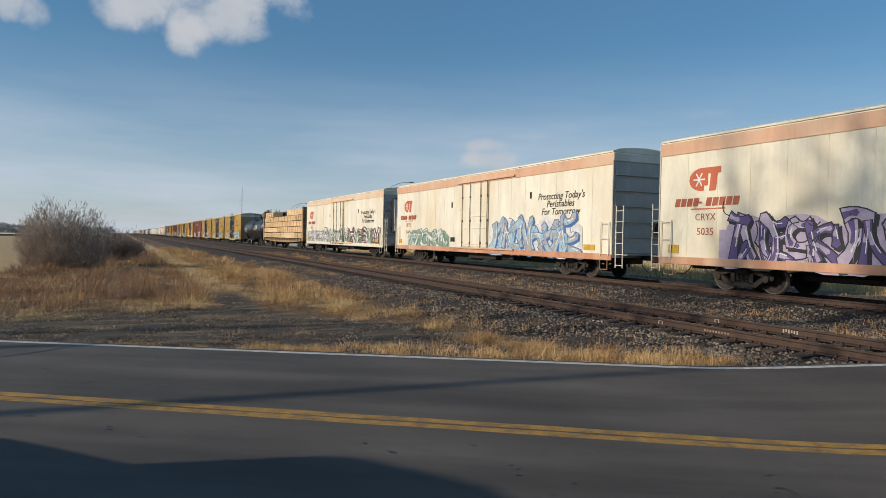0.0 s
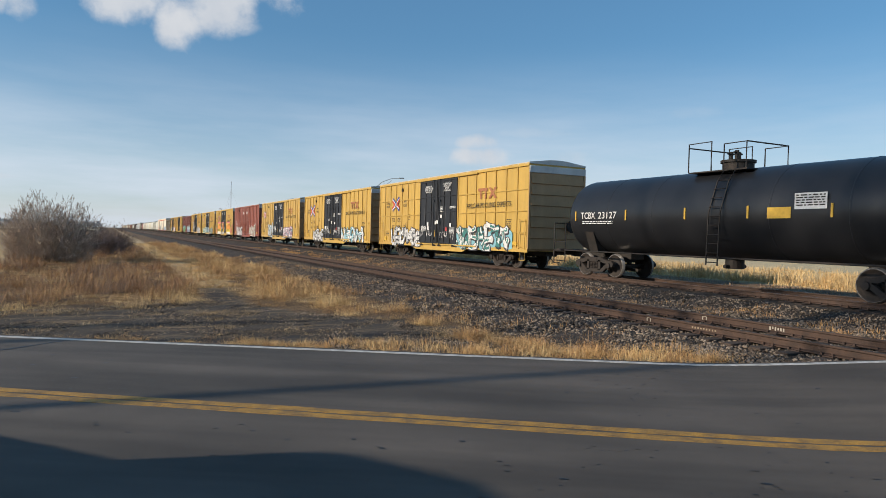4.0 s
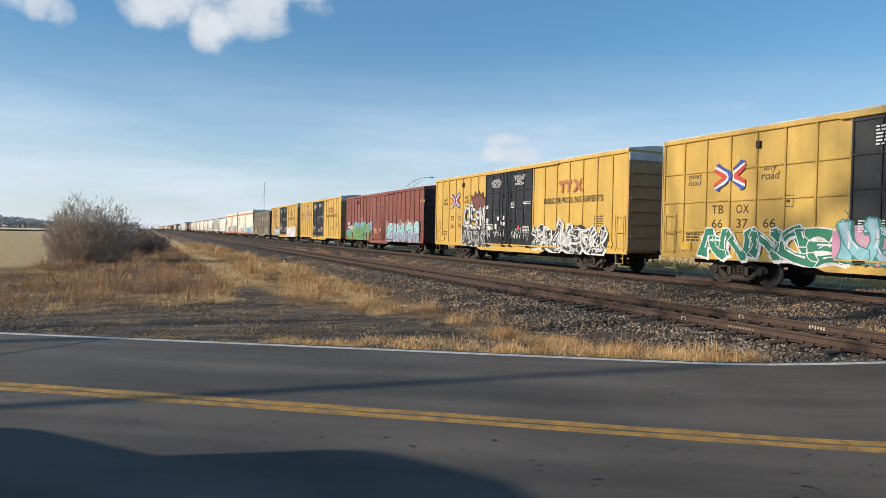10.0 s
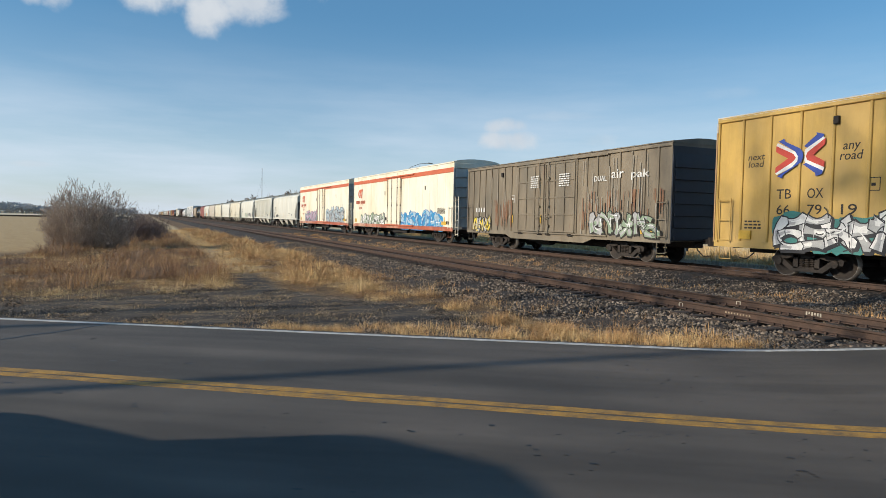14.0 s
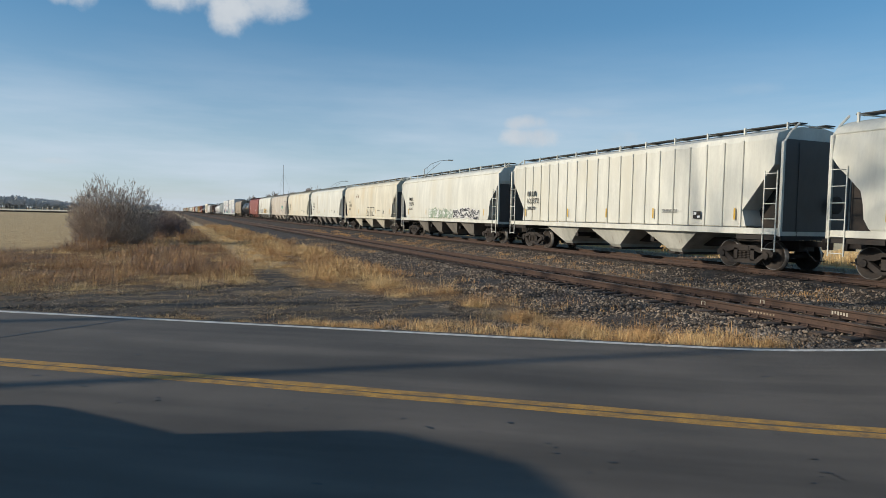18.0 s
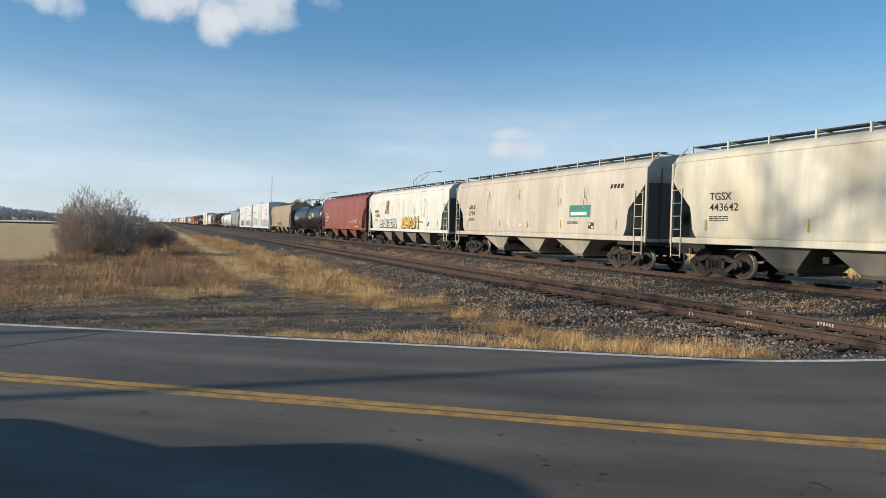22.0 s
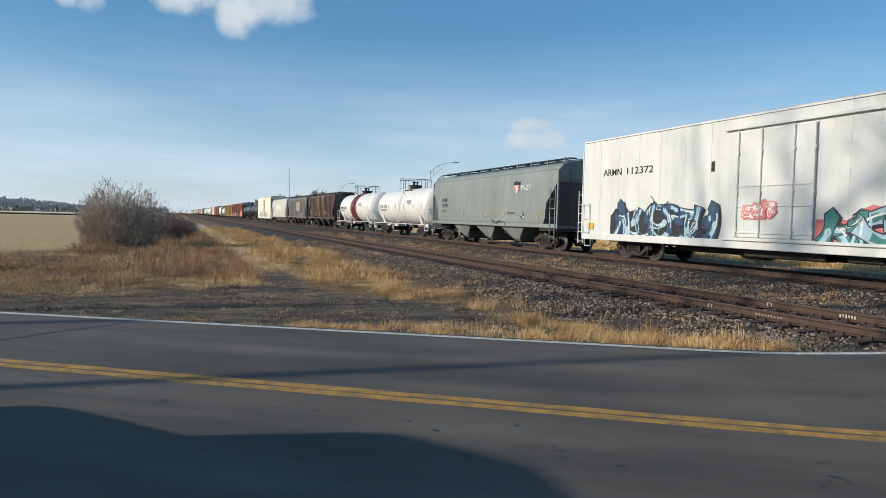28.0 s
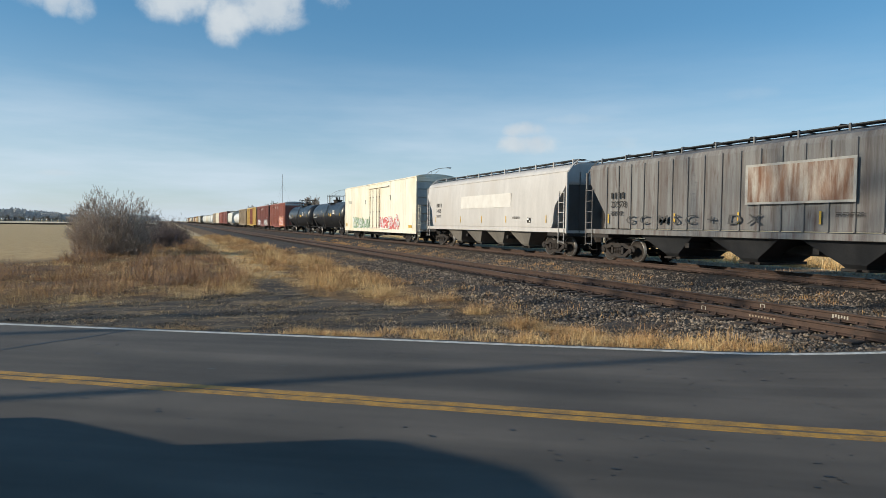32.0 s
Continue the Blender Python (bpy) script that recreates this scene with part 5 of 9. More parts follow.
def bars(car, half, x, rows, mat, name="stencil", label=""):
    """Small illegible stencilling as rows of bars: (s0, s1, z, height)."""
    s = Shape()
    for s0, s1, z, h in rows:
        plate(s, half, x, s0, s1, z, z + h, 0.003)
    ob = part(name, s, mat, car, label)
    ob["kind"] = "stuff"
    return ob


def graffiti(car, half, x, s0, s1, z0, z1, fills, edge, seed, letters=5, back=None, spiky=0.4, label="spray-painted graffiti lettering"):
    """Wild sprayed letters on the near side: a cloud behind, a cast shade, outlines, swelling bent strokes, shines, scrawls and drips."""
    rng = random.Random(seed)
    s = Shape()
    mats = [edge, *fills, INK_W] + ([back] if back else [])
    shine = 1 + len(fills)
    letters = letters + 1
    w, h = (s1 - s0) / letters, z1 - z0

    def ring(points, m, d):
        s.add([(x - d, half - a, max(z0 - .08, b)) for a, b in points], [tuple(range(len(points)))], m)

    def ribbon(pts, t, m, d, grow=0.0, shift=(0.0, 0.0)):
        """A band along pts that swells towards its ends and closes in a point."""
        k = len(pts)
        left, right = [], []
        for i, (a, z) in enumerate(pts):
            p, q = pts[max(0, i - 1)], pts[min(k - 1, i + 1)]
            dx, dz = q[0] - p[0], q[1] - p[1]
            ln = math.hypot(dx, dz) or 1
            u = 2 * i / (k - 1) - 1
            half_w = t * (.36 + .2 * u * u) + grow
            ex = (grow if i == k - 1 else -grow if i == 0 else 0)
            a, z = a + dx / ln * ex + shift[0], z + dz / ln * ex + shift[1]
            left.append((a - dz / ln * half_w, z + dx / ln * half_w))
            right.append((a + dz / ln * half_w, z - dx / ln * half_w))
        for i in range(k - 1):
            ring([left[i], right[i], right[i + 1], left[i + 1]], m, d)
        (p, q), (r, g) = (left[-1], right[-1]), (pts[-1], pts[-2])
        ln = math.hypot(r[0] - g[0], r[1] - g[1]) or 1
        ring([p, q, ((p[0] + q[0]) / 2 + (r[0] - g[0]) / ln * spiky * t, (p[1] + q[1]) / 2 + (r[1] - g[1]) / ln * spiky * t)], m, d)

    def bent(p, q, bow, n=5):
        dx, dz = q[0] - p[0], q[1] - p[1]
        return [(p[0] + dx * u - dz * bow * 4 * u * (1 - u), p[1] + dz * u + dx * bow * 4 * u * (1 - u)) for u in [i / (n - 1) for i in range(n)]]

    if back:
        for i in range(letters * 2 + 1):
            c, z, r = s0 + (s1 - s0) * i / (letters * 2), z0 + h * rng.uniform(.3, .6), h * rng.uniform(.3, .5)
            k = 12
            ring([(min(s1 + .3, max(s0 - .3, c + r * 1.2 * math.cos(6.283 * j / k) * rng.uniform(.8, 1.1))), min(z1 + .12, z + r * math.sin(6.283 * j / k) * rng.uniform(.8, 1.1))) for j in range(k)], len(mats) - 1, .0015 + .00008 * i)
    forms = [[((0, 0), (0, 2)), ((0, 2), (2, 2)), ((0, 0), (2, 0)), ((0, 1), (2, 1))],
             [((0, 0), (0, 2)), ((0, 2), (2, 0)), ((2, 0), (2, 2))],
             [((0, 0), (1, 2)), ((1, 2), (2, 0)), ((0, 1), (2, 1))],
             [((2, 2), (0, 2)), ((0, 2), (0, 1)), ((0, 1), (2, 1)), ((2, 1), (2, 0)), ((2, 0), (0, 0))],
             [((0, 2), (0, 0)), ((0, 0), (2, 0)), ((2, 0), (2, 2)), ((2, 2), (1, 1))],
             [((0, 0), (0, 2)), ((0, 1), (2, 2)), ((0, 1), (2, 0)), ((2, 2), (2, 1))],
             [((0, 2), (2, 2)), ((1, 2), (1, 0)), ((1, 0), (2, 1))]]
    lines = []
    for i in range(letters):
        c = s0 + w * (i + .5)
        lean, drop = rng.uniform(-.22, .22) * w, rng.uniform(-.08, .08) * h
        size = rng.uniform(.85, 1.1)
        gx = [c - w * .46, c + rng.uniform(-.15, .15) * w, c + w * .46]
        gz = [z0 + h * .14, z0 + h * rng.uniform(.4, .62), z0 + h * .14 + h * .74 * size + drop]
        t = min(.42 * w, .34 * h) * rng.uniform(.85, 1.15)
        for p, q in rng.choice(forms):
            def spot(g):
                return (gx[g[0]] + lean * (g[1] - 1) + rng.uniform(-.1, .1) * w, gz[g[1]] + rng.uniform(-.07, .07) * h)
            lines.append((bent(spot(p), spot(q), rng.uniform(-.22, .22)), t * rng.uniform(.75, 1.15), i))
    d = .004
    for pts, t, i in lines:
        ribbon(pts, t, 0, d, .045, (.05 * h, -.045 * h))
        d += .00004
    for pts, t, i in lines:
        ribbon(pts, t, 0, d, .04)
        d += .00004
    order = lines[:]
    rng.shuffle(order)
    for pts, t, i in order:
        d += .00004
        ribbon(pts, t * 1.06, 0, d, .022)
        d += .00004
        ribbon(pts, t, 1 + i % len(fills), d)
        if len(fills) > 1:
            d += .00004
            ribbon(pts[2:] if rng.random() < .5 else pts[:3], t * .5, 1 + (i + 1) % len(fills), d)
    for pts, t, i in lines:
        d += .00004
        if rng.random() < .6:
            ribbon([(a + t * .2, z + t * .16) for a, z in pts[1:4]], t * .14, shine, d)
        if rng.random() < .55:
            a, z = rng.choice(pts)
            ribbon(bent((a, z), (a + rng.uniform(-.5, .5) * w, z + rng.uniform(-.35, .35) * h), rng.uniform(-.4, .4)), .035, 0, d)
        if rng.random() < .25:
            a, z = pts[2]
            ring([(a - .012, z), (a + .012, z), (a + .006, max(z0 - .05, z - rng.uniform(.2, .6) * h))], 1 + i % len(fills), d)
    ob = part("graffiti", s, mats, car, label)
    ob["kind"] = "stuff"
    return ob


def spray(name, color):
    return material("spray_" + name, color, 0.6, color2=tuple(c * .68 + .02 for c in color), scale=3.5, fine=.12)


S_BLACK, S_WHITE, S_SILVER = spray("black", (.02, .02, .025)), spray("white", (.75, .74, .72)), spray("silver", (.42, .42, .42))
S_BLUE, S_CYAN, S_TEAL = spray("blue", (.05, .17, .42)), spray("cyan", (.25, .52, .6)), spray("teal", (.05, .22, .2))
S_GREEN, S_LIME, S_PINK = spray("green", (.1, .27, .09)), spray("lime", (.33, .45, .12)), spray("pink", (.62, .3, .42))
S_MAUVE = spray("mauve", (.5, .27, .37))
S_PURPLE, S_LILAC, S_MAROON = spray("purple", (.12, .08, .24)), spray("lilac", (.5, .42, .55)), spray("maroon", (.2, .06, .05))
S_ORANGE, S_YELLOW, S_RED = spray("orange", (.75, .28, .03)), spray("yellow", (.8, .6, .03)), spray("red", (.6, .06, .05))
RUBBED = material("rubbed_black", (.06, .062, .068), .8, fine=.3)
S_SAGE, S_SKY, S_ROSE = spray("sage", (.28, .36, .25)), spray("sky", (.4, .55, .65)), spray("rose", (.68, .2, .2))


REFLECTOR = Shape().box((-.004, -.035, -.19), (.004, .035, .19)).mesh("reflector", MARK_Y)


def reflectors(car, half, x, places, z=1.6):
    for v in places:
        part("reflector", REFLECTOR, None, car, at=(x, half - v, z))


def emblem(car, half, x, polys, name="emblem", label=""):
    """Flat painted shapes: (material, corners as (s, z) pairs)."""
    sh = Shape()
    mats = []
    for k, (mat, ring) in enumerate(polys):
        if mat not in mats:
            mats.append(mat)
        sh.add([(x - .0015 * k / len(polys) - .001, half - a, b) for a, b in ring], [tuple(range(len(ring)))], mats.index(mat))
    ob = part(name, sh, mats, car, label)
    if name == "graffiti":
        ob["kind"] = "stuff"
    return ob


def new_car(name, label, category, place):
    return thing(name, label, category, "cars of the freight train", at=(X_MAIN, place, RAIL_MAIN))


RIBS = {}


def end_ribs(car, half, w, z0, z1, mat, n=7, cap=None):
    """Horizontal corrugations across both ends."""
    for sgn in (1, -1):
        part("end_sheet", Shape().box((-w + .03, sgn * half, .88), (w - .03, sgn * (half + .008), z1 + .3)), mat, car)
        key = (mat.name, sgn)
        if key not in RIBS:
            RIBS[key] = Shape().prism([(0, -.262), (sgn * .075, -.24), (sgn * .06, -.1), (sgn * .012, .262)], 0, -w + .12, w - .12).mesh("end_rib", mat)
        for i in range(n):
            part("end_rib", RIBS[key], None, car, at=(0, sgn * half, z0 + (z1 - z0) * (i + .5) / n))
        for x in (-w, w - .1):
            part("corner_post", Shape().box((x, sgn * half, z0), (x + .1, sgn * (half + .05), z1)), mat, car)
        if cap:
            part("end_cap", Shape().box((-w, sgn * half, z1), (w, sgn * (half + .06), z1 + .32), 0, .02), cap, car)
    # brake wheel on the leading end
    s = Shape()
    s.lathe([(.26, -half - .2), (.29, -half - .19), (.29, -half - .16), (.26, -half - .15)], 1, 18, 0, (.75, 0, 2.05))
    for k in range(3):
        a = k * math.pi / 3
        s.tube([(.75 - .27 * math.cos(a), -half - .17, 2.05 - .27 * math.sin(a)), (.75 + .27 * math.cos(a), -half - .17, 2.05 + .27 * math.sin(a))], .014, 4)
    part("brake_wheel", s, STEEL_BLACK, car)


def steps(car, half, x, mat):
    """Sill steps at the corners of the near side."""
    for sgn in (1, -1):
        y = sgn * (half - .45)
        part("sill_step", Shape().tube([(x, y - .22, .82), (x, y - .22, .42), (x, y + .22, .42), (x, y + .22, .82)], .02, 5), mat, car)


def underframe(car, half, wide=True, belly=True):
    s = Shape()
    s.box((-.33, -half + .3, .62), (.33, half - .3, .95), 0, .03)
    if belly:
        s.box((-.3, -half + 4.6, .44), (.3, half - 4.6, .62), 0, .03)
    for y in (-.3, .3):
        s.box((-1.3, half * y - .1, .72), (1.3, half * y + .1, .9))
    part("centre_sill", s, STEEL_BLACK, car)
    if belly:
        s = Shape()
        s.lathe([(.02, -1.1), (.24, -1.05), (.26, -.9), (.26, .0), (.24, .12), (.02, .16)], 1, 14, 0, (-.75, 1.6, .62))
        part("air_reservoir", s, STEEL_BLACK, car)
        s = Shape()
        s.lathe([(.02, -.2), (.15, -.18), (.15, .3), (.02, .32)], 1, 12, 0, (-.7, -.7, .66))
        s.tube([(-.7, -.4, .66), (-.6, -3.2, .6), (-.5, -half + 2.6, .6)], .03, 5)
        part("brake_cylinder", s, STEEL_BLACK, car)


W_SIDE = 1.6
POSTS = {}


def post_paint(body):
    """The same paint, dirtier, on the posts and ribs that stand proud of the panels."""
    if body.name not in POSTS:
        base = body.node_tree.nodes["Mix"].inputs["A"].default_value
        POSTS[body.name] = paint(body.name + "_post", tuple(c * .93 for c in base[:3]), .16, .72)
    return POSTS[body.name]



def boxcar(place, length, body, waffle=True, doors="double", label="", marks="yellow", top=4.9, door_mat=None, extras=None, roof=None, panels=7):
    """A high-cube boxcar: sheet sides with posts, sliding doors in the middle, ribbed ends, ladders and trucks."""
    half = length / 2
    w = W_SIDE
    car = new_car("boxcar", label, "boxcar", place)
    z0 = 0.86
    part("body", loft([(z0, w - .05, -half, half), (top - .04, w - .05, -half, half), (top, w - .1, -half, half)], cuts=1), [body], car)
    rs = loft([(top - .01, w + .01, -half - .02, half + .02), (top + .06, w + .01, -half - .02, half + .02), (top + .2, .5, -half - .02, half + .02), (top + .22, .1, -half - .02, half + .02)], cuts=int(length / 1.02))
    part("roof", rs, roof or ROOF, car)
    rib = Shape().prism([(-w - .002, top + .03), (-w - .002, top + .072), (-.5, top + .222), (.5, top + .222), (w + .002, top + .072), (w + .002, top + .03)], 1, -.035, .035).mesh("roof_rib", roof or ROOF)
    for i in range(19):
        part("roof_rib", rib, None, car, at=(0, -half + .5 + (length - 1.0) * i / 18, 0))
    part("top_rail", Shape().box((-w - .02, -half, top - .12), (-w + .06, half, top), 0, .015), body, car)
    part("top_rail", Shape().box((w - .06, -half, top - .12), (w + .02, half, top), 0, .015), body, car)
    dw = 2.46 if doors == "double" else 3.05
    dn = 2 if doors == "double" else 1
    d0 = half - dw * dn / 2                      # door opening, from the trailing end
    # side sills, deeper under the doors
    for x in (-w, w):
        sx = -1 if x < 0 else 1
        part("side_sill", Shape().prism([(half, 1.0), (half, .80), (half - d0 + 1.2, .80), (half - d0 + .6, .62), (-half + d0 - .6, .62), (-half + d0 - 1.2, .80), (-half, .80), (-half, 1.0)], 0, x - .03 * sx - .03, x - .03 * sx + .03), body, car)
    post = {}
    left = [d0 * i / panels for i in range(panels + 1)]
    allp = left + [length - v for v in left]
    for x, sgn in ((-w + .05, -1), (w - .05, 1)):
        for v in allp:
            y = half - v
            y = max(-half + .05, min(half - .05, y))
            key = sgn
            if key not in post:
                post[key] = Shape().box((sgn * -.002, -.04, .98), (sgn * .05, .04, top - .1), 0, .014).mesh("side_post", post_paint(body))
            part("side_post", post[key], None, car, at=(x, y, 0))
    if waffle:
        pw = d0 / panels - .1
        bar = Shape().box((.002, -pw / 2, -.03), (-.044, pw / 2, .03), 0, .011).mesh("panel_rib", post_paint(body))
        for a, b in zip(left[:-1], left[1:]):
            for v in ((a + b) / 2, length - (a + b) / 2):
                for z in (1.72, 2.72, 3.72):
                    part("panel_rib", bar, None, car, at=(-w + .05, half - v, z))
    dm = door_mat or DOOR_BLACK
    for i in range(dn):
        a = d0 + i * dw
        door = part("door", Shape().box((-w - .012, half - a - dw + .03, 1.02), (-w + .06, half - a - .03, top - .16), 0, .012), dm, car, "black sliding door" if dm is DOOR_BLACK else "")
        s = Shape()
        cols = 3 if doors == "double" else 3
        for k in range(cols + 1):
            y = half - a - .08 - (dw - .16) * k / cols
            s.box((-w - .055, y - .03, 1.04), (-w - .01, y + .03, top - .2), 0, .01)
        for k in range(5):
            z = 1.06 + (top - 1.3) * k / 4
            s.box((-w - .045, half - a - dw + .08, z - .035), (-w - .01, half - a - .08, z + .035), 0, .01)
        part("door_ribs", s, dm, door)
        s = Shape()
        y = half - a - (dw - .4 if i == 0 else .4)
        s.tube([(-w - .09, y, .9), (-w - .09, y, top - .15)], .025, 6)
        for z in (1.3, 2.2, 3.5):
            s.box((-w - .11, y - .07, z - .05), (-w - .05, y + .07, z + .05), 0, .01)
        s.tube([(-w - .1, y - .25, 1.75), (-w - .13, y, 1.7), (-w - .1, y + .28, 1.62)], .02, 5)
        part("lock_rod", s, dm, door)
        for e in (.35, dw - .35):
            part("door_roller", Shape().box((-w - .07, half - a - e - .2, .86), (-w + .0, half - a - e + .2, 1.0), 0, .03), STEEL_BLACK, door)
    part("door_track", Shape().box((-w - .07, half - d0 - dn * dw - 2.2, .93), (-w + .0, half - d0 + .3, 1.0), 0, .01), body, car)
    part("door_track", Shape().box((-w - .07, half - d0 - dn * dw - 2.2, top - .16), (-w + .0, half - d0 + .3, top - .08), 0, .01), body, car)
    end_ribs(car, half, w, .95, top - .42, body if body is OXIDE else END_NEAR_BLACK if body is MAROON else END_DARK if body is OLIVE else END_GREY, 7, ROOF if body not in (MAROON, OLIVE) else None)
    ladder(car, -w - .045, half - .42, .95, 2.35, .5, body)
    ladder(car, -w - .045, -half + .42, .95, 2.35, .5, body)
    steps(car, half, -w + .02, body)
    underframe(car, half)
    add_couplers(car, half + .42)
    for y in (half - 3.0, -half + 3.0):
        add_truck(car, y, place)
    reflectors(car, half, -w - .0, (5.2, length - 4.2))
    reflectors(car, half, -w - .06, (half - .25,))
    part("data_plate", Shape().box((-w - .003, -half + .9, 1.1), (-w + .055, -half + 1.55, 1.28)), MARK_Y, car, "small yellow notice plate")
    part("data_plate", Shape().box((-w - .003, half - 1.42, 1.08), (-w + .055, half - .98, 1.34)), MARK_Y, car, "small yellow notice plate")
    part("lever_box", Shape().box((-w - .05, half - 4.15, top - .62), (-w + .05, half - 4.0, top - .4), 0, .015), STEEL_BLACK, car)
    s = Shape()
    for a, b, c, d in ((4.95, 5.3, 2.45, 2.47), (4.95, 5.3, 2.78, 2.8), (4.95, 4.97, 2.47, 2.78), (5.28, 5.3, 2.47, 2.78), (5.07, 5.18, 2.58, 2.66)):
        plate(s, half, -w + .046, a, b, c, d, .003)
    part("stencil_box", s, INK if body in (YELLOW, YELLOW_PALE) else INK_W, car)
    part("roof_seam_cap", Shape().box((-w - .015, -half, top + .0), (-w + .01, half, top + .035), 0, .008), STEEL_BLACK if body is OLIVE else body, car)
    if extras:
        extras(car, half)
    return car


def reefer(place, length, body=None, stripe=None, sill=None, label="", extras=None, top=5.0, door_at=0.5, stripe_w=0.42, stripe_top=0.06, roof=None, gear_end=None):
    """A long insulated boxcar: smooth sides with faint seams, one plug door, a stripe under the eaves and a coloured sill."""
    half = length / 2
    w = W_SIDE
    body = body or CREAM
    car = new_car("refrigerator_car", label, "refrigerator car", place)
    part("body", loft([(.92, w - .03, -half, half), (top - .03, w - .03, -half, half), (top, w - .08, -half, half)], cuts=1), body, car)
    rf = loft([(top - .01, w, -half, half), (top + .05, w - .02, -half, half), (top + .15, w - .35, -half, half), (top + .22, .6, -half, half), (top + .24, .1, -half, half)], cuts=12)
    part("roof", rf, roof or body, car)
    s = Shape()
    seams = int(length / 1.22)
    for i in range(1, seams):
        y = -half + length * i / seams
        s.box((-w + .022, y - .012, .95), (-w + .036, y + .012, top - .02))
    part("side_seams", s, body, car)
    if stripe:
        part("eaves_stripe", Shape().box((-w + .0, -half - .004, top - stripe_w - stripe_top), (-w + .04, half + .004, top - stripe_top)), stripe, car)
    if sill:
        part("side_sill", Shape().box((-w - .01, -half - .005, .78), (-w + .05, half + .005, 1.04), 0, .015), sill, car)
    else:
        part("side_sill", Shape().box((-w - .01, -half - .005, .72), (-w + .05, half + .005, 1.0), 0, .015), body, car)
    dw = 3.05
    c = half - length * door_at
    door = part("plug_door", Shape().box((-w - .02, c - dw / 2, 1.1), (-w + .04, c + dw / 2, top - .5), 0, .015), body, car)
    rod_mat = material("door_rod", (.16, .12, .09), .7, rust=.25) if body is not BRIGHT else body
    for k in (-.5, -.27, .12, .42):
        s = Shape()
        s.tube([(-w - .07, c + dw * k, 1.0), (-w - .07, c + dw * k, top - .45)], .02, 6)
        for z in (1.3, 2.5, 3.8):
            s.box((-w - .09, c + dw * k - .045, z - .05), (-w - .02, c + dw * k + .045, z + .05), 0, .01)
        part("lock_rod", s, rod_mat, door)
    for z in (1.25, 2.1, 2.75):
        part("door_bar", Shape().box((-w - .05, c - dw / 2 + .1, z - .03), (-w - .015, c + dw / 2 - .1, z + .03), 0, .01), body, door)
    for z, a, b in ((top - .36, c - dw / 2 - 2.6, c + dw / 2 + .35), (1.03, c - dw / 2 - 2.6, c + dw / 2 + .35)):
        part("door_track", Shape().box((-w - .09, a, z - .05), (-w + .0, b, z + .04), 0, .01), stripe or sill or body, car)
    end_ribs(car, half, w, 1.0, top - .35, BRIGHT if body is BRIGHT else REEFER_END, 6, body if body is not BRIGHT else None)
    if gear_end:
        # refrigeration unit and platform on the trailing or leading end
        y = gear_end * half
        part("cooling_unit", Shape().box((-.95, y, 1.9), (.95, y + gear_end * .45, 4.4), 0, .05), DARK, car, "black cooling unit on the car end")
        part("unit_cover", Shape().box((-.9, y + gear_end * .45, 2.0), (-.2, y + gear_end * .5, 4.3), 0, .02), S_WHITE, car)
    ladder(car, -w - .04, half - .35, .95, 2.3, .48, body)
    ladder(car, -w - .04, -half + .35, .95, 2.3, .48, body)
    for sgn in (1, -1):
        part("crossover_platform", Shape().box((-1.2, sgn * half, .98), (1.2, sgn * (half + .5), 1.03)), GALV, car)
        s = Shape()
        s.tube([(-1.45, sgn * (half + .5), .5), (-1.45, sgn * (half + .5), 2.9)], .025, 5)
        s.tube([(-1.45, sgn * (half + .1), .5), (-1.45, sgn * (half + .1), 2.9)], .025, 5)
        for i in range(6):
            z = .6 + .42 * i
            s.tube([(-1.45, sgn * (half + .1), z), (-1.45, sgn * (half + .5), z)], .016, 4)
        part("end_ladder", s, body, car)
    steps(car, half, -w + .02, sill or body)
    underframe(car, half)
    s = Shape()
    s.box((-1.15, -1.6, .45), (-.55, 1.4, .8), 0, .04).box((-1.2, -3.4, .5), (-.7, -2.3, .82), 0, .04)
    part("fuel_tank", s, STEEL_BLACK, car)
    add_couplers(car, half + .75)
    for y in (half - 3.1, -half + 3.1):
        add_truck(car, y, place)
    part("data_plate", Shape().box((-w - .002, -half + 1.0, 1.16), (-w + .034, -half + 1.7, 1.38)), MARK_Y, car, "small yellow notice plate")
    part("data_plate", Shape().box((-w - .002, half - .9, 1.16), (-w + .034, half - .45, 1.45)), MARK_Y, car, "small yellow notice plate")
    if extras:
        extras(car, half)
    return car


BRACKETS = {}
CHUTES = {}


def chute_paint(body):
    """The car's own paint under road dust and rust, on the discharge chutes."""
    if body.name not in CHUTES:
        base = body.node_tree.nodes["Mix"].inputs["A"].default_value
        CHUTES[body.name] = paint(body.name + "_chute", tuple(.72 * c + .03 * d for c, d in zip(base[:3], (1.0, .85, .65))), .26, .55, .85)
    return CHUTES[body.name]




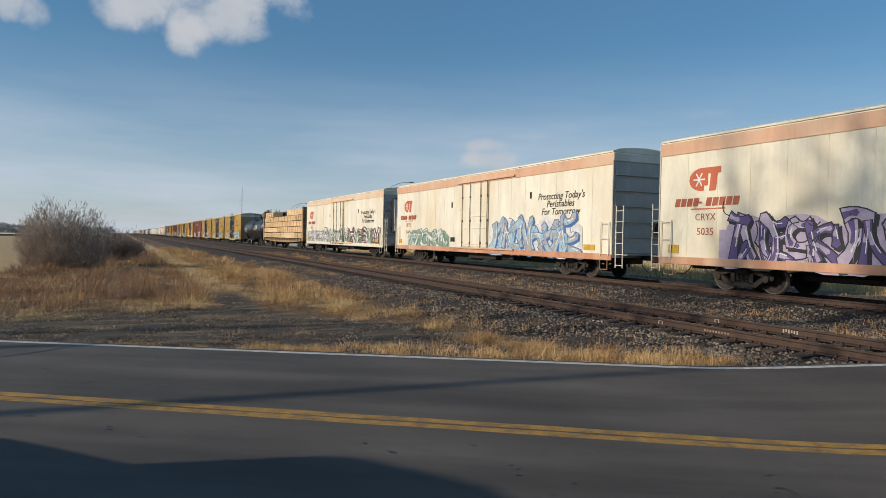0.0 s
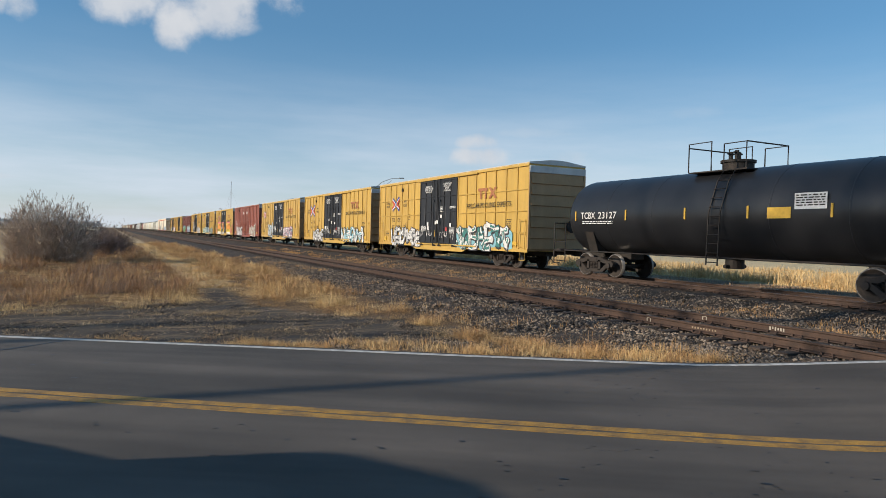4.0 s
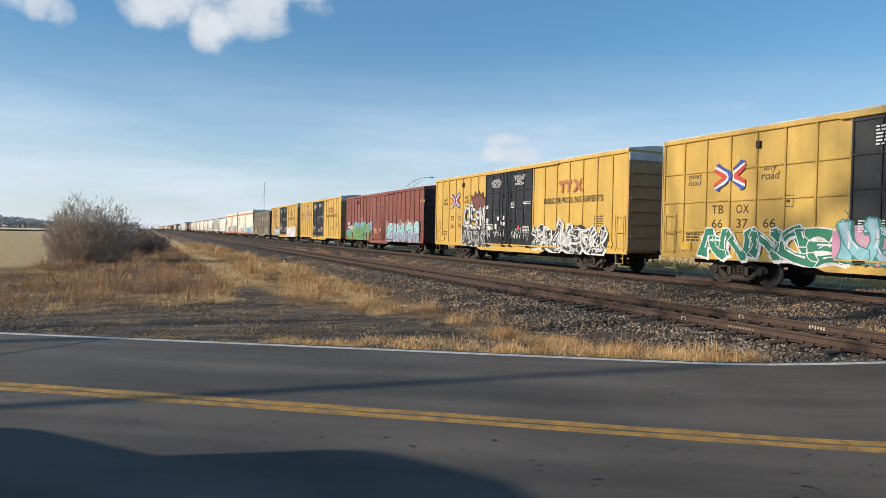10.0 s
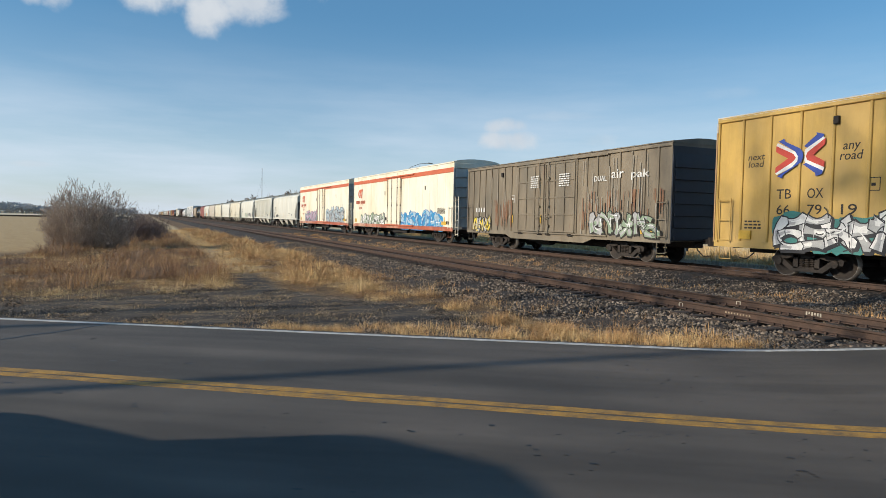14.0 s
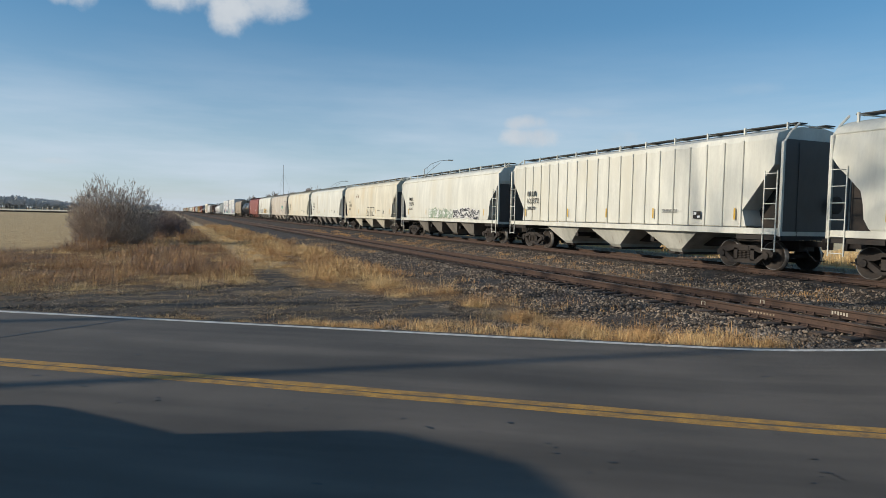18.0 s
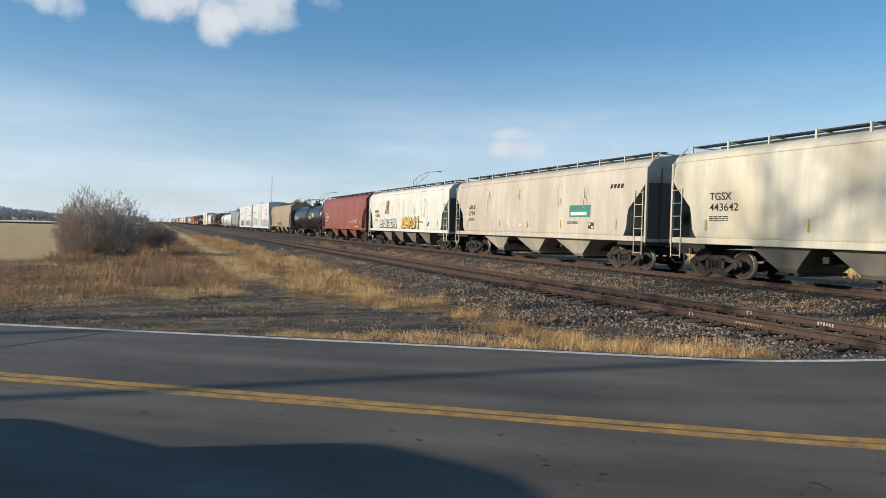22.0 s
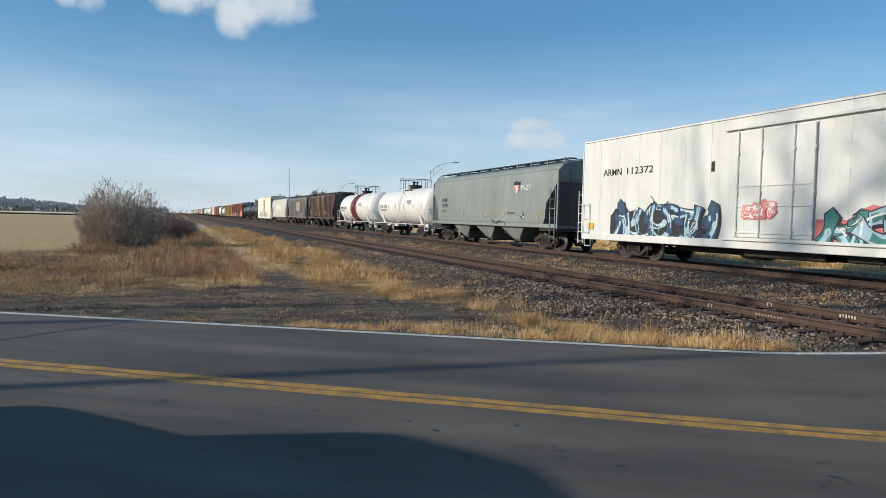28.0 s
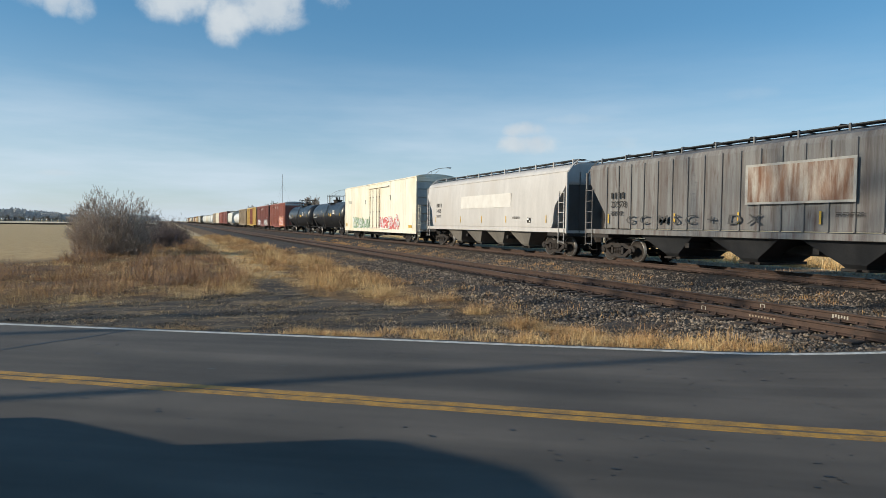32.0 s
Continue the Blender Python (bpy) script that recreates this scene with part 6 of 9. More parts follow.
def hopper(place, length, body, ribbed=False, label="", extras=None, bays=3, top=4.38, chute=None, ribs_n=18, hatch=False, notch=True):
    """A covered hopper: bulging or posted sides, slope sheets and cages at the ends, discharge chutes and a roof walk."""
    half = length / 2
    w = W_SIDE
    car = new_car("covered_hopper_car", label, "hopper car", place)
    e = half - .05
    inn = half - 1.25
    if ribbed:
        lv = [(1.38, w - .07, -half + 1.35, half - 1.35), (1.42, w - .06, -half + 1.35, half - 1.35), (1.9, w - .06, -half + 1.5, half - 1.5), (3.3, w - .06, -half + .35, half - .35), (top - .3, w - .06, -half + .3, half - .3),
              (top - .12, w - .12, -half + .3, half - .3), (top + .06, w - .75, -half + .3, half - .3), (top + .12, .5, -half + .3, half - .3)]
    else:
        lv = [(1.30, w - .03, -inn + .1, inn - .1), (1.42, w - .012, -inn, inn), (1.65, w - .005, -inn - .13, inn + .13), (2.05, w, -inn - .17, inn + .17), (2.4, w, -inn - .25, inn + .25), (2.75, w - .008, -half + .66, half - .66), (3.1, w - .022, -half + .3, half - .3), (3.42, w - .045, -e, e), (3.62, w - .07, -e, e),
              (top - .36, w - .13, -e, e), (top - .2, w - .22, -e, e), (top - .1, w - .42, -e, e), (top, w - .7, -e, e), (top + .08, .5, -e, e)]
    part("body", loft(lv, cuts=10), body, car, smooth=not ribbed)
    if not ribbed:
        part("eaves_bead", Shape().tube([(-w + .125, -e, top - .36), (-w + .125, e, top - .36)], .028, 5), body, car)
    # side sill
    for x in (-w + .035, w - .035):
        part("side_sill", Shape().box((x - .03, -half + .1, 1.14), (x + .03, half - .1, 1.34), 0, .012), body, car)
    if ribbed:
        rib = Shape().box((-.055, -.035, 1.36), (.0, .035, top - .25), 0, .012).mesh("side_post", body)
        for i in range(ribs_n + 1):
            y = -half + 1.55 + (length - 3.1) * i / ribs_n
            part("side_post", rib, None, car, at=(-w + .06, y, 0))
    # discharge chutes
    span = length - 6.4
    for i in range(bays):
        yc = -span / 2 + span * (i + .5) / bays
        bw = span / bays * .5
        s = loft([(.36, 1.0, yc - .3, yc + .3), (.48, 1.12, yc - .38, yc + .38), (1.32, w - .1, yc - bw * .95, yc + bw * .95)], cuts=1)
        part("discharge_chute", s, chute or (DUSTY_SHADE if bays == 4 else chute_paint(body)), car)
        part("chute_gate", Shape().box((-1.08, yc - .42, .27), (1.08, yc + .42, .36), 0, .02).tube([(-1.3, yc - .2, .33), (1.3, yc - .2, .33)], .035, 6), STEEL_BLACK, car)
    # roof walk and hatches
    s = Shape()
    for x in (-.62, .62):
        s.box((x - .22, -half + .2, top + .2), (x + .22, half - .2, top + .235))
    part("roof_walk", s, WALK, car)
    nn = 11
    key = (body.name, ribbed, round(top, 2))
    if key not in BRACKETS:
        BRACKETS[key] = Shape().box((-1.02, -.03, top - .25), (-.96, .03, top + .24)).box((-1.02, -.03, top + .17), (1.02, .03, top + .2)).mesh("walk_bracket", body)
    for i in range(nn):
        part("walk_bracket", BRACKETS[key], None, car, at=(0, -half + .4 + (length - .8) * i / (nn - 1), 0))
    s = Shape()
    s.box((-.3, -half + 1.0, top + .08), (.3, half - 1.0, top + .2), 0, .04)
    part("trough_hatch", s, body, car)
    if hatch:
        s = Shape()
        for i in range(10):
            y = -half + 1.2 + (length - 2.4) * i / 9
            s.tube([(-.35, y, top + .2), (-.15, y + .1, top + .36), (.3, y + .1, top + .36)], .04, 5)
        part("hatch_bars", s, STEEL_BLACK, car)
    # end cages, platforms and ladders
    for sgn in (1, -1):
        s = Shape()
        for x in (-w + .08, w - .08):
            s.box((x - .05, sgn * (half - .06) - .05, 1.1), (x + .05, sgn * (half - .06) + .05, top - .4), 0, .012)
            s.tube([(x, sgn * (half - .06), top - .45), (x * .82, sgn * (half - .06), top - .1), (x * .6, sgn * (half - .06), top + .18)], .035, 5)
        s.box((-w + .05, sgn * (half - .1) - .05, 1.0), (w - .05, sgn * (half - .1) + .05, 1.25))
        part("end_post", s, body, car)
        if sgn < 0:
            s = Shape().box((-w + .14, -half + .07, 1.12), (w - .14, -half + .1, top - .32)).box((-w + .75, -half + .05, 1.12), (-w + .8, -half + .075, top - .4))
            # the sheet's dark colour includes the shade on this end
            part("end_sheet", s, END_SHADE_DIRT, car)
        part("end_floor", Shape().box((-w + .05, sgn * (half - 1.7), .98), (w - .05, sgn * half, 1.12)), STEEL_BLACK, car)
        # black plate added off centre behind the notch, so the opening shows dark
        part("shear_plate", Shape().box((-.8, sgn * (half - 2.0), 1.1), (-.74, sgn * (half - .15), 3.2)), STEEL_BLACK, car)
        ladder(car, -w - .02, sgn * (half - .38), .62, 3.1, .46, body)
        part("slope_brace", Shape().tube([(-.6, sgn * (half - .2), 1.1), (-.6, sgn * (half - 1.2), 2.4)], .05, 6).tube([(.6, sgn * (half - .2), 1.1), (.6, sgn * (half - 1.2), 2.4)], .05, 6), body, car)
    s = Shape()
    s.lathe([(.02, -.5), (.2, -.46), (.22, -.3), (.22, .3), (.2, .4), (.02, .44)], 0, 12, 0, (-.5, half - .9, 1.4))
    part("air_reservoir", s, STEEL_BLACK, car)
    part("brake_wheel", Shape().lathe([(.24, -half - .1), (.28, -half - .09), (.28, -half - .06), (.24, -half - .05)], 1, 16, 0, (.7, 0, 2.1)), STEEL_BLACK, car)
    underframe(car, half, belly=False)
    add_couplers(car, half + .35)
    for y in (half - 1.75, -half + 1.75):
        add_truck(car, y, place)
    reflectors(car, half, -w - .012, (1.75, length * .33, length * .5, length * .67, length - 1.75), 1.78)
    if extras:
        extras(car, half)
    return car


def tank_car(place, length, body, r=1.5, zc=2.42, label="", extras=None, chassis=None, rail_mat=None, band=None):
    """A tank car: welded shell with dished heads, saddles, top fittings inside a railed platform, ladders and handrails."""
    half = length / 2
    car = new_car("tank_car", label, "tank car", place)
    chassis, rail_mat = chassis or STEEL_BLACK, rail_mat or STEEL_BLACK
    tl = half - .55
    prof = []
    for i in range(9):
        a = math.pi / 2 * i / 8
        prof.append((max(.02, r * math.sin(a)), -tl + .75 * (1 - math.cos(a))))
    for f in (-.5, -.25, 0, .25, .5):
        prof.append((r, f * 1.7 * (tl - .75)))
    prof += [(p, -q) for p, q in prof[:9][::-1]]
    part("shell", Shape().lathe(prof, 1, 36, 0, (0, 0, zc)), body, car, smooth=True)
    s = Shape()
    for f in (-.62, -.31, .31, .62):
        s.lathe([(r, f * tl - .03), (r + .008, f * tl - .02), (r + .008, f * tl + .02), (r, f * tl + .03)], 1, 36, 0, (0, 0, zc))
    part("weld_seam", s, body, car)
    if band:
        part("band", Shape().lathe([(r, -1.1), (r + .02, -1.1), (r + .02, 1.1), (r, 1.1)], 1, 36, 0, (0, 0, zc)), band, car, "dark red band round the tank")
    # top platform and fittings
    t = zc + r
    part("manway", Shape().lathe([(.5, t - .1), (.5, t + .2), (.56, t + .22), (.56, t + .3), (.2, t + .34), (.02, t + .34)], 2, 18), chassis, car)
    s = Shape()
    for x, y in ((.2, .15), (-.2, -.1), (0, .3)):
        s.tube([(x, y, t + .3), (x, y, t + .62)], .07, 8)
        s.tube([(x - .15, y, t + .55), (x + .15, y, t + .55)], .035, 6)
    part("valves", s, STEEL_BLACK, car)
    part("platform", Shape().box((-1.0, -1.15, t - .12), (-.45, 1.15, t - .08)).box((.45, -1.15, t - .12), (1.0, 1.15, t - .08)), rail_mat, car)
    s = Shape()
    for x in (-.98, .98):
        s.tube([(x, -1.1, t - .1), (x, -1.1, t + .75), (x, -.25, t + .75), (x, -.25, t - .1)], .024, 5)
        s.tube([(x, .25, t - .1), (x, .25, t + .88), (x, 1.2, t + .88), (x, 1.2, t - .1)], .024, 5)
    for y in (-1.1, 1.2):
        s.tube([(-.98, y, t + .75), (.98, y, t + .75)], .024, 5)
    part("platform_railing", s, STEEL_BLACK, car)
    s = Shape()
    for e in (-.22, .22):
        s.tube([(-r - .18, e - .5, .75), (-r - .13, e - .5, zc), (-r * .78 - .1, e - .5, zc + r * .68), (-.95, e - .5, t - .06)], .024, 5)
    for i in range(11):
        z = .85 + (t - 1.0) * i / 10
        x = -r - .15 if z < zc else -math.sqrt(max(.0, r * r - (z - zc) ** 2)) - .13
        s.tube([(x, -.72, z), (x, -.28, z)], .016, 4)
    part("side_ladder", s, band or rail_mat, car)
    # saddles, end sills, handrails
    for sgn in (1, -1):
        y = sgn * (half - 2.3)
        s = Shape()
        pts = [(-r * .93, zc - r * .42)] + [(-r * math.cos(a) * 1.0, zc - r * math.sin(a)) for a in (.55, .9, 1.25, 1.57, 1.9, 2.25, 2.6)] + [(r * .93, zc - r * .42), (1.1, .95), (-1.1, .95)]
        s.prism(pts, 1, y - .25, y + .25)
        part("saddle", s, body if rail_mat is not STEEL_BLACK else chassis, car)
        s = Shape()
        s.box((-.35, sgn * (half - 3.6), .72), (.35, sgn * half, .98), 0, .02)
        s.box((-1.5, sgn * (half - .55), .95), (1.5, sgn * half, 1.03), 0, .02)
        s.box((-1.5, sgn * (half - .06) - .05, .78), (1.5, sgn * (half - .06) + .05, 1.03), 0, .02)
        part("end_sill", s, rail_mat if rail_mat is not STEEL_BLACK else chassis, car)
        s = Shape()
        s.tube([(-1.47, sgn * (half - .08), .5), (-1.47, sgn * (half - .08), 2.15), (-1.47, sgn * (half - .85), 2.15), (-1.47, sgn * (half - .85), .5)], .026, 5)
        s.tube([(1.47, sgn * (half - .08), .9), (1.47, sgn * (half - .08), 2.15), (1.47, sgn * (half - .85), 2.15), (1.47, sgn * (half - .85), .9)], .026, 5)
        s.tube([(-1.47, sgn * (half - .08), 2.15), (1.47, sgn * (half - .08), 2.15)], .026, 5)
        for z in (.55, .95, 1.35):
            s.tube([(-1.47, sgn * (half - .08), z), (-1.47, sgn * (half - .85), z)], .02, 4)
        part("handrail", s, rail_mat, car)
    part("side_rail", Shape().tube([(-1.5, -half + .85, 1.0), (-1.5, half - .85, 1.0)], .03, 5), rail_mat, car)
    part("outlet_valve", Shape().lathe([(.3, .62), (.3, 1.0), (.38, 1.05), (.38, 1.15)], 2, 14).tube([(-.5, 0, .7), (.5, 0, .7)], .06, 8), chassis, car)
    add_couplers(car, half + .32)
    for y in (half - 2.3, -half + 2.3):
        add_truck(car, y, place)
    reflectors(car, half, -r - .012, (1.55, 4.5, length * .45, length * .6, length * .76, length - 1.6), zc)
    if extras:
        extras(car, half)
    return car


def lumber_car(place, length):
    """A centre-beam flat car stacked with strapped bundles of sawn lumber."""
    half = length / 2
    car = new_car("centre_beam_flat_car", "yellow centre-beam flat car stacked with sawn lumber", "flat car", place)
    part("deck", Shape().prism([(-half, .98), (-half, 1.2), (half, 1.2), (half, .98), (4.5, .78), (-4.5, .78)], 0, -1.45, 1.45), DECK, car)
    for sgn in (1, -1):
        bulk = part("bulkhead", Shape().box((-1.5, sgn * (half - .45), 1.2), (1.5, sgn * half, 4.62), 0, .03), DECK, car)
        s = Shape()
        for i in range(5):
            s.box((-1.5, sgn * half, 1.4 + .72 * i), (1.5, sgn * (half + .05), 1.5 + .72 * i), 0, .01)
        part("bulkhead_ribs", s, END_GREY, bulk)
        part("corner_post", Shape().box((-1.56, sgn * (half - .5), .95), (-1.4, sgn * (half + .02), 4.66), 0, .02), DECK, car)
    s = Shape()
    s.box((-.18, -half + .4, 4.42), (.18, half - .4, 4.6), 0, .02)
    for i in range(25):
        y = -half + 1 + (length - 2) * i / 24
        s.box((-.06, y - .09, 1.2), (.06, y + .09, 4.42))
    part("centre_beam", s, DARK, car)
    # bundles: layers from deck to top, the uppermost only towards the leading end
    rng = random.Random(77)
    usable = length - 1.1
    zs = [1.28, 1.95, 2.6, 3.25, 3.85]
    hs = [.6, .58, .58, .55, .62]
    n = 0
    for k, (z, h) in enumerate(zip(zs, hs)):
        y = -half + .6
        while y < half - .8:
            ln = min(rng.choice((2.45, 3.05, 3.7, 4.9)), half - .6 - y)
            if ln < .8:
                break
            if k < 4 or y < -half + 6.0 or y + ln > half - 1.9:
                for sx in (-1, 1):
                    hh = h + rng.uniform(-.02, .02)
                    b = part("lumber_pack", Shape().box((sx * .22, y + .02, z), (sx * (1.5 + rng.uniform(-.015, .02)), y + ln - .02, z + hh), 0, .012), LUMBER, car)
                    if sx < 0:
                        st = Shape()
                        for f in (.2, .5, .8):
                            st.box((-1.527, y + ln * f - .012, z), (-1.505, y + ln * f + .012, z + hh + .004))
                        for i in range(1, 8):
                            st.box((-1.523, y + .02, z + hh * i / 8 - .003), (-1.5, y + ln - .02, z + hh * i / 8 + .003))
                        part("strap", st, material("bundle_strap", (.38, .27, .15), .8), b)
                n += 1
            y += ln
    s = Shape()
    for i in range(16):
        y = -half + 1 + (length - 2) * i / 15
        s.box((-1.56, y - .08, 1.0), (-1.44, y + .08, 1.22), 0, .015)
    part("winches", s, STEEL_BLACK, car)
    underframe(car, half, belly=False)
    steps(car, half, -1.5, YELLOW)
    add_couplers(car, half + .55)
    for y in (half - 2.9, -half + 2.9):
        add_truck(car, y, place)
    return car


# ---------------------------------------------------------------- markings of the single cars
def codes(car, half, x, s0, z0, n, mat, w=0.17, h=0.26, gap=0.07, name="owner_mark", text=""):
    """A code of n letters: as written where it can be read, else as plain bars of the letters' size."""
    if text:
        lettering(car, half, x, text, s0, s0 + n * (w + gap) - gap, z0, z0 + h, mat, name)
        return
    rows = []
    for i in range(n):
        a = s0 + i * (w + gap)
        rows.append((a + w * .12, a + w * .72, z0, h))
    bars(car, half, x, rows, mat, name)


def stencils(car, half, x, s0, z0, mat, seed, rows=4, width=0.7, h=0.05, name="stencil"):
    rng = random.Random(seed)
    out = []
    for r in range(rows):
        a = s0
        while a < s0 + width:
            b = a + rng.uniform(.06, .2)
            out.append((a, min(b, s0 + width), z0 - r * h * 2.0, h))
            a = b + .04
    bars(car, half, x, out, mat, name)


def pool_emblem(car, half, x, s0, z0, s=1.15, h=0.95, faded=False):
    """A blue and red chevron that points into a second one, whose arms break off round it, with white edges."""
    r_, b_ = (S_ROSE, S_PURPLE) if faded else (RED_L, BLUE_L)

    def ring(*points):
        return [(s0 + s * u, z0 + h * v) for u, v in points]
    polys = [(INK_W, ring((.03, .87), (.41, .62), (.47, .5), (.46, .38), (.35, .25), (.03, .08), (.0, .13), (.36, .37), (.43, .47), (.37, .57), (.0, .8))),
             (INK_W, ring((.62, .66), (.95, .91), (1.0, .87), (.66, .58), (.63, .49), (.66, .4), (1.0, .2), (.98, .11), (.62, .33), (.6, .4), (.61, .5), (.6, .6))),
             (b_, ring((.05, .9), (.17, .96), (.18, .89), (.5, .69), (.565, .6), (.58, .48), (.545, .36), (.17, .08), (.15, .0), (.04, .05), (.35, .25), (.46, .38), (.47, .5), (.41, .62))),
             (r_, ring((.0, .8), (.37, .57), (.43, .47), (.36, .37), (.0, .13), (.0, .27), (.26, .47), (.0, .65))),
             (b_, ring((.59, .73), (.83, .97), (.82, 1.02), (.98, .96), (.95, .9), (.65, .68))),
             (b_, ring((.58, .3), (.64, .33), (.98, .12), (.96, .05), (.84, .0), (.83, .08))),
             (r_, ring((.66, .58), (1.0, .87), (1.0, .73), (.78, .5), (1.0, .34), (1.0, .2), (.66, .4), (.63, .49)))]
    emblem(car, half, x, polys, label="blue and red chevrons edged in white")


def pool_car(number, emb=1.9, seed=1, faded=False, num_at=None, door_text=True, graf=(), size=1.0):
    """Markings of a yellow pool boxcar."""
    def art(car, half):
        x = -W_SIDE - .001
        panel = (half - 2.46) / 7
        post = max(2, round((emb + .6) / panel)) * panel
        flat = -W_SIDE + .046
        pool_emblem(car, half, x, post - .62 * size, 3.5 - .48 * size, 1.24 * size, .96 * size, faded)
        ink = INK
        lettering(car, half, flat, "next\nload", post - 1.5 * panel - .3, post - 1.5 * panel + .3, 3.28, 3.66, ink, shear=.15)
        lettering(car, half, flat, "any\nroad", post + 1.5 * panel - .32, post + 1.5 * panel + .32, 3.3, 3.74, ink, shear=.15)
        ns, nz = num_at or (emb - .1, 2.3)
        first = max(0, int(ns / panel + .35))
        for i in range(2):
            codes(car, half, flat, (first + i + .5) * panel - .24, nz + .0, 2, ink, .2, .28, .09, text=("TB", "OX")[i] if number else "")
        for i in range(3):
            mid = (first + i + .5) * panel
            if number:
                lettering(car, half, flat, number[2 * i:2 * i + 2], mid - .22, mid + .22, nz - .46, nz - .18, ink, "car_number")
            else:
                codes(car, half, flat, mid - .24, nz - .46, 2, ink, .2, .28, .09, "car_number")
        stencils(car, half, flat, 1.15, 1.6, ink, seed, 3, .6)
        stencils(car, half, flat, 16.7, 2.3, ink, seed + 1, 5, .6)
        stencils(car, half, flat, 15.2, 1.9, ink, seed + 7, 3, .6)
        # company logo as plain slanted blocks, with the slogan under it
        a, z = 14.1, 3.42
        polys = [(BROWN_L, [(a, z + .4), (a, z + .55), (a + .95, z + .55), (a + .95, z + .4)]),
                 (BROWN_L, [(a + .2, z), (a + .2, z + .42), (a + .36, z + .42), (a + .36, z)]),
                 (BROWN_L, [(a + .68, z), (a + .68, z + .42), (a + .84, z + .42), (a + .84, z)]),
                 (BROWN_L, [(a + 1.05, z), (a + 1.65, z + .55), (a + 1.88, z + .55), (a + 1.25, z)]),
                 (BROWN_L, [(a + 1.05, z + .55), (a + 1.3, z + .55), (a + 1.88, z), (a + 1.65, z)])]
        emblem(car, half, x, polys, "logo", "faded brown block logo")
        lettering(car, half, x, "RAILCAR POOLING EXPERTS", 12.9, 17.3, 2.96, 3.22, ink, "slogan")
        dx = -W_SIDE - .062
        d0 = half - 2.46
        if door_text:
            lettering(car, half, dx, "IMPORTANT\nCLOSE THIS DOOR\nBEFORE CLOSING\nMAIN DOOR", d0 + .75, d0 + 1.9, 4.0, 4.42, INK_W)
            lettering(car, half, dx, "CLOSE AND LOCK\nBOTH DOORS\nBEFORE\nMOVING CAR", d0 + 3.15, d0 + 4.3, 4.0, 4.5, INK_W)
        else:
            stencils(car, half, dx, d0 + .7, 4.4, INK_W, seed + 3, 6, 1.1, .045)
            stencils(car, half, dx, d0 + 3.1, 4.4, INK_W, seed + 4, 4, 1.1, .045)
        stencils(car, half, dx, d0 + .3, 2.0, INK_W, seed + 5, 5, .7, .035)
        stencils(car, half, dx, d0 + 2.85, 3.1, INK_W, seed + 6, 4, .4, .04)
        stencils(car, half, dx, d0 + 4.1, 3.1, INK_W, seed + 8, 2, .7, .04)
        stencils(car, half, dx, d0 + 4.1, 1.9, INK_W, seed + 9, 5, .6, .035)
        # scrawled tags and rubbed patches low on the doors
        for k, (u, v, z, c) in enumerate(((.15, .75, 1.25, S_SILVER), (1.0, 1.9, 1.3, S_WHITE), (2.95, 4.0, 1.3, S_WHITE), (4.2, 4.75, 1.2, S_SILVER))):
            tag(car, half, dx, d0 + u, d0 + v, z, z + .6, c, seed * 7 + k, .03, 7 + k % 3)
        strokes(car, half, dx + .04, d0 + .5, d0 + 4.6, 2.3, 3.2, 9, RUBBED, seed * 5 + 2, .12, True, "rub_mark", "dull rubbed patches on the door", .1)
        rng = random.Random(seed)
        emblem(car, half, dx, [(INK_W, [(d0 + c - .1, z2), (d0 + c + .1, z2 - .02), (d0 + c + .12, z2 + .18), (d0 + c - .09, z2 + .2)]) for c, z2 in
                               [(rng.uniform(.5, 4.5), rng.uniform(1.3, 2.8)) for _ in range(5)]], "sticker", "white paper stickers on the door")
        emblem(car, half, dx, [(S_RED, [(d0 + 3.6, 1.75), (d0 + 3.78, 1.75), (d0 + 3.78, 1.95), (d0 + 3.6, 1.95)]), (INK_W, [(d0 + 1.2, 1.8), (d0 + 1.4, 1.8), (d0 + 1.4, 2.05), (d0 + 1.2, 2.05)])], "sticker")
        for g in graf:
            graffiti(car, half, x - .001 - (.06 if g[0] < half < g[1] or abs((g[0] + g[1]) / 2 - half) < 2.4 else 0), *g)
    return art


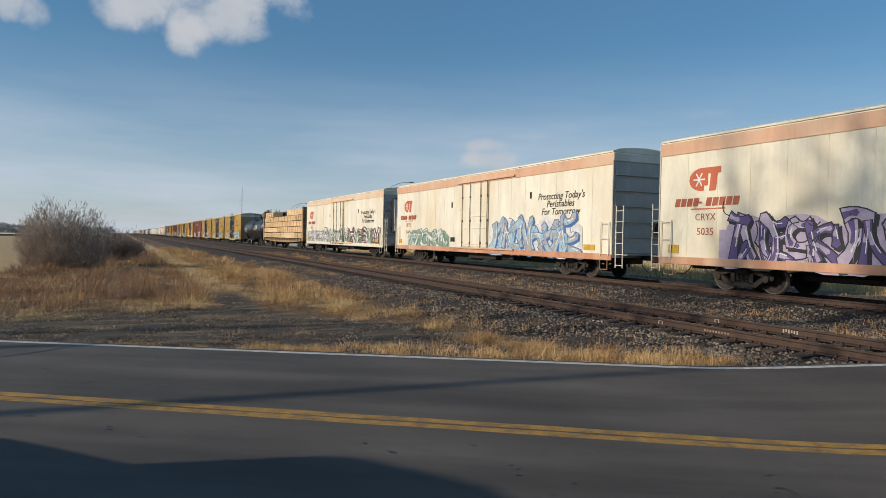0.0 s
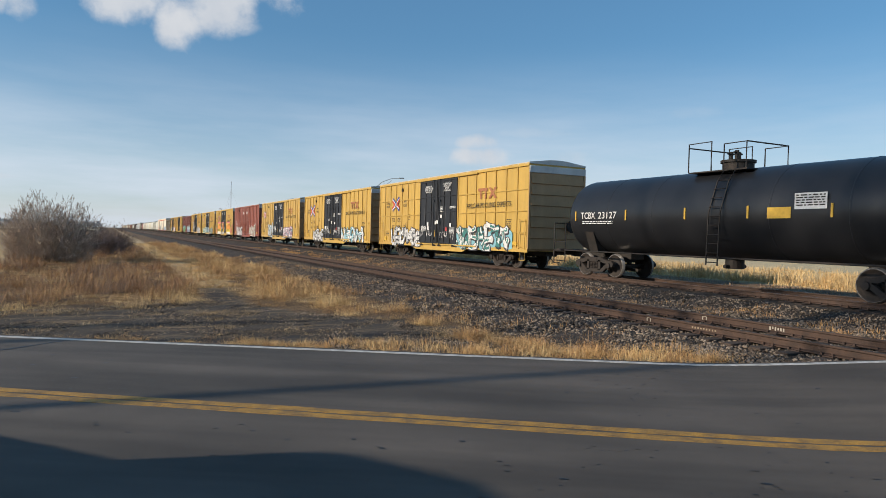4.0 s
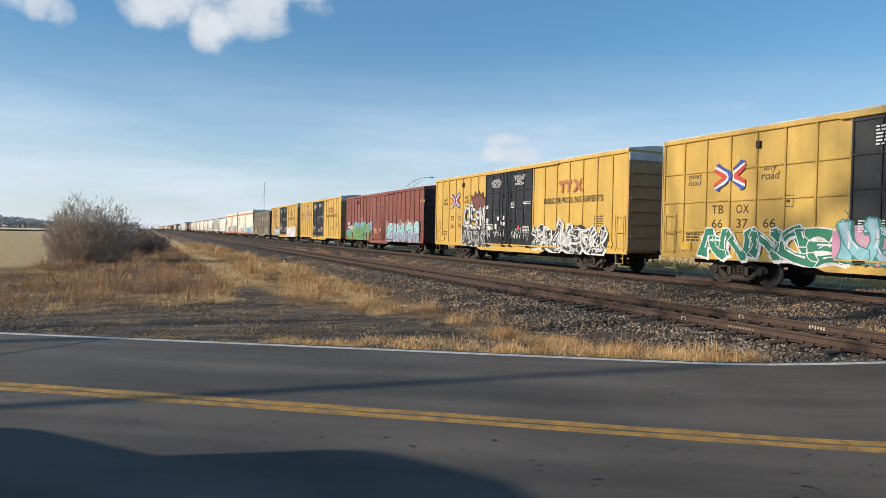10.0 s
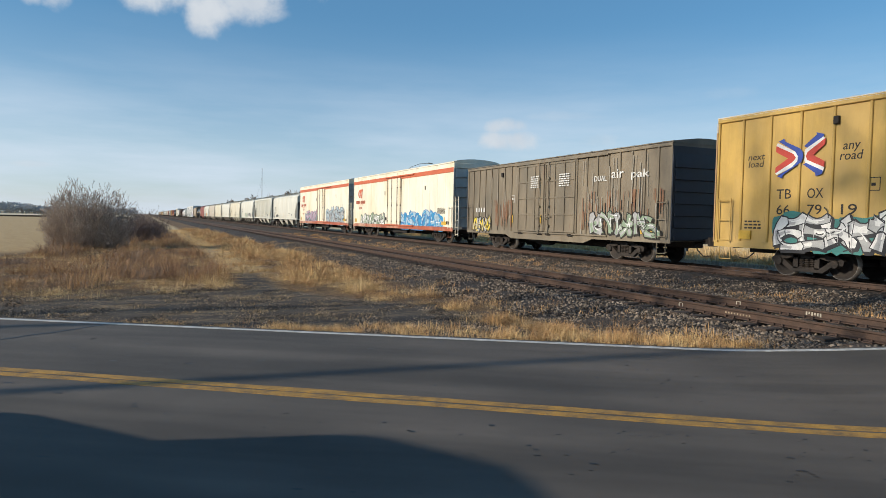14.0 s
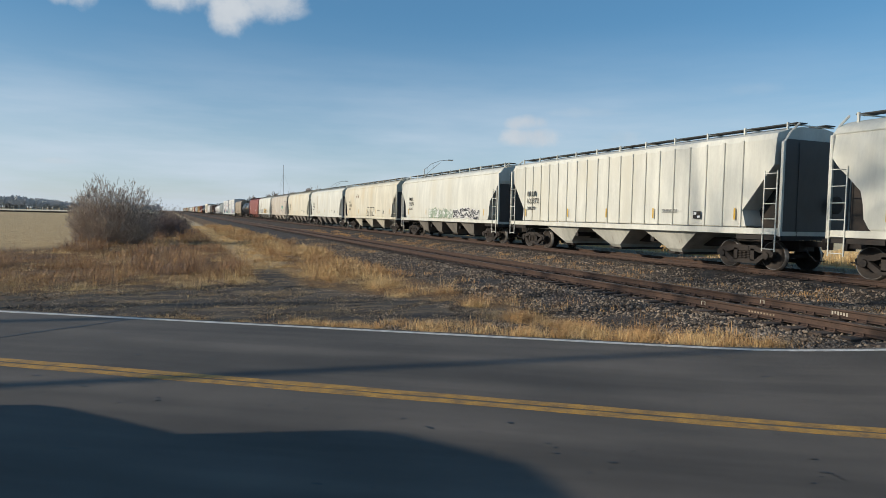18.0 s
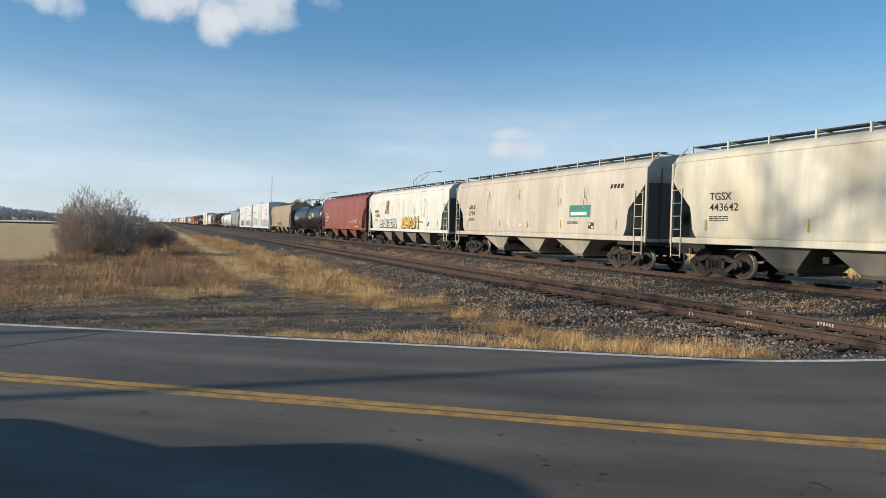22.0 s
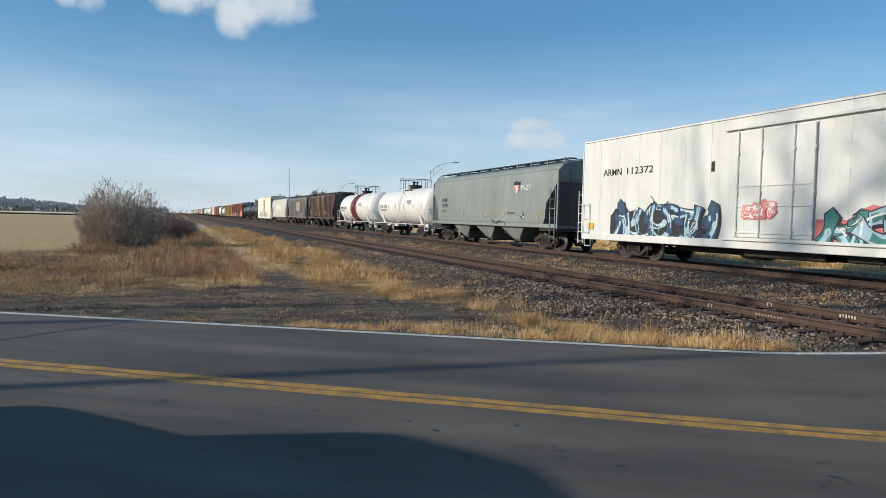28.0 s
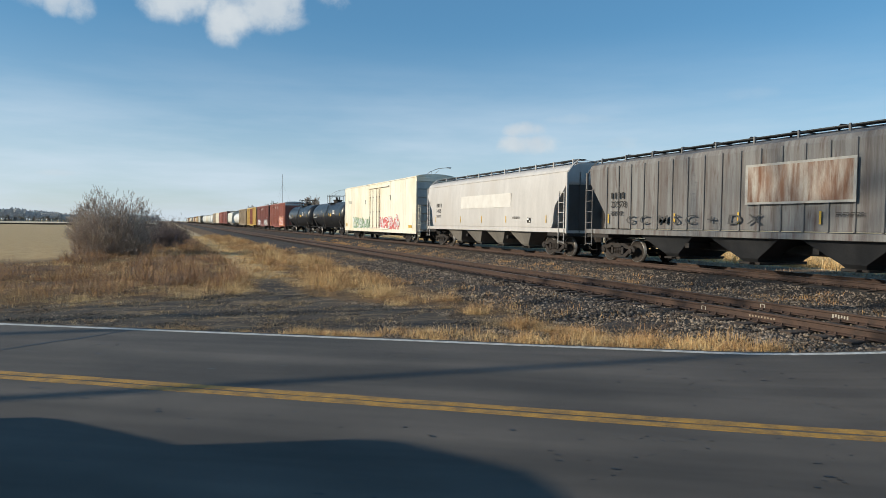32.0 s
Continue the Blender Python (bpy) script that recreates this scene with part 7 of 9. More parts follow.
def reefer_emblem(car, half, x, s0, z0, mat, number, code=True):
    """Orange company emblem with a white snowflake, name as a plain bar."""
    a, z = s0, z0
    ring = [(a + .55 + .55 * math.cos(t), z + .38 + .38 * math.sin(t)) for t in [math.pi / 2 + math.pi * k / 10 for k in range(11)]]
    polys = [(mat, ring + [(a + .62, z), (a + .62, z + .18), (a + .78, z + .18), (a + .78, z + .76)]),
             (mat, [(a + .6, z + .56), (a + .6, z + .76), (a + 1.3, z + .76), (a + 1.3, z + .56)]),
             (mat, [(a + .84, z), (a + .9, z + .58), (a + 1.18, z + .58), (a + 1.1, z)])]
    for k in range(3):
        t = k * math.pi / 3
        c, s_ = math.cos(t), math.sin(t)
        q = (a + .42, z + .38)
        polys.append((INK_W, [(q[0] - c * .24 - s_ * .025, q[1] - s_ * .24 + c * .025), (q[0] + c * .24 - s_ * .025, q[1] + s_ * .24 + c * .025), (q[0] + c * .24 + s_ * .025, q[1] + s_ * .24 - c * .025), (q[0] - c * .24 + s_ * .025, q[1] - s_ * .24 - c * .025)]))
    emblem(car, half, x, polys, label="orange emblem with a white snowflake")
    dark = material("name_red_brown", (.36, .085, .045), .7, color2=(.42, .13, .07), scale=4)
    name = []
    for i in range(10):
        u, wide = a - .62 + .265 * i, (.12 if i == 4 else .215)
        lo, hi = (z - .4, z - .34) if i == 4 else (z - .49, z - .22)
        name.append((dark, [(u, lo), (u + wide, lo), (u + wide + (hi - lo) * .22, hi), (u + (hi - lo) * .22, hi)]))
    emblem(car, half, x, name, "company_name", "row of slanted red-brown blocks")
    bars(car, half, x, [(a + .1, a + 1.5, z - .6, .04)], mat)
    if code:
        codes(car, half, x, a + .3, z - .96, 4, dark, .17, .23, .05, text="CRYX" if number else "")
    if number:
        lettering(car, half, x, number, a + .38, a + 1.05, z - 1.44, z - 1.2, dark, "car_number")


def reefer_art(number, mat, graf, slogan=True, clean=False):
    def art(car, half):
        x = -W_SIDE + .018
        reefer_emblem(car, half, x, 1.3, 3.22, mat, number)
        if slogan:
            lettering(car, half, x, "Protecting Today's\nPerishables\nFor Tomorrow", 17.3, 20.7, 2.65, 3.65, INK, "slogan", .25)
        stencils(car, half, x, 18.8, 2.2, INK, 3, 6, 1.2, .035)
        stencils(car, half, x, 9.6, 3.2, INK, 4, 3, .7, .03)
        for a, b, c, d in ((8.4, 8.55, 3.3, 3.62), (16.6, 16.75, 3.45, 3.75), (8.35, 8.9, 1.35, 1.6)):
            emblem(car, half, x, [(INK, [(a, c), (b, c), (b, d), (a, d)])], "control_box")
        emblem(car, half, x, [(INK, [(20.2, 1.2), (20.6, 1.2), (20.6, 1.4), (20.2, 1.4)])], "label_plate")
        reflectors(car, half, x - .004, (4.0, 13.6, 19.9), 1.5)
        for g in graf:
            graffiti(car, half, x - .005 - (.07 if 8 < g[0] < 13 and g[1] < 13 else 0), *g)
    return art


def hopper_art(number, mat=None, code=4, graf=(), num_s=1.9, num_z=2.25, extra=None, mark=""):
    def art(car, half):
        x = -W_SIDE - .012
        m = mat or INK
        if code:
            codes(car, half, x, num_s, num_z + .36, code, m, .18, .25, .06, text=mark)
        if number:
            lettering(car, half, x, number, num_s, num_s + .2 * len(number), num_z, num_z + .25, m, "car_number")
        stencils(car, half, x, num_s, num_z - .2, m, 5, 3, .8, .03)
        stencils(car, half, x, half * 2 - 5.2, 1.9, m, 6, 3, .8, .022)
        a = half * 2 - 3.6
        emblem(car, half, x, [(INK, [(a, 1.6), (a + .36, 1.6), (a + .36, 1.86), (a, 1.86)]), (INK_W, [(a + .03, 1.74), (a + .16, 1.74), (a + .16, 1.83), (a + .03, 1.83)]), (INK_W, [(a + .2, 1.63), (a + .33, 1.63), (a + .33, 1.71), (a + .2, 1.71)])], "data_panel")
        for g in graf:
            graffiti(car, half, x - .004, *g)
        if extra:
            extra(car, half, x - .004)
    return art


def tank_art(number, mat, mark="", r=1.5, zc=2.42, placard=True):
    def art(car, half):
        x = -r - .014
        codes(car, half, x, 1.9, zc - .12, 4, mat, .18, .26, .05, text=mark)
        if number:
            lettering(car, half, x, number, 2.95, 2.95 + .21 * len(number), zc - .12, zc + .14, mat, "car_number")
        stencils(car, half, x, 2.0, zc - .25, mat, 3, 2, 1.8, .035)
        a = half * 2 - 5.0
        emblem(car, half, x, [(INK_W, [(a, zc + .05), (a + .95, zc + .05), (a + .95, zc + .5), (a, zc + .5)])], "data_panel", "white stencilled data panel")
        stencils(car, half, x - .004, a + .05, zc + .42, INK, 8, 5, .85, .035)
        if mat is INK_W:
            emblem(car, half, x, [(MARK_Y, [(half + 2.3, zc - .2), (half + 3.05, zc - .2), (half + 3.05, zc + .12), (half + 2.3, zc + .12)])], "notice_panel", "yellow notice panel")
        if placard:
            b = half * 2 - 2.4
            emblem(car, half, x + .3, [(INK_W, [(b, zc - 1.0), (b + .17, zc - .83), (b, zc - .66), (b - .17, zc - .83)])], "placard", "white diamond placard")
    return art


def shield(car, half, x, s0, z0, w, h):
    c = s0 + w / 2
    polys = [(INK_W, [(s0, z0 + h * .3), (c, z0), (s0 + w, z0 + h * .3), (s0 + w, z0 + h), (s0, z0 + h)]),
             (material("shield_navy", (.03, .035, .06), .6), [(s0, z0 + h * .66), (s0 + w, z0 + h * .66), (s0 + w * 1.04, z0 + h * .95), (c, z0 + h * 1.04), (s0 - w * .04, z0 + h * .95)])]
    for k in range(4):
        a = s0 + w * (.08 + .24 * k)
        lo = z0 + h * .3 * abs((a + w * .06 - c) / (w / 2))
        polys.append((RED_L, [(a, lo), (a + w * .12, lo), (a + w * .12, z0 + h * .63), (a, z0 + h * .63)]))
    emblem(car, half, x, polys, label="red, white and blue shield emblem")


S_HOT = spray("hot_pink", (.72, .16, .22))


def sunset_letters(car, half):
    """Three large block letters, banded pink, orange, yellow and white with heavy black outlines, and dots and diamonds beside them."""
    x = -W_SIDE - .0
    bands = [(S_HOT, 2.72, 2.86), (S_ROSE, 2.58, 2.73), (S_YELLOW, 2.34, 2.59), (S_ORANGE, 1.62, 2.35), (S_YELLOW, 1.2, 1.63), (S_WHITE, .8, 1.21)]
    for s0, s1, d in ((2.5, 6.3, 0.0), (7.9, 10.4, -.062), (12.75, 16.3, 0.0)):
        w = s1 - s0

        def outline(a, b, c, e, t=.065, r=.2):
            return [(a - t + r, c - t), (b + t - r, c - t), (b + t, c - t + r), (b + t, e + t - r), (b + t - r, e + t), (a - t + r, e + t), (a - t, e + t - r), (a - t, c - t + r)]
        polys = [(INK, outline(s0, s1, .8, 2.86))]
        polys += [(m, [(s0, a), (s1, a), (s1, b), (s0, b)]) for m, a, b in bands]
        # two slots, one from each side, closed by black lines
        for a, b, c, e in ((s0 + w * .34, s1 + .07, 2.36, 2.46), (s0 - .07, s0 + w * .76, 1.42, 1.52)):
            polys.append((INK, outline(a, b, c, e, .07, .08)))
            polys.append((S_ORANGE if c > 2 else S_YELLOW, [(a, c), (b, c), (b, e), (a, e)]))
        emblem(car, half, x + d, polys, "graffiti", "spray-painted block letter banded pink, orange, yellow and white")
    rng = random.Random(40)
    polys = []
    for i in range(30):
        c, z, r = rng.choice((rng.uniform(16.6, 18.7), rng.uniform(.5, 2.2))), rng.uniform(1.0, 2.3), rng.uniform(.1, .3)
        col = rng.choice((S_ROSE, S_ROSE, S_ROSE, S_ORANGE, S_CYAN))
        polys.append((col, [(c + r * math.cos(6.283 * k / 9), z + r * math.sin(6.283 * k / 9)) for k in range(9)]))
    for c, z, r in ((.28, 2.5, .15), (.34, 2.08, .12), (.3, 1.72, .14), (6.6, 1.9, .13), (6.78, 2.15, .1), (1.0, 1.2, .12), (1.9, 1.5, .1)):
        for m, k in ((S_BLACK, 1.0), (S_CYAN, .8)):
            polys.append((m, [(c + r * k * math.cos(6.283 * j / 10), z + r * k * math.sin(6.283 * j / 10)) for j in range(10)]))
    for c in (1.1, 1.8, 16.9, 18.1, 11.9):
        polys.append((S_GREEN, [(c, 1.9), (c + .16, 2.15), (c, 2.45), (c - .16, 2.15)]))
    emblem(car, half, x + .002, polys, "graffiti", "spray-painted red dots and green diamonds")


def face_piece(car, half):
    """Grey and black striped piece with a spiked maroon fan above it."""
    x = -W_SIDE - .002
    c, z = 6.0, 2.6
    polys = []
    for r0, r1, m in ((1.5, 1.15, INK), (1.38, 1.05, S_MAROON)):
        polys.append((m, [(c + (r0 if k % 2 else r1) * math.cos(t), z + (r0 if k % 2 else r1) * .95 * math.sin(t)) for k, t in enumerate([-.75 + 3.1 * j / 18 for j in range(19)])]))
    for k in range(9):
        t = -.6 + 2.8 * k / 8
        u, v = math.cos(t), math.sin(t)
        polys.append((INK, [(c + .3 * u - .02 * v, z + .3 * v + .02 * u), (c + .3 * u + .02 * v, z + .3 * v - .02 * u), (c + 1.2 * u + .03 * v, z + 1.15 * v - .03 * u), (c + 1.2 * u - .03 * v, z + 1.15 * v + .03 * u)]))
    emblem(car, half, x, polys, "graffiti", "spray-painted spiked maroon fan")
    graffiti(car, half, x - .003, 4.2, 7.6, .85, 2.0, [S_BLACK, S_SILVER], S_BLACK, 61, 6, S_SILVER, .5, "spray-painted grey and black striped shapes")
    graffiti(car, half, x - .007, 4.4, 7.3, 1.7, 3.1, [S_SILVER, S_WHITE], S_BLACK, 63, 5, None, .5, "spray-painted grey and black striped shapes")


def strokes(car, half, x, s0, s1, z0, z1, n, mat, seed, thick=.05, vertical=True, name="graffiti", label="thin sprayed scrawl", lean=.25):
    """Loose strokes: scrawled tags, rust runs and drips."""
    rng = random.Random(seed)
    polys = []
    for i in range(n):
        a, b = rng.uniform(s0, s1), rng.uniform(z0, z1)
        t = rng.gauss(math.pi / 2, lean) if vertical else rng.uniform(0, 3.14)
        ln = rng.uniform(.25, .7) * (z1 - z0)
        dx, dz = math.cos(t) * ln / 2, math.sin(t) * ln / 2
        w = thick * rng.uniform(.5, 1.3)
        polys.append((mat, [(a - dx - w / 2, max(z0, b - dz)), (a - dx + w / 2, max(z0, b - dz)), (a + dx + w / 2, min(z1, b + dz)), (a + dx - w / 2, min(z1, b + dz))]))
    ob = emblem(car, half, x, polys, name, label)
    ob["kind"] = "stuff"
    return ob


RUST_RUN = material("rust_run", (0.19, 0.095, 0.055), .85, color2=(.25, .14, .08), scale=6, fine=.2)


PALE_RUN = material("pale_run", (0.36, 0.3, 0.2), .8, color2=(.26, .2, .13), scale=5, fine=.2)


def tag(car, half, x, s0, s1, z0, z1, mat, seed, thick=.03, turns=9):
    """A thin looping scrawl in one line."""
    rng = random.Random(seed)
    h = z1 - z0
    knots = []
    for i in range(turns + 1):
        u = i / turns
        knots.append((s0 + (s1 - s0) * min(1.0, max(0.0, u + rng.uniform(-1.9, 1.2) / turns)), z0 + h * (rng.uniform(.55, 1.0) if i % 2 else rng.uniform(0.0, .45))))
    pts = []
    for i in range(turns):
        p0, p1, p2, p3 = knots[max(0, i - 1)], knots[i], knots[i + 1], knots[min(turns, i + 2)]
        for k in range(5):
            t = k / 5
            pts.append(tuple(.5 * (2 * b + (c - a) * t + (2 * a - 5 * b + 4 * c - d) * t * t + (3 * b - a - 3 * c + d) * t ** 3) for a, b, c, d in zip(p0, p1, p2, p3)))
    polys = []
    for i, (p, q) in enumerate(zip(pts[:-1], pts[1:])):
        dx, dz = q[0] - p[0], q[1] - p[1]
        ln = math.hypot(dx, dz) or 1
        w = thick * (.35 + .25 * math.sin(i * .7))
        ox, oz = -dz / ln * w, dx / ln * w
        ex, ez = dx / ln * w * .6, dz / ln * w * .6
        polys.append((mat, [(p[0] + ox - ex, p[1] + oz - ez), (p[0] - ox - ex, p[1] - oz - ez), (q[0] - ox + ex, q[1] - oz + ez), (q[0] + ox + ex, q[1] + oz + ez)]))
    ob = emblem(car, half, x, polys, "tag", "thin scrawled spray tag")
    ob["kind"] = "stuff"
    return ob


def rust_streaks(car, half, x):
    strokes(car, half, x - .01, 1.6, half * 2 - 1.6, 2.9, 4.0, 40, PALE_RUN, 91, .016, True, "stain", "pale worn streaks down the rusted side", .01)
    strokes(car, half, x - .012, 1.6, half * 2 - 1.6, 1.4, 4.0, 40, material("dark_run", (.05, .03, .026), .85), 92, .02, True, "stain", "dark streaks down the rusted side", .01)


def rust_panel(car, half, x):
    pale = material("panel_edge", (.42, .41, .38), .8, color2=(.3, .28, .25), scale=3)
    eaten = material("eaten_panel", (.40, .36, .31), .85, color2=(.22, .12, .075), scale=1.3, stretch=(1, 3, .5), rust=.62, rust_color=(.15, .066, .034), fine=.15)
    emblem(car, half, x - .045, [(pale, [(8.9, 2.2), (12.6, 2.2), (12.6, 3.45), (8.9, 3.45)]), (eaten, [(9.0, 2.27), (12.52, 2.27), (12.52, 3.38), (9.0, 3.38)])], "repaint_panel", "pale repainted panel eaten by rust")
    lettering(car, half, x - .045, "G C  M S C  +  D X", 3.0, 9.6, 1.58, 1.9, material("worn_ink", (.09, .085, .08), .8), "graffiti", .1, "scrawled black letters")


def farm_sign(car, half, x):
    emblem(car, half, x, [(S_TEAL, [(12.4, 2.1), (13.95, 2.1), (13.95, 2.62), (12.4, 2.62)]), (spray("sign_green", (.02, .3, .14)), [(12.4, 2.1), (13.95, 2.1), (13.95, 2.38), (12.4, 2.38)]), (INK_W, [(12.5, 2.18), (13.7, 2.18), (13.7, 2.32), (12.5, 2.32)])], "sign", "small green sign panel with a white bar")
    emblem(car, half, x + .05, [(INK, [(a, 3.2), (a + .16, 3.2), (a + .22, 3.42), (a + .06, 3.42)]) for a in (15.2, 15.42, 15.64, 15.86)], "logo", "small black block logo")
    tag(car, half, x, 6.7, 9.0, 1.5, 2.05, S_WHITE, 153, .06, 9)
    for k, a in enumerate((4.2, 7.5, 11.3, 13.4)):
        strokes(car, half, x, a, a + .4, 2.5, 3.6, 5, material("white_run", (.62, .57, .49), .7), 160 + k, .03, True, "stain", "pale run down the side", .02)


def pickup_rust(car, half, x):
    strokes(car, half, x, 4.6, 5.5, 2.5, 3.6, 26, RUST_RUN, 15, .08, True, "rust", "rust runs on the pale side", .04)
    strokes(car, half, x, 3.0, 14.0, 2.2, 3.7, 36, material("pale_streak", (.78, .75, .68), .6), 17, .04, True, "stain", "pale streaks down the side", .02)


def red_runs(car, half, x):
    """Pale runs from the roof hatches, a white scrawl and a row of yellow notes along the foot of the side."""
    pale = material("pale_red_run", (.52, .3, .25), .8, color2=(.4, .16, .12), scale=5, fine=.2)
    for k, a in enumerate((3.4, 8.2, 14.0)):
        strokes(car, half, x, a, a + .22, 1.7 + .3 * (k % 2), 3.6, 9, pale, 130 + k, .03, True, "stain", "pale run down the red side", .02)
    tag(car, half, x, 12.6, 14.0, 1.6, 2.3, S_WHITE, 140, .05, 8)
    bars(car, half, x, [(a, a + .42, 1.38, .05) for a in (2.3, 5.2, 8.1, 10.6)] + [(13.3, 14.5, 1.36, .12)], MARK_Y, "notice", "small yellow notes along the sill")


def pale_patch(car, half, x):
    emblem(car, half, x, [(material("pale_patch", (.7, .67, .62), .7, color2=(.62, .58, .53), scale=2), [(6.0, 2.45), (12.6, 2.45), (12.6, 3.2), (6.0, 3.2)])], "repaint_panel", "pale painted-over panel")


def lime_dot(car, half, x):
    emblem(car, half, x, [(S_LIME, [(9.2 + .33 * math.cos(6.283 * k / 14), 3.0 + .33 * math.sin(6.283 * k / 14)) for k in range(14)]), (INK, [(9.0, 2.95), (9.4, 2.95), (9.4, 3.07), (9.0, 3.07)])], "emblem", "round lime-green emblem")


def patched(car, half, x):
    rows = []
    for a in (8.8, 9.75, 10.5):
        rows += [(a, a + .55, 2.12, .06), (a + .06, a + .5 - (a - 8.8) * .15, 1.72, .05)]
    rows += [(8.72, 8.8, 1.4, .6), (8.8, 9.3, 1.36, .06), (9.3, 9.38, 1.45, .28), (9.72, 9.8, 1.5, .7), (10.05, 10.12, 1.4, .4), (9.8, 10.1, 1.36, .05), (10.95, 11.03, 1.75, .45), (10.5, 11.0, 1.4, .06), (10.45, 10.53, 1.4, .35)]
    bars(car, half, x, rows, INK, "patch_marks", "black block marks on the side")
    strokes(car, half, x, 4.8, 5.6, 3.1, 3.6, 5, RUST_RUN, 52, .1, True, "rust", "rust runs")


def stained(car, half, x):
    strokes(car, half, x, 4.55, 4.75, 1.4, 3.7, 16, spray("run_brown", (.52, .37, .2)), 53, .026, True, "stain", "brown run down the side", .012)
    strokes(car, half, x, 4.0, 5.2, 1.4, 1.8, 12, spray("run_brown", (.52, .37, .2)), 54, .03, True, "stain", "brown run down the side", .1)


def up_marks(car, half, x):
    shield(car, half, x, 12.35, 2.95, .62, .62)
    tag(car, half, x, 7.2, 9.3, 1.5, 1.9, S_SILVER, 151, .04, 12)
    tag(car, half, x, 9.8, 11.6, 1.2, 1.5, INK, 152, .05, 9)
    bars(car, half, x, [(a + .08 * k, a + 1.2 - .08 * k, 1.75 + .1 * k, .025) for a in (2.9, 6.0, 9.4, 12.6) for k in range(4)], material("worn_grey_note", (.34, .35, .33), .8), "placard_board", "faded grey notes")
    lettering(car, half, x, "BUILDING\nAMERICA", 13.15, 14.3, 3.05, 3.35, INK_W, "slogan", .2)


def white_reefer(number, graf, marks=True):
    def art(car, half):
        x = -W_SIDE + .018
        codes(car, half, x, 1.5, 3.45, 4, INK, .22, .28, .12, text="ARMN" if number else "")
        if number:
            lettering(car, half, x, number, 3.1, 4.7, 3.45, 3.73, INK, "car_number")
        if marks:
            shield(car, half, x, 17.3, 3.35, .66, .75)
            lettering(car, half, x, "'BUILDING AMERICA'", 16.55, 18.75, 3.02, 3.22, INK, "slogan", .15)
        for a, b, c, d in ((7.7, 7.85, 3.3, 3.65), (15.2, 15.35, 3.45, 3.85)):
            emblem(car, half, x, [(INK, [(a, c), (b, c), (b, d), (a, d)])], "control_box")
        for g in graf:
            graffiti(car, half, x - .005 - (.07 if 8 < g[0] < 13 and g[1] < 13 else 0), *g)
    return art


def airpak(car, half):
    x = -W_SIDE + .001
    lettering(car, half, x, "DUAL", 11.9, 12.7, 3.2, 3.42, INK_W)
    lettering(car, half, x, "air", 13.0, 13.75, 3.28, 3.62, INK_W)
    lettering(car, half, x, "pak", 14.2, 15.2, 3.15, 3.55, INK_W)
    codes(car, half, x, 1.1, 1.95, 4, INK_W, .2, .25, .1)
    strokes(car, half, x, 1.0, 15.6, .95, 4.1, 70, material("chalky_run", (.34, .31, .26), .8), 8, .03, True, "stain", "chalky streaks down the side", .015)
    strokes(car, half, x, 3.2, 5.2, 1.2, 2.6, 40, RUST_RUN, 18, .05, True, "rust", "rust runs", .03)
    strokes(car, half, x, 11.0, 16.0, 1.2, 2.8, 60, RUST_RUN, 19, .05, True, "rust", "rust runs", .03)
    graffiti(car, half, x, 11.8, 15.6, .95, 1.9, [S_SILVER, S_SAGE], INK, 64, 5)
    stencils(car, half, x - .07, 7.0, 3.6, INK_W, 9, 6, .8, .05)
    stencils(car, half, x - .07, 9.4, 3.6, INK_W, 10, 6, .8, .05)
    graffiti(car, half, x, .9, 2.7, .9, 1.7, [S_YELLOW, S_SILVER], INK, 62, 4)


def curve_points(knots, n=5):
    """A smooth line through the knots."""
    pts = []
    last = len(knots) - 1
    for i in range(last):
        p0, p1, p2, p3 = knots[max(0, i - 1)], knots[i], knots[i + 1], knots[min(last, i + 2)]
        for k in range(n):
            t = k / n
            pts.append(tuple(.5 * (2 * b + (c - a) * t + (2 * a - 5 * b + 4 * c - d) * t * t + (3 * b - a - 3 * c + d) * t ** 3) for a, b, c, d in zip(p0, p1, p2, p3)))
    return pts + [knots[-1]]


def band(pts, wide, mat, floor):
    """Painted pieces along a line, with round joints."""
    polys = []
    for (a, z), (b, y) in zip(pts[:-1], pts[1:]):
        ln = math.hypot(b - a, y - z) or 1
        ox, oz = -(y - z) / ln * wide, (b - a) / ln * wide
        polys.append((mat, [(a + ox, max(floor, z + oz)), (a - ox, max(floor, z - oz)), (b - ox, max(floor, y - oz)), (b + ox, max(floor, y + oz))]))
    for a, z in pts:
        polys.append((mat, [(a + wide * math.cos(k * math.pi / 5), max(floor, z + wide * math.sin(k * math.pi / 5))) for k in range(10)]))
    return polys


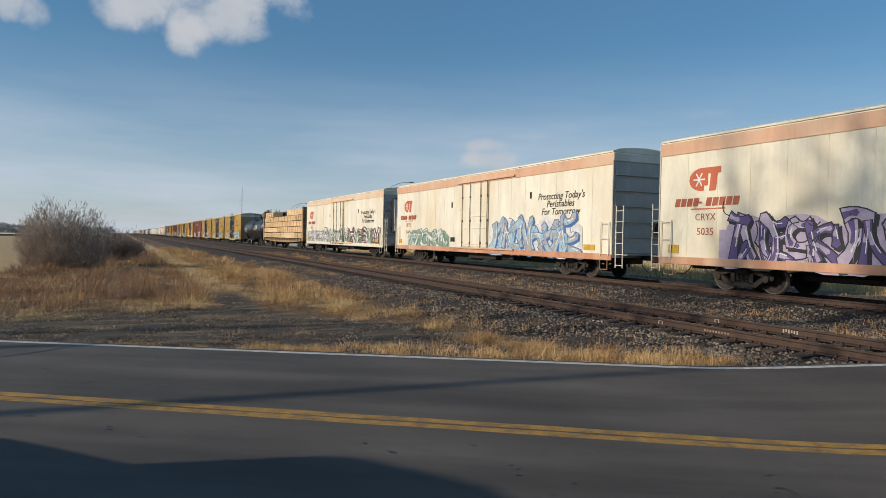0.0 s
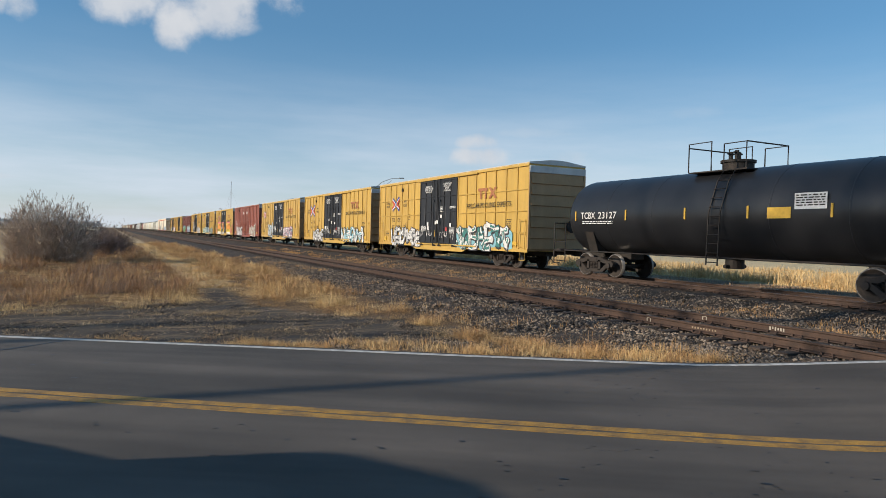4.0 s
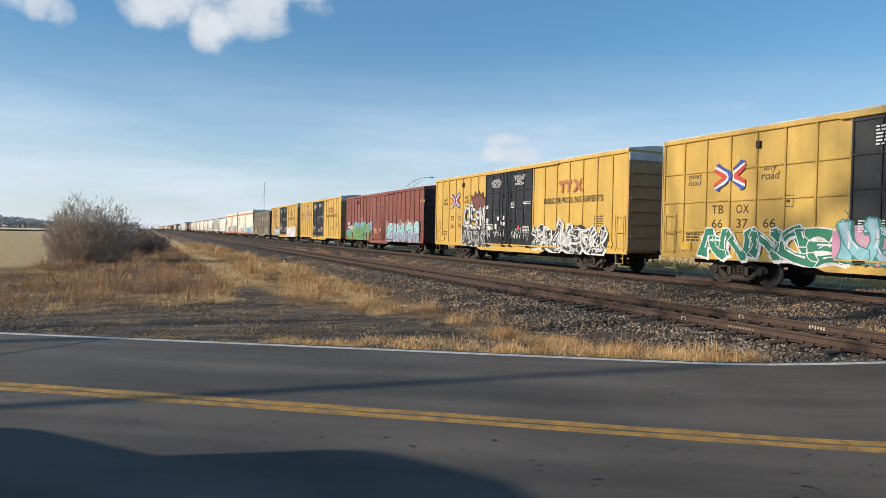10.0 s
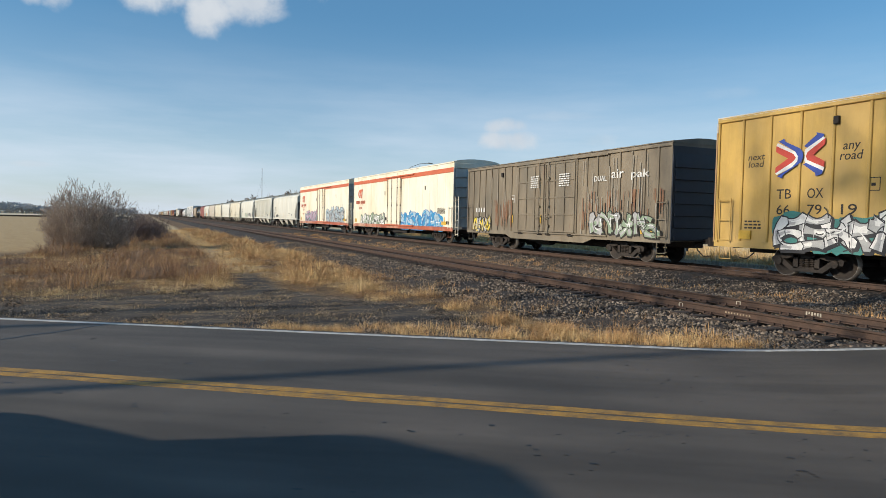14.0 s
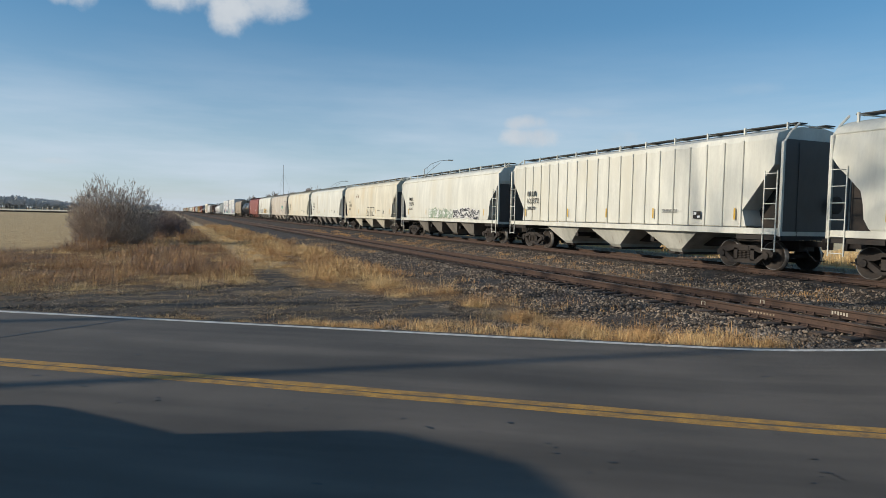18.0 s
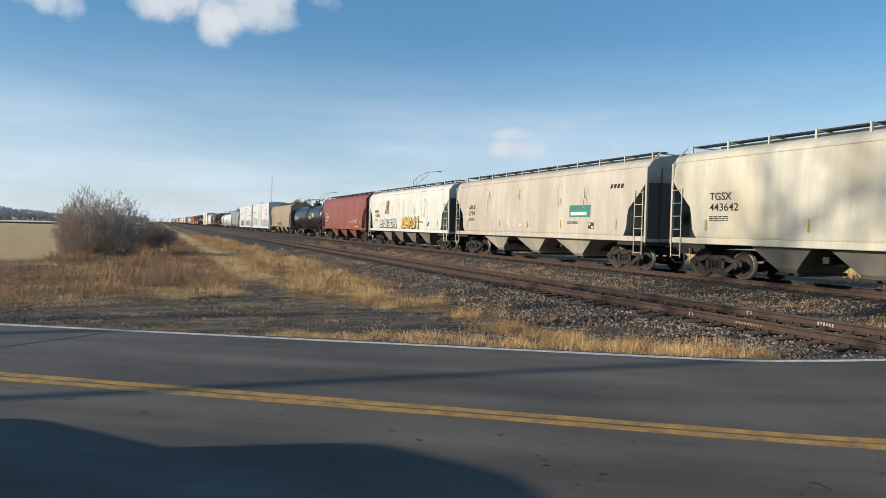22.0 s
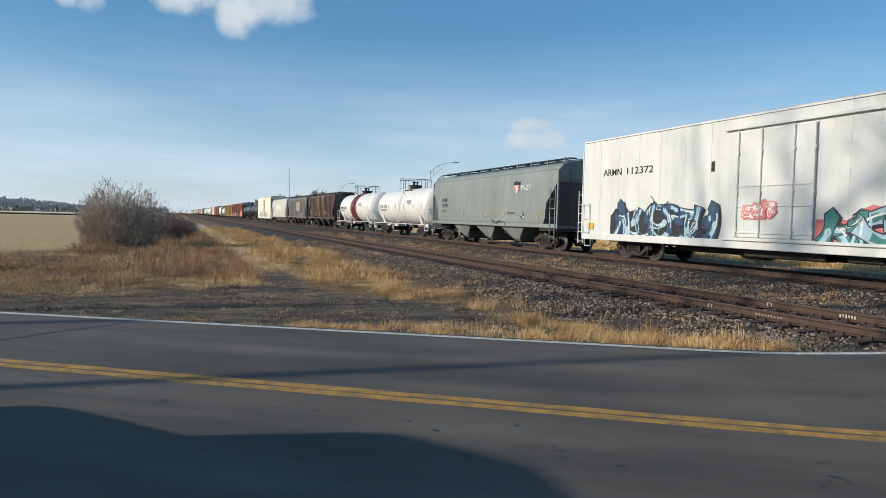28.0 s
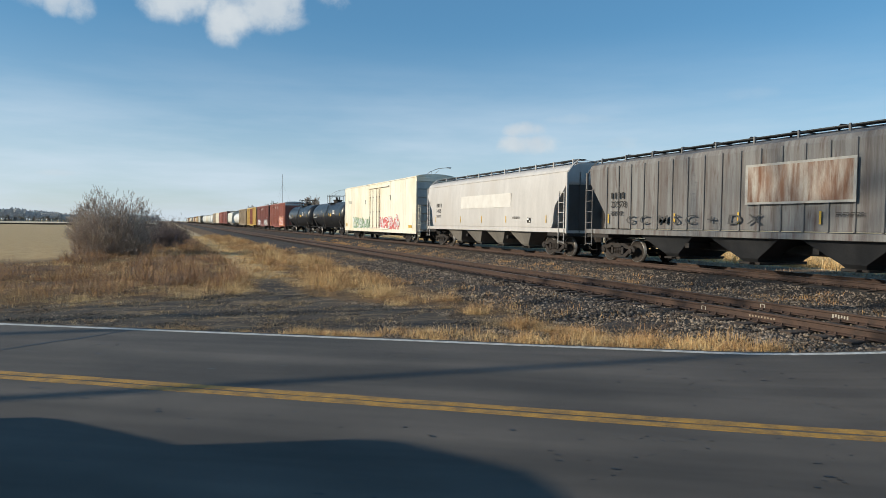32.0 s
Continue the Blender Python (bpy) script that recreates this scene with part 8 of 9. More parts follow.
def blue_word(car, half, x):
    """Big round blue letters with a white line and a black edge, over sprayed clouds."""
    rng = random.Random(77)
    for k, (m, n) in enumerate(((spray("cloud_rose", (.34, .16, .15)), 11), (spray("cloud_teal", (.12, .36, .36)), 9), (spray("cloud_violet", (.26, .25, .36)), 10))):
        polys = []
        for i in range(n):
            c, z, r = 11.75 + 6.5 * (i + .5) / n, (1.95, 1.5, 1.15)[k] + rng.uniform(-.15, .2), rng.uniform(.3, .5)
            polys.append((m, [(c + r * 1.2 * math.cos(j * .5236) * rng.uniform(.85, 1.1), max(.82, z + r * math.sin(j * .5236) * rng.uniform(.8, 1.1))) for j in range(12)]))
        emblem(car, half, x - .002 * k, polys, "graffiti", "soft sprayed clouds of colour")
    letters = [curve_points([(13.05, 1.85), (12.85, 2.0), (12.5, 1.9), (12.4, 1.65), (12.65, 1.45), (12.9, 1.2), (12.75, .98), (12.4, .95), (12.1, 1.25)]),
               curve_points([(13.75, 1.95), (13.7, 1.5), (13.58, 1.0)]),
               curve_points([(14.2, .98), (14.4, 1.5), (14.5, 1.98)]) + curve_points([(14.5, 1.98), (14.75, 1.5), (14.95, 1.25)]) + curve_points([(14.95, 1.25), (15.25, 1.65), (15.45, 2.02)]) + curve_points([(15.45, 2.02), (15.6, 1.5), (15.78, .98)]),
               curve_points([(16.4, 1.85), (16.8, 2.02), (17.2, 1.9), (17.3, 1.65), (17.0, 1.45), (16.75, 1.35), (16.85, 1.1), (17.05, .95)]),
               curve_points([(18.55, 1.75), (18.4, 2.05), (18.05, 1.98), (17.95, 1.7), (18.2, 1.45), (18.4, 1.2), (18.35, .9)])]
    tag(car, half, x, 18.85, 19.7, 3.55, 3.85, spray("yellow_line", (.6, .5, .12)), 215, .05, 9)
    dusk = spray("dusk_blue", (.23, .3, .44))
    for letter in letters:
        round_letter(car, half, x - .007, letter, ((S_BLACK, .32), (S_WHITE, .25), (spray("pale_turquoise", (.27, .5, .54)), .205)), "large round blue sprayed letter with a white outline")
        low = [(a, min(z, 1.35)) for a, z in letter if z < 1.5]
        runs, run = [], []
        for p, q in zip(low, low[1:] + [(99, 0)]):
            run.append(p)
            if abs(q[0] - p[0]) > .3:
                runs.append(run)
                run = []
        for run in runs:
            if len(run) > 1:
                emblem(car, half, x - .0145, band(run, .19, dusk, .8), "graffiti")


def green_word(car, half, x):
    """Green letters in loops and forks with thin lime lines, over blue clouds."""
    rng = random.Random(78)
    polys = []
    for i in range(12):
        c, z, r = .75 + 7.2 * i / 11, (1.25 if i < 2 else 1.9) + rng.uniform(-.1, .2), rng.uniform(.38, .55)
        polys.append((spray("mid_blue", (.16, .36, .62)), [(max(.25, c + r * 1.25 * math.cos(j * .4488) * rng.uniform(.9, 1.06)), max(.82, z + r * math.sin(j * .4488) * rng.uniform(.85, 1.06))) for j in range(14)]))
    emblem(car, half, x, polys, "graffiti", "blue sprayed clouds behind green letters")
    letters = [curve_points([(1.05, .95), (1.25, 1.4), (1.45, 1.0), (1.75, 1.5), (2.1, .95)]),
               curve_points([(3.1, .95), (2.75, 1.3), (2.5, 1.75), (2.75, 2.12), (3.05, 1.75), (3.45, 1.25), (3.9, .95)]),
               curve_points([(3.7, 1.95), (3.85, 1.6), (4.2, 1.45), (4.45, 1.75), (4.6, 2.1)]) + curve_points([(4.6, 2.1), (4.75, 1.5), (5.1, 1.2), (5.6, .95)]),
               curve_points([(5.0, 1.75), (5.4, 1.5), (5.75, 1.95), (6.2, 2.15), (6.4, 1.85), (6.05, 1.5)]) + curve_points([(6.05, 1.5), (6.2, 1.2), (6.35, .95)]),
               curve_points([(6.75, 2.0), (7.15, 1.75), (7.5, 1.95)]) + curve_points([(7.5, 1.95), (7.15, 1.45), (6.95, .95)]),
               curve_points([(4.0, .95), (4.5, 1.12), (5.0, .98)])]
    for i, letter in enumerate(letters):
        fill = (S_GREEN, spray("leaf", (.14, .28, .1)), spray("moss", (.1, .22, .07)))[i % 3]
        round_letter(car, half, x - .003 - .0004 * i, letter, ((spray("forest", (.03, .09, .04)), .25), (S_LIME, .215), (fill, .18)), "round green sprayed letter with thin lime lines")


def round_letter(car, half, x, letter, layers, label):
    """One letter: ever narrower coats of paint along the same line."""
    for k, (m, wide) in enumerate(layers):
        emblem(car, half, x - .0025 * k, band(letter, wide, m, .8), "graffiti", label if k == len(layers) - 1 else "")


def red_marks(seed, number=None, graf=(), low=False, words=()):
    def art(car, half):
        x = -W_SIDE + .046
        codes(car, half, x - (.066 if low else 0), 1.0 if low else .7, 2.16 if low else 2.75, 2 if low else 4, INK_W, .2, .24, .1, text="NOKL" if seed == 3 else "")
        if number:
            lettering(car, half, x - (.066 if low else 0), number, 1.0 if low else .7, 2.45 if low else 2.8, 1.78 if low else 2.3, 2.03 if low else 2.56, INK_W, "car_number")
        if low:
            stencils(car, half, x - .105, half - .9, 1.75, INK_W, seed, 3, .55, .04)
            stencils(car, half, x - .105, half + .5, 1.75, INK_W, seed + 1, 3, .55, .04)
            tag(car, half, x - .105, half - .9, half - .1, 1.35, 1.6, S_WHITE, 211, .04, 8)
        else:
            stencils(car, half, x - .105, half - 1.9, 4.1, INK_W, seed, 4, 1.0, .045)
            stencils(car, half, x - .105, half + .7, 4.1, INK_W, seed + 1, 4, 1.0, .045)
        stencils(car, half, x, half * 2 - 3.2, 2.4, INK_W, seed + 2, 8, .8, .045)
        for g in graf:
            graffiti(car, half, x - .047, *g)
        for word in words:
            word(car, half, x - .047)
    return art


# ---------------------------------------------------------------- far end of the train
FAR_TRUCK = None


def far_truck():
    s = Shape()
    for x in (-1.06, 1.06):
        s.prism([(-1.1, .4), (-1.1, .6), (-.45, .76), (.45, .76), (1.1, .6), (1.1, .4), (.5, .22), (-.5, .22)], 0, x - .07, x + .07)
    for y in (-.89, .89):
        s.lathe([(.1, -.8), (.46, -.79), (.46, .79), (.1, .8)], 0, 12, 0, (0, y, .46))
    return s.mesh("truck", TRUCK)


def far_car(place, length, kind, mat, label, roof=None):
    """A car that stays far off: body, roof, door or chutes, and trucks."""
    global FAR_TRUCK
    FAR_TRUCK = FAR_TRUCK or far_truck()
    half, w = length / 2, W_SIDE
    name, cat = {"box": ("boxcar", "boxcar"), "hopper": ("covered_hopper_car", "hopper car"), "tank": ("tank_car", "tank car")}[kind]
    car = new_car(name, label, cat, place)
    if kind == "box":
        part("body", loft([(.86, w - .02, -half, half), (4.75, w - .02, -half, half)], cuts=1), mat, car)
        part("roof", loft([(4.75, w, -half, half), (4.82, w, -half, half), (4.96, .4, -half, half)], cuts=1), roof or ROOF, car)
        part("door", Shape().box((-w - .06, -1.5, 1.0), (-w + .02, 1.5, 4.6), 0, .02), mat, car)
        for i in range(14):
            y = -half + .1 + (length - .2) * i / 13
            part("side_post", Shape().box((-w - .04, y - .05, .95), (-w - .018, y + .05, 4.7)), mat, car)
    elif kind == "hopper":
        part("body", loft([(1.25, w - .03, -half + 1.5, half - 1.5), (2.0, w, -half + 1.8, half - 1.8), (3.3, w - .03, -half + .2, half - .2), (3.95, w - .1, -half, half), (4.25, w - .4, -half, half), (4.4, .5, -half, half)], cuts=2), mat, car, smooth=True)
        for yc in (-3.6, 0, 3.6):
            part("discharge_chute", loft([(.4, .6, yc - .3, yc + .3), (1.27, w - .15, yc - 1.6, yc + 1.6)], cuts=1), mat, car)
        part("roof_walk", Shape().box((-.8, -half + .2, 4.55), (.8, half - .2, 4.6)), GALV, car)
        for sgn in (1, -1):
            part("end_post", Shape().box((-w + .05, sgn * (half - .1) - .05, 1.0), (-w + .15, sgn * (half - .1) + .05, 4.0)), mat, car)
    else:
        tl = half - .6
        part("shell", Shape().lathe([(.02, -tl), (1.0, -tl + .15), (1.48, -tl + .7), (1.5, 0), (1.48, tl - .7), (1.0, tl - .15), (.02, tl)], 1, 24, 0, (0, 0, 2.42)), mat, car, smooth=True)
        part("platform", Shape().box((-.9, -1.1, 3.9), (.9, 1.1, 3.95)), STEEL_BLACK, car)
        part("manway", Shape().lathe([(.4, 3.9), (.4, 4.3), (.1, 4.35)], 2, 12), STEEL_BLACK, car)
        part("platform_railing", Shape().tube([(-.9, -1.1, 3.95), (-.9, -1.1, 4.7), (-.9, 1.1, 4.7), (-.9, 1.1, 3.95)], .03, 4), STEEL_BLACK, car)
    part("centre_sill", Shape().box((-.4, -half - .4, .68), (.4, half + .4, .98)), STEEL_BLACK, car)
    for y in (half - 2.4, -half + 2.4):
        part("truck", FAR_TRUCK, None, car, at=(0, y, 0))
    return car

# ---------------------------------------------------------------- build
K = 17.0 / 17.3
SPEED, GAIN = 1.2712 * 17.0, 0.00034 * 17.0


def run(t):
    """How far the train has gone since the start."""
    return SPEED * t + GAIN * ((t - 16) ** 2 - 256)


def middle(a, b):
    return (a + b) / 2 * K, (b - a) * K


CARS = []


def build_train():
    def add(car):
        CARS.append(car)
    # leading end a, trailing end b of each body at the start, in order
    def box(a, b, *args, **kw):
        m, ln = middle(a, b)
        add(boxcar(m, ln, *args, **kw))

    def ref(a, b, **kw):
        m, ln = middle(a, b)
        add(reefer(m, ln, **kw))

    def hop(a, b, *args, **kw):
        m, ln = middle(a, b)
        add(hopper(m, ln, *args, **kw))

    def tank(a, b, *args, **kw):
        m, ln = middle(a, b)
        add(tank_car(m, ln, *args, **kw))
    cream, tanwhite = "aged white refrigerator car with a faded orange stripe and graffiti", "white refrigerator car"
    ref(-4.5, 18.0, stripe=SALMON, sill=SILL_RUST, body=CREAM_DIRTY, label="aged white refrigerator car with purple graffiti and orange stripe",
        extras=reefer_art("5035", ORANGE, [(2.9, 8.6, .8, 2.4, [S_PURPLE, S_LILAC], S_BLACK, 1, 7, S_LILAC), (13.0, 20.0, .85, 2.3, [S_PURPLE, S_LILAC], S_BLACK, 2, 6)]))
    ref(20.6, 43.4, stripe=SALMON, sill=SILL_RUST, label="aged white refrigerator car with green and blue graffiti",
        extras=reefer_art("5405", ORANGE, [(2.3, 7.9, .82, 2.05, [S_WHITE, S_SAGE], S_TEAL, 3, 5, S_SAGE), (13.2, 20.3, .8, 2.5, [S_SKY, S_SILVER], S_BLUE, 4, 7, S_WHITE, .6)]))
    ref(46.2, 69.0, stripe=SALMON_PALE, sill=CREAM_DIRTY, gear_end=-1, label="aged white refrigerator car with black and white graffiti",
        extras=reefer_art("5031", ORANGE, [(.9, 8.6, .85, 2.1, [S_WHITE, S_SILVER], S_BLACK, 5, 7, S_SILVER, .6), (8.9, 12.6, .95, 2.1, [S_WHITE, S_SAGE], S_BLACK, 6, 3, S_SAGE), (12.8, 21.5, .85, 2.2, [S_WHITE, S_SAGE, S_MAROON], S_BLACK, 7, 8, S_SAGE, .6)]))
    m, ln = middle(70.9, 93.4)
    add(lumber_car(m, ln))
    tank(94.6, 111.2, BLACK, label="black tank car with white stencils and a railed top", extras=tank_art("23127", INK_W, "TCBX"))
    pool = "yellow high-cube boxcar with black doors"
    box(113.05, 132.15, YELLOW, label=pool + " and white and green graffiti", extras=pool_car("672477", 1.9, 11, graf=[(2.4, 7.0, .8, 1.95, [S_WHITE, S_SILVER], S_BLACK, 8, 6), (11.6, 17.2, .8, 2.0, [S_WHITE, S_TEAL], S_BLACK, 9, 6, S_CYAN)]))
    box(134.0, 153.0, YELLOW, waffle=False, label=pool + " and large white script graffiti", extras=pool_car("668200", 2.5, 12, size=1.2, graf=[(3.5, 6.5, .75, 1.7, [S_SILVER, S_WHITE], S_BLACK, 10, 4), (11.8, 17.1, .8, 1.85, [S_WHITE, S_CYAN], S_BLACK, 11, 6)]))
    box(154.95, 174.2, YELLOW_PALE, label=pool + " and pale blue graffiti", extras=pool_car("", 1.85, 13, True, graf=[(3.9, 7.2, .8, 2.4, [S_WHITE, S_SKY], S_BLACK, 12, 5, None, .7), (11.8, 15.7, .82, 2.05, [S_WHITE, S_PINK], S_BLACK, 13, 5, S_SKY)]))
    box(176.05, 195.3, OXIDE, waffle=False, door_mat=OXIDE, label="oxide-red boxcar with cream outlined graffiti", extras=red_marks(3, "603418", [(2.2, 6.7, .8, 2.0, [S_WHITE, S_SILVER], S_BLACK, 14, 5), (12.0, 16.4, .8, 2.0, [S_SAGE, OXIDE], S_WHITE, 15, 4)]))

    def sunset(car, half):
        pool_car("630314", 3.45, 14, num_at=(.3, 3.32))(car, half)
        sunset_letters(car, half)
    box(197.2, 216.45, YELLOW, label=pool + " and banded sunset-coloured graffiti", extras=sunset)
    box(218.4, 237.65, YELLOW, label=pool + " and teal and green bubble graffiti", extras=pool_car("663766", 2.0, 15, False, door_text=False, graf=[(1.9, 6.8, .8, 1.8, [spray("deep_green", (.02, .2, .12)), spray("deep_green", (.02, .2, .12))], S_WHITE, 16, 4), (6.9, 11.3, .9, 1.95, [S_CYAN, S_SKY], S_TEAL, 17, 5, S_PINK), (12.3, 16.5, .75, 1.85, [S_SAGE, S_SAGE], S_BLACK, 18, 6, S_PURPLE, .1)]))

    def lion(car, half):
        pool_car("667467", 2.5, 16, graf=[(11.8, 17.4, .78, 1.9, [S_BLACK, S_SILVER], S_WHITE, 19, 6, S_BLACK, .6)])(car, half)
        face_piece(car, half)
    box(239.6, 258.8, YELLOW, waffle=False, label=pool + " and a scribbled grey head", extras=lion)
    box(260.9, 280.7, MAROON, waffle=False, doors="single", door_mat=MAROON, roof=MAROON, top=4.62, panels=9, label="maroon boxcar with green and blue graffiti", extras=red_marks(5, "794750", [], True, (green_word, blue_word)))
    box(282.5, 301.7, YELLOW, label=pool + " and almost no graffiti", extras=pool_car("630295", 3.6, 17, num_at=(.3, 3.32), door_text=False))
    box(303.6, 322.85, YELLOW_PALE, waffle=False, label=pool + " and white and lilac graffiti", extras=pool_car("667919", 2.6, 18, size=1.25, graf=[(2.5, 6.7, .8, 1.95, [S_WHITE, S_SILVER], S_BLACK, 22, 5, S_TEAL), (11.7, 17.8, .8, 2.05, [S_LILAC, S_WHITE], S_WHITE, 23, 6, S_LILAC)]))
    box(324.9, 341.55, OLIVE, waffle=False, door_mat=OLIVE, top=4.4, roof=OLIVE, label="rust-streaked olive-brown boxcar with scrawled tags", extras=airpak, panels=8)
    ref(343.6, 365.15, body=CREAM, stripe=ORANGE, sill=ORANGE_SILL, stripe_w=.28, stripe_top=.3, label="white refrigerator car with an orange stripe and bright blue graffiti",
        extras=reefer_art("", ORANGE, [(2.4, 8.3, .82, 1.85, [S_WHITE, S_SAGE], S_BLACK, 24, 6, S_SAGE), (12.2, 19.4, .8, 1.95, [S_SKY, spray("azure", (.03, .3, .6))], S_BLUE, 25, 6, spray("azure", (.03, .3, .6)), .6)], False))
    ref(366.9, 388.5, body=CREAM, stripe=ORANGE, sill=ORANGE_SILL, stripe_w=.28, stripe_top=.3, label="white refrigerator car with an orange stripe and pink graffiti",
        extras=reefer_art("8198", ORANGE, [(3.2, 8.5, .8, 2.15, [S_MAUVE, S_LILAC], S_BLACK, 26, 6, spray("sea_green", (.2, .42, .42)), .6), (13.0, 19.5, .8, 2.4, [S_SKY, S_SILVER], S_BLACK, 27, 6, S_SILVER, .5)], False))
    hp = "covered hopper car with ladders and a roof walk"
    hop(390.3, 407.7, GREY_LIGHT, label="pale grey smooth-sided " + hp, extras=hopper_art("2283", mark="TNOX", extra=lambda car, half, x: [tag(car, half, x, 2.75, 4.45, 1.36, 1.86, S_BLACK, 200 + k, .055, 15) for k in range(3)]))
    hop(409.2, 426.75, GREY_LIGHT, ribbed=True, label="pale grey ribbed " + hp, extras=hopper_art("100372"))
    hop(428.2, 445.3, GREY_LIGHT, bays=4, label="pale grey hopper car with green and black graffiti", extras=hopper_art("51270", mark="PMLX", graf=[(6.2, 10.3, 1.42, 1.95, [S_WHITE, S_SAGE], S_SAGE, 29, 6), (10.6, 14.3, 1.42, 2.0, [S_BLACK, S_BLACK], S_WHITE, 30, 5)]))
    hop(446.7, 464.25, BEIGE, label="stained beige " + hp, extras=hopper_art("516913", mark="TILX", extra=patched))
    hop(465.5, 483.1, GREY_LIGHT, bays=4, label="pale grey covered hopper car with a brown run", extras=hopper_art("443632", mark="TGSX", extra=stained))
    hop(484.3, 501.6, BEIGE, bays=4, label="streaked beige " + hp, extras=hopper_art("443642", mark="TGSX"))
    hop(502.9, 520.65, TAUPE, label="dirty grey hopper car with a green sign", extras=hopper_art("5714", mark="GACX", extra=farm_sign))
    hop(521.8, 539.4, GREY_LIGHT, bays=4, label="white hopper car with rust runs and orange graffiti", extras=hopper_art("454390", graf=[(3.3, 7.3, 1.42, 2.0, [S_WHITE, S_SILVER], S_BLACK, 34, 6), (8.7, 12.0, 1.42, 2.15, [S_YELLOW, S_ORANGE], S_BLACK, 35, 4)], extra=pickup_rust))
    hop(540.4, 557.5, RED_BROWN, label="faded red " + hp, extras=hopper_art("484891", INK_W, mark="AOKX", extra=red_runs))
    tank(558.6, 576.3, BLACK, label="black tank car with white stencils and a railed top", extras=tank_art("196156", INK_W, "TCBX"))
    hop(577.5, 595.05, TAN, label="dusty tan " + hp, extras=hopper_art("1204", graf=[(6.8, 10.8, 1.42, 1.75, [TAN, TAN], S_BLACK, 37, 7)], extra=lime_dot))

    def tag_car(car, half):
        white_reefer("111737", [(1.0, 7.4, .82, 2.35, [TAN, S_WHITE], S_CYAN, 38, 5, S_SAGE), (12.0, 18.5, .82, 2.2, [S_SKY, S_LILAC], S_BLACK, 39, 6, S_PINK, .6)])(car, half)
        for k, z in enumerate((3.5, 3.15, 2.8, 2.3)):
            tag(car, half, -W_SIDE + .012, .2 + .06 * k, 1.5 - .1 * k, z, z + .3, INK, 71 + k, .045, 10)
    ref(597.7, 618.4, body=BRIGHT, label="white refrigerator car with tags and pale graffiti", extras=tag_car)
    ref(620.2, 641.0, body=BRIGHT, gear_end=None, label="white refrigerator car with dark blue graffiti",
        extras=white_reefer("112372", [(2.4, 7.8, .82, 2.2, [spray("night_blue", (.03, .08, .16)), S_SKY], S_BLACK, 41, 6, S_BLACK, .6), (9.3, 10.4, 1.75, 2.2, [S_WHITE, S_ROSE], S_ROSE, 42, 2), (12.1, 18.5, .82, 2.05, [S_TEAL, S_SKY], S_BLACK, 43, 6, S_ROSE, .6)]))
    hop(643.2, 660.3, UPGREY, label="clean blue-grey hopper car with a shield emblem", extras=hopper_art("93751", extra=up_marks))
    tank(661.4, 676.0, TANK_WHITE, rail_mat=TANK_WHITE, label="white tank car with white handrails", extras=tank_art("21103", INK, "TCIX"))
    tank(677.0, 691.6, TANK_WHITE, rail_mat=TANK_WHITE, band=TANK_RED, label="white tank car with a dark red band", extras=tank_art("50749", INK))
    hop(692.8, 710.0, RUSTY, ribbed=True, top=4.15, chute=DARK, label="heavily rusted ribbed " + hp, extras=hopper_art(None, INK_W, 0, extra=rust_streaks))
    hop(711.4, 728.9, RUSTY_LIGHT, ribbed=True, top=4.2, hatch=True, chute=DARK, label="grey ribbed hopper car with a rusted panel", extras=hopper_art("20578", INK, extra=rust_panel))
    hop(730.4, 748.7, GREY, bays=4, label="pale grey smooth-sided " + hp, extras=hopper_art("1458", extra=pale_patch))
    ref(751.0, 773.0, body=CREAM, label="cream refrigerator car with red and green graffiti", extras=white_reefer("", [(3.3, 10.5, .85, 1.95, [S_WHITE, S_SAGE], S_GREEN, 44, 6), (10.6, 17.5, .85, 1.95, [S_WHITE, S_ROSE], S_RED, 45, 6)], False))
    tank(774.3, 792.0, BLACK, label="black tank car with white stencils and a railed top", extras=tank_art("", INK_W))
    tank(793.3, 811.0, BLACK, label="black tank car with white stencils and a railed top", extras=tank_art("", INK_W))
    box(812.8, 830.5, OXIDE, waffle=False, door_mat=OXIDE, top=4.6, label="dark oxide-red boxcar with orange graffiti", extras=red_marks(9, None, [(11.0, 15.5, .85, 2.4, [S_WHITE, S_ROSE], S_ORANGE, 46, 5)]))
    box(832.4, 850.2, MAROON, waffle=False, door_mat=MAROON, top=4.6, label="maroon boxcar with white graffiti", extras=red_marks(10, None, [(2.0, 8.0, .85, 2.0, [S_WHITE, S_LILAC], S_BLACK, 47, 6), (11.0, 16.0, .85, 2.0, [S_WHITE, S_SILVER], S_BLACK, 48, 5)]))
    box(852.0, 870.0, YELLOW_PALE, waffle=False, door_mat=OXIDE, top=4.6, label="weathered yellow boxcar with a red door")
    box(872.0, 890.0, TAN, waffle=False, door_mat=TAN, top=4.6, label="weathered tan boxcar with ribbed sides")
    # the rest stays far down the line
    rng = random.Random(90)
    y = 892.0
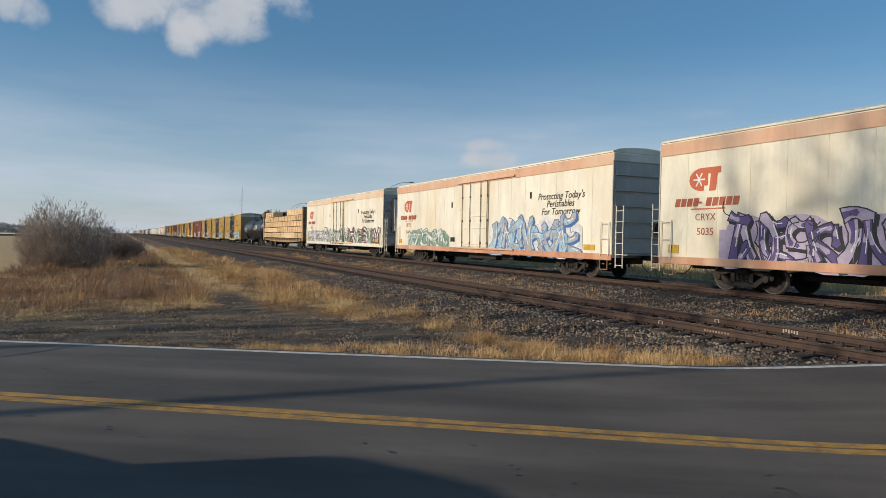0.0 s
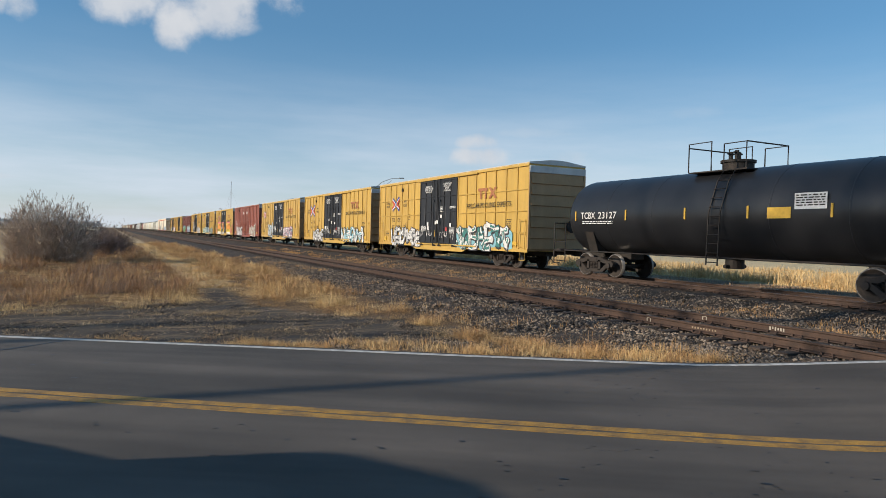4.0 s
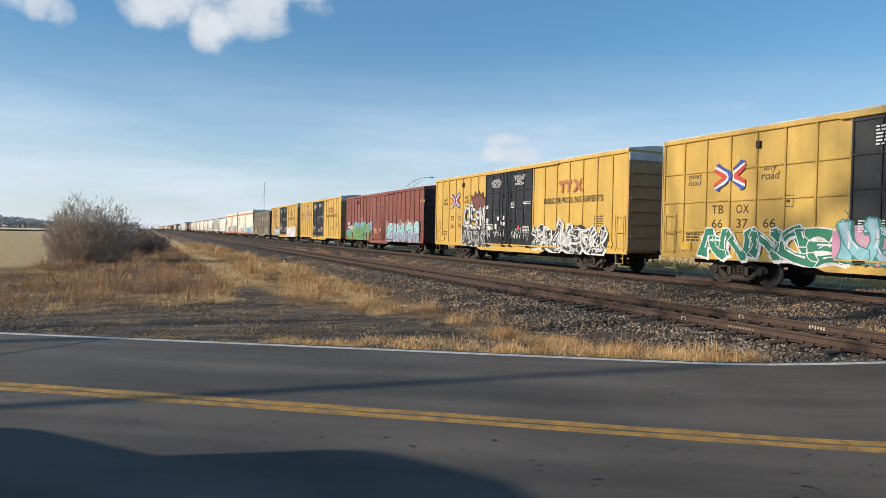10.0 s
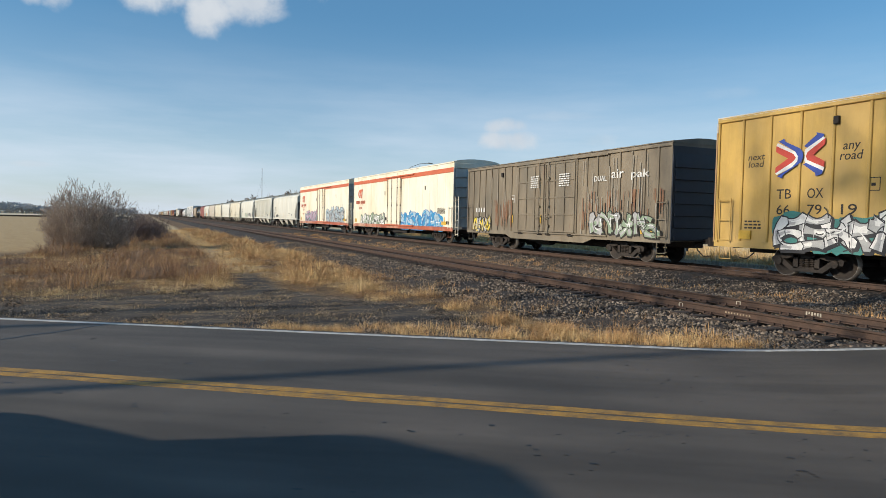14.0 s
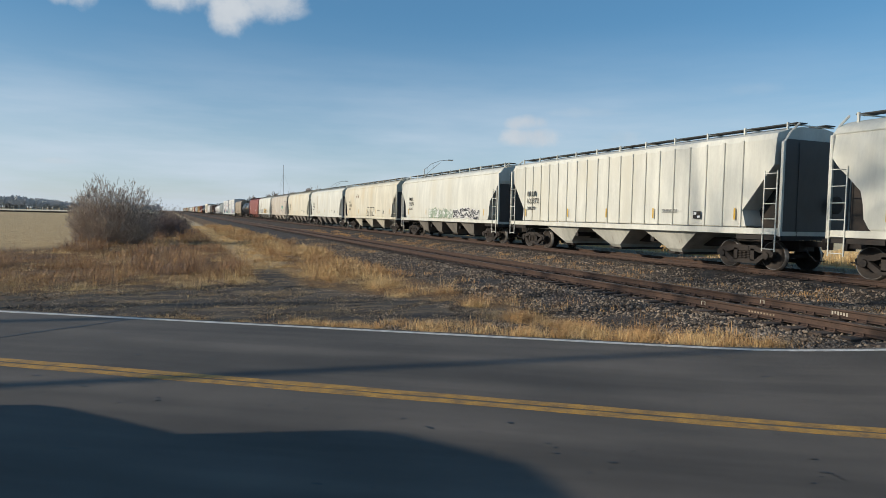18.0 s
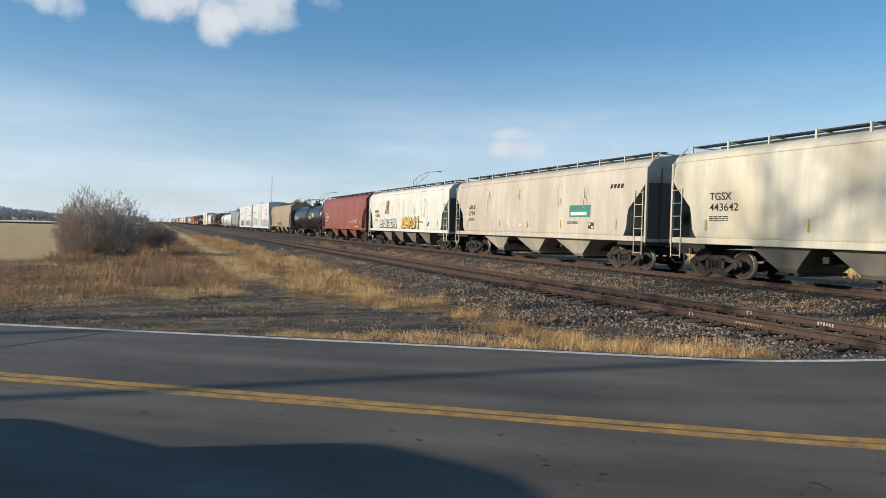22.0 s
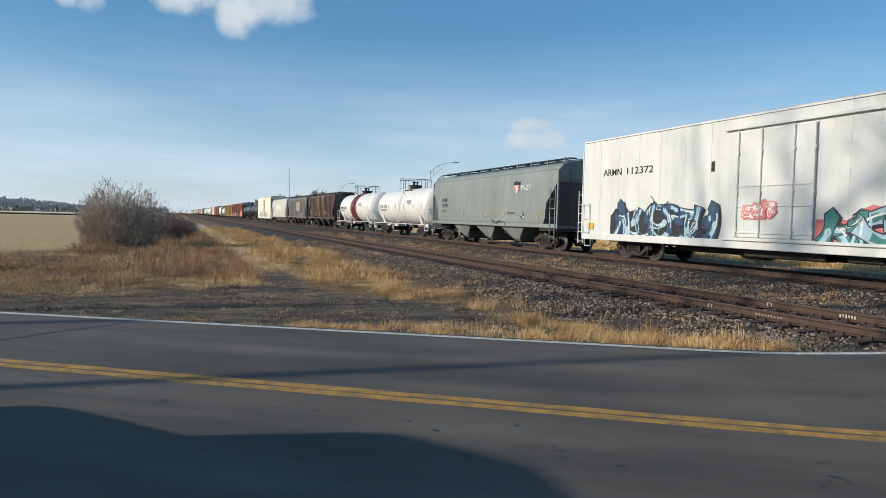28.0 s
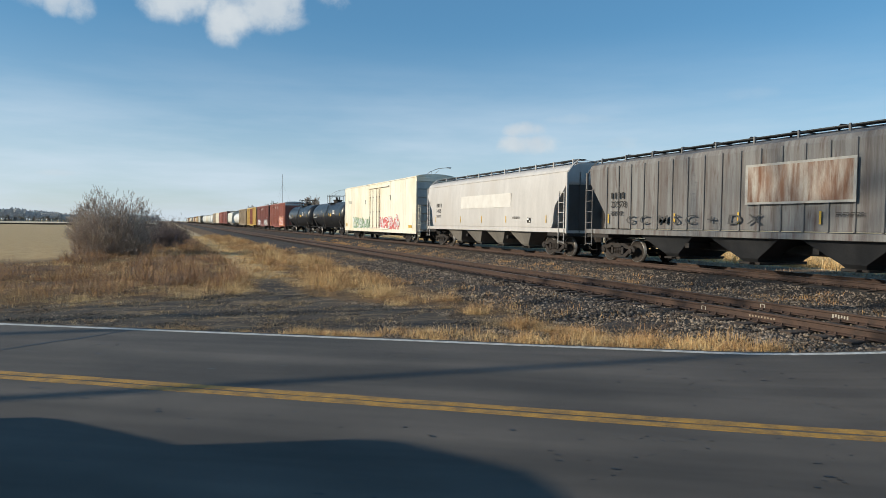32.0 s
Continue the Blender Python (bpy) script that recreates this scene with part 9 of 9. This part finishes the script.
    kinds = [("tank", TANK_WHITE, "white tank car"), ("hopper", GREY_LIGHT, "pale grey hopper car"), ("box", MAROON, "maroon boxcar"), ("box", OXIDE, "dark red boxcar"), ("box", CREAM, "cream boxcar"), ("box", TAN, "tan boxcar"),
             ("hopper", WHITE, "white hopper car"), ("hopper", GREY_LIGHT, "pale grey hopper car"), ("hopper", BEIGE, "beige hopper car"), ("hopper", WHITE, "white hopper car"), ("hopper", GREY_LIGHT, "pale grey hopper car"), ("tank", BLACK, "black tank car"), ("box", OLIVE, "dark brown boxcar"),
             ("box", WHITE, "white boxcar"), ("hopper", TAN, "tan hopper car"), ("box", YELLOW, "yellow boxcar")]
    i = 0
    while y < 1500:
        kind, mat, words = kinds[i] if i < len(kinds) else rng.choice(kinds)
        ln = 18.0 if kind == "box" else 17.4
        add(far_car((y + ln / 2) * K, ln * K, kind, mat, words + " far down the train"))
        y += ln + 1.9
        i += 1


def degrees_rolled(distance):
    return math.degrees(distance / 0.478)


def motions():
    times = [0, 4, 8, 12, 16, 20, 24, 28, 32]
    for car in CARS:
        x, y, z = car.location
        walk(car, [(t, pose(x, y - run(t), z)) for t in times])
    # the pickup comes the same way as the train, faster
    walk(PICKUP, [(t, pose(37.5, 31.0 - 30.5 * (t - 25), -0.38)) for t in times])
    # wheels roll while their car is near; each key turns them by less than a quarter
    for wheel, offset, place in WHEELS:
        x, y, z = wheel.location
        near = [k / FPS for k in range(0, 32 * FPS + 1) if -8 < place + offset - run(k / FPS) < 55]
        if len(near) < 2:
            continue
        rows = [(0.0, pose(x, y, z))] if near[0] > 0 else []
        rows += [(t, pose(x, y, z, degrees_rolled(run(t) - run(near[0])))) for t in near]
        if near[-1] < 32:
            rows.append((32.0, rows[-1][1]))
        walk(wheel, rows)


build_land()
build_road()
build_track("siding_track", X_SIDE, RAIL_SIDE, -40, 1800, 2, 62, 1)
build_track("main_track", X_MAIN, RAIL_MAIN, -760, 3000, 2, 50, 2)
build_verge()
build_surroundings()
parked_van()
PICKUP = red_pickup()
shade_trees()
build_train()
motions()
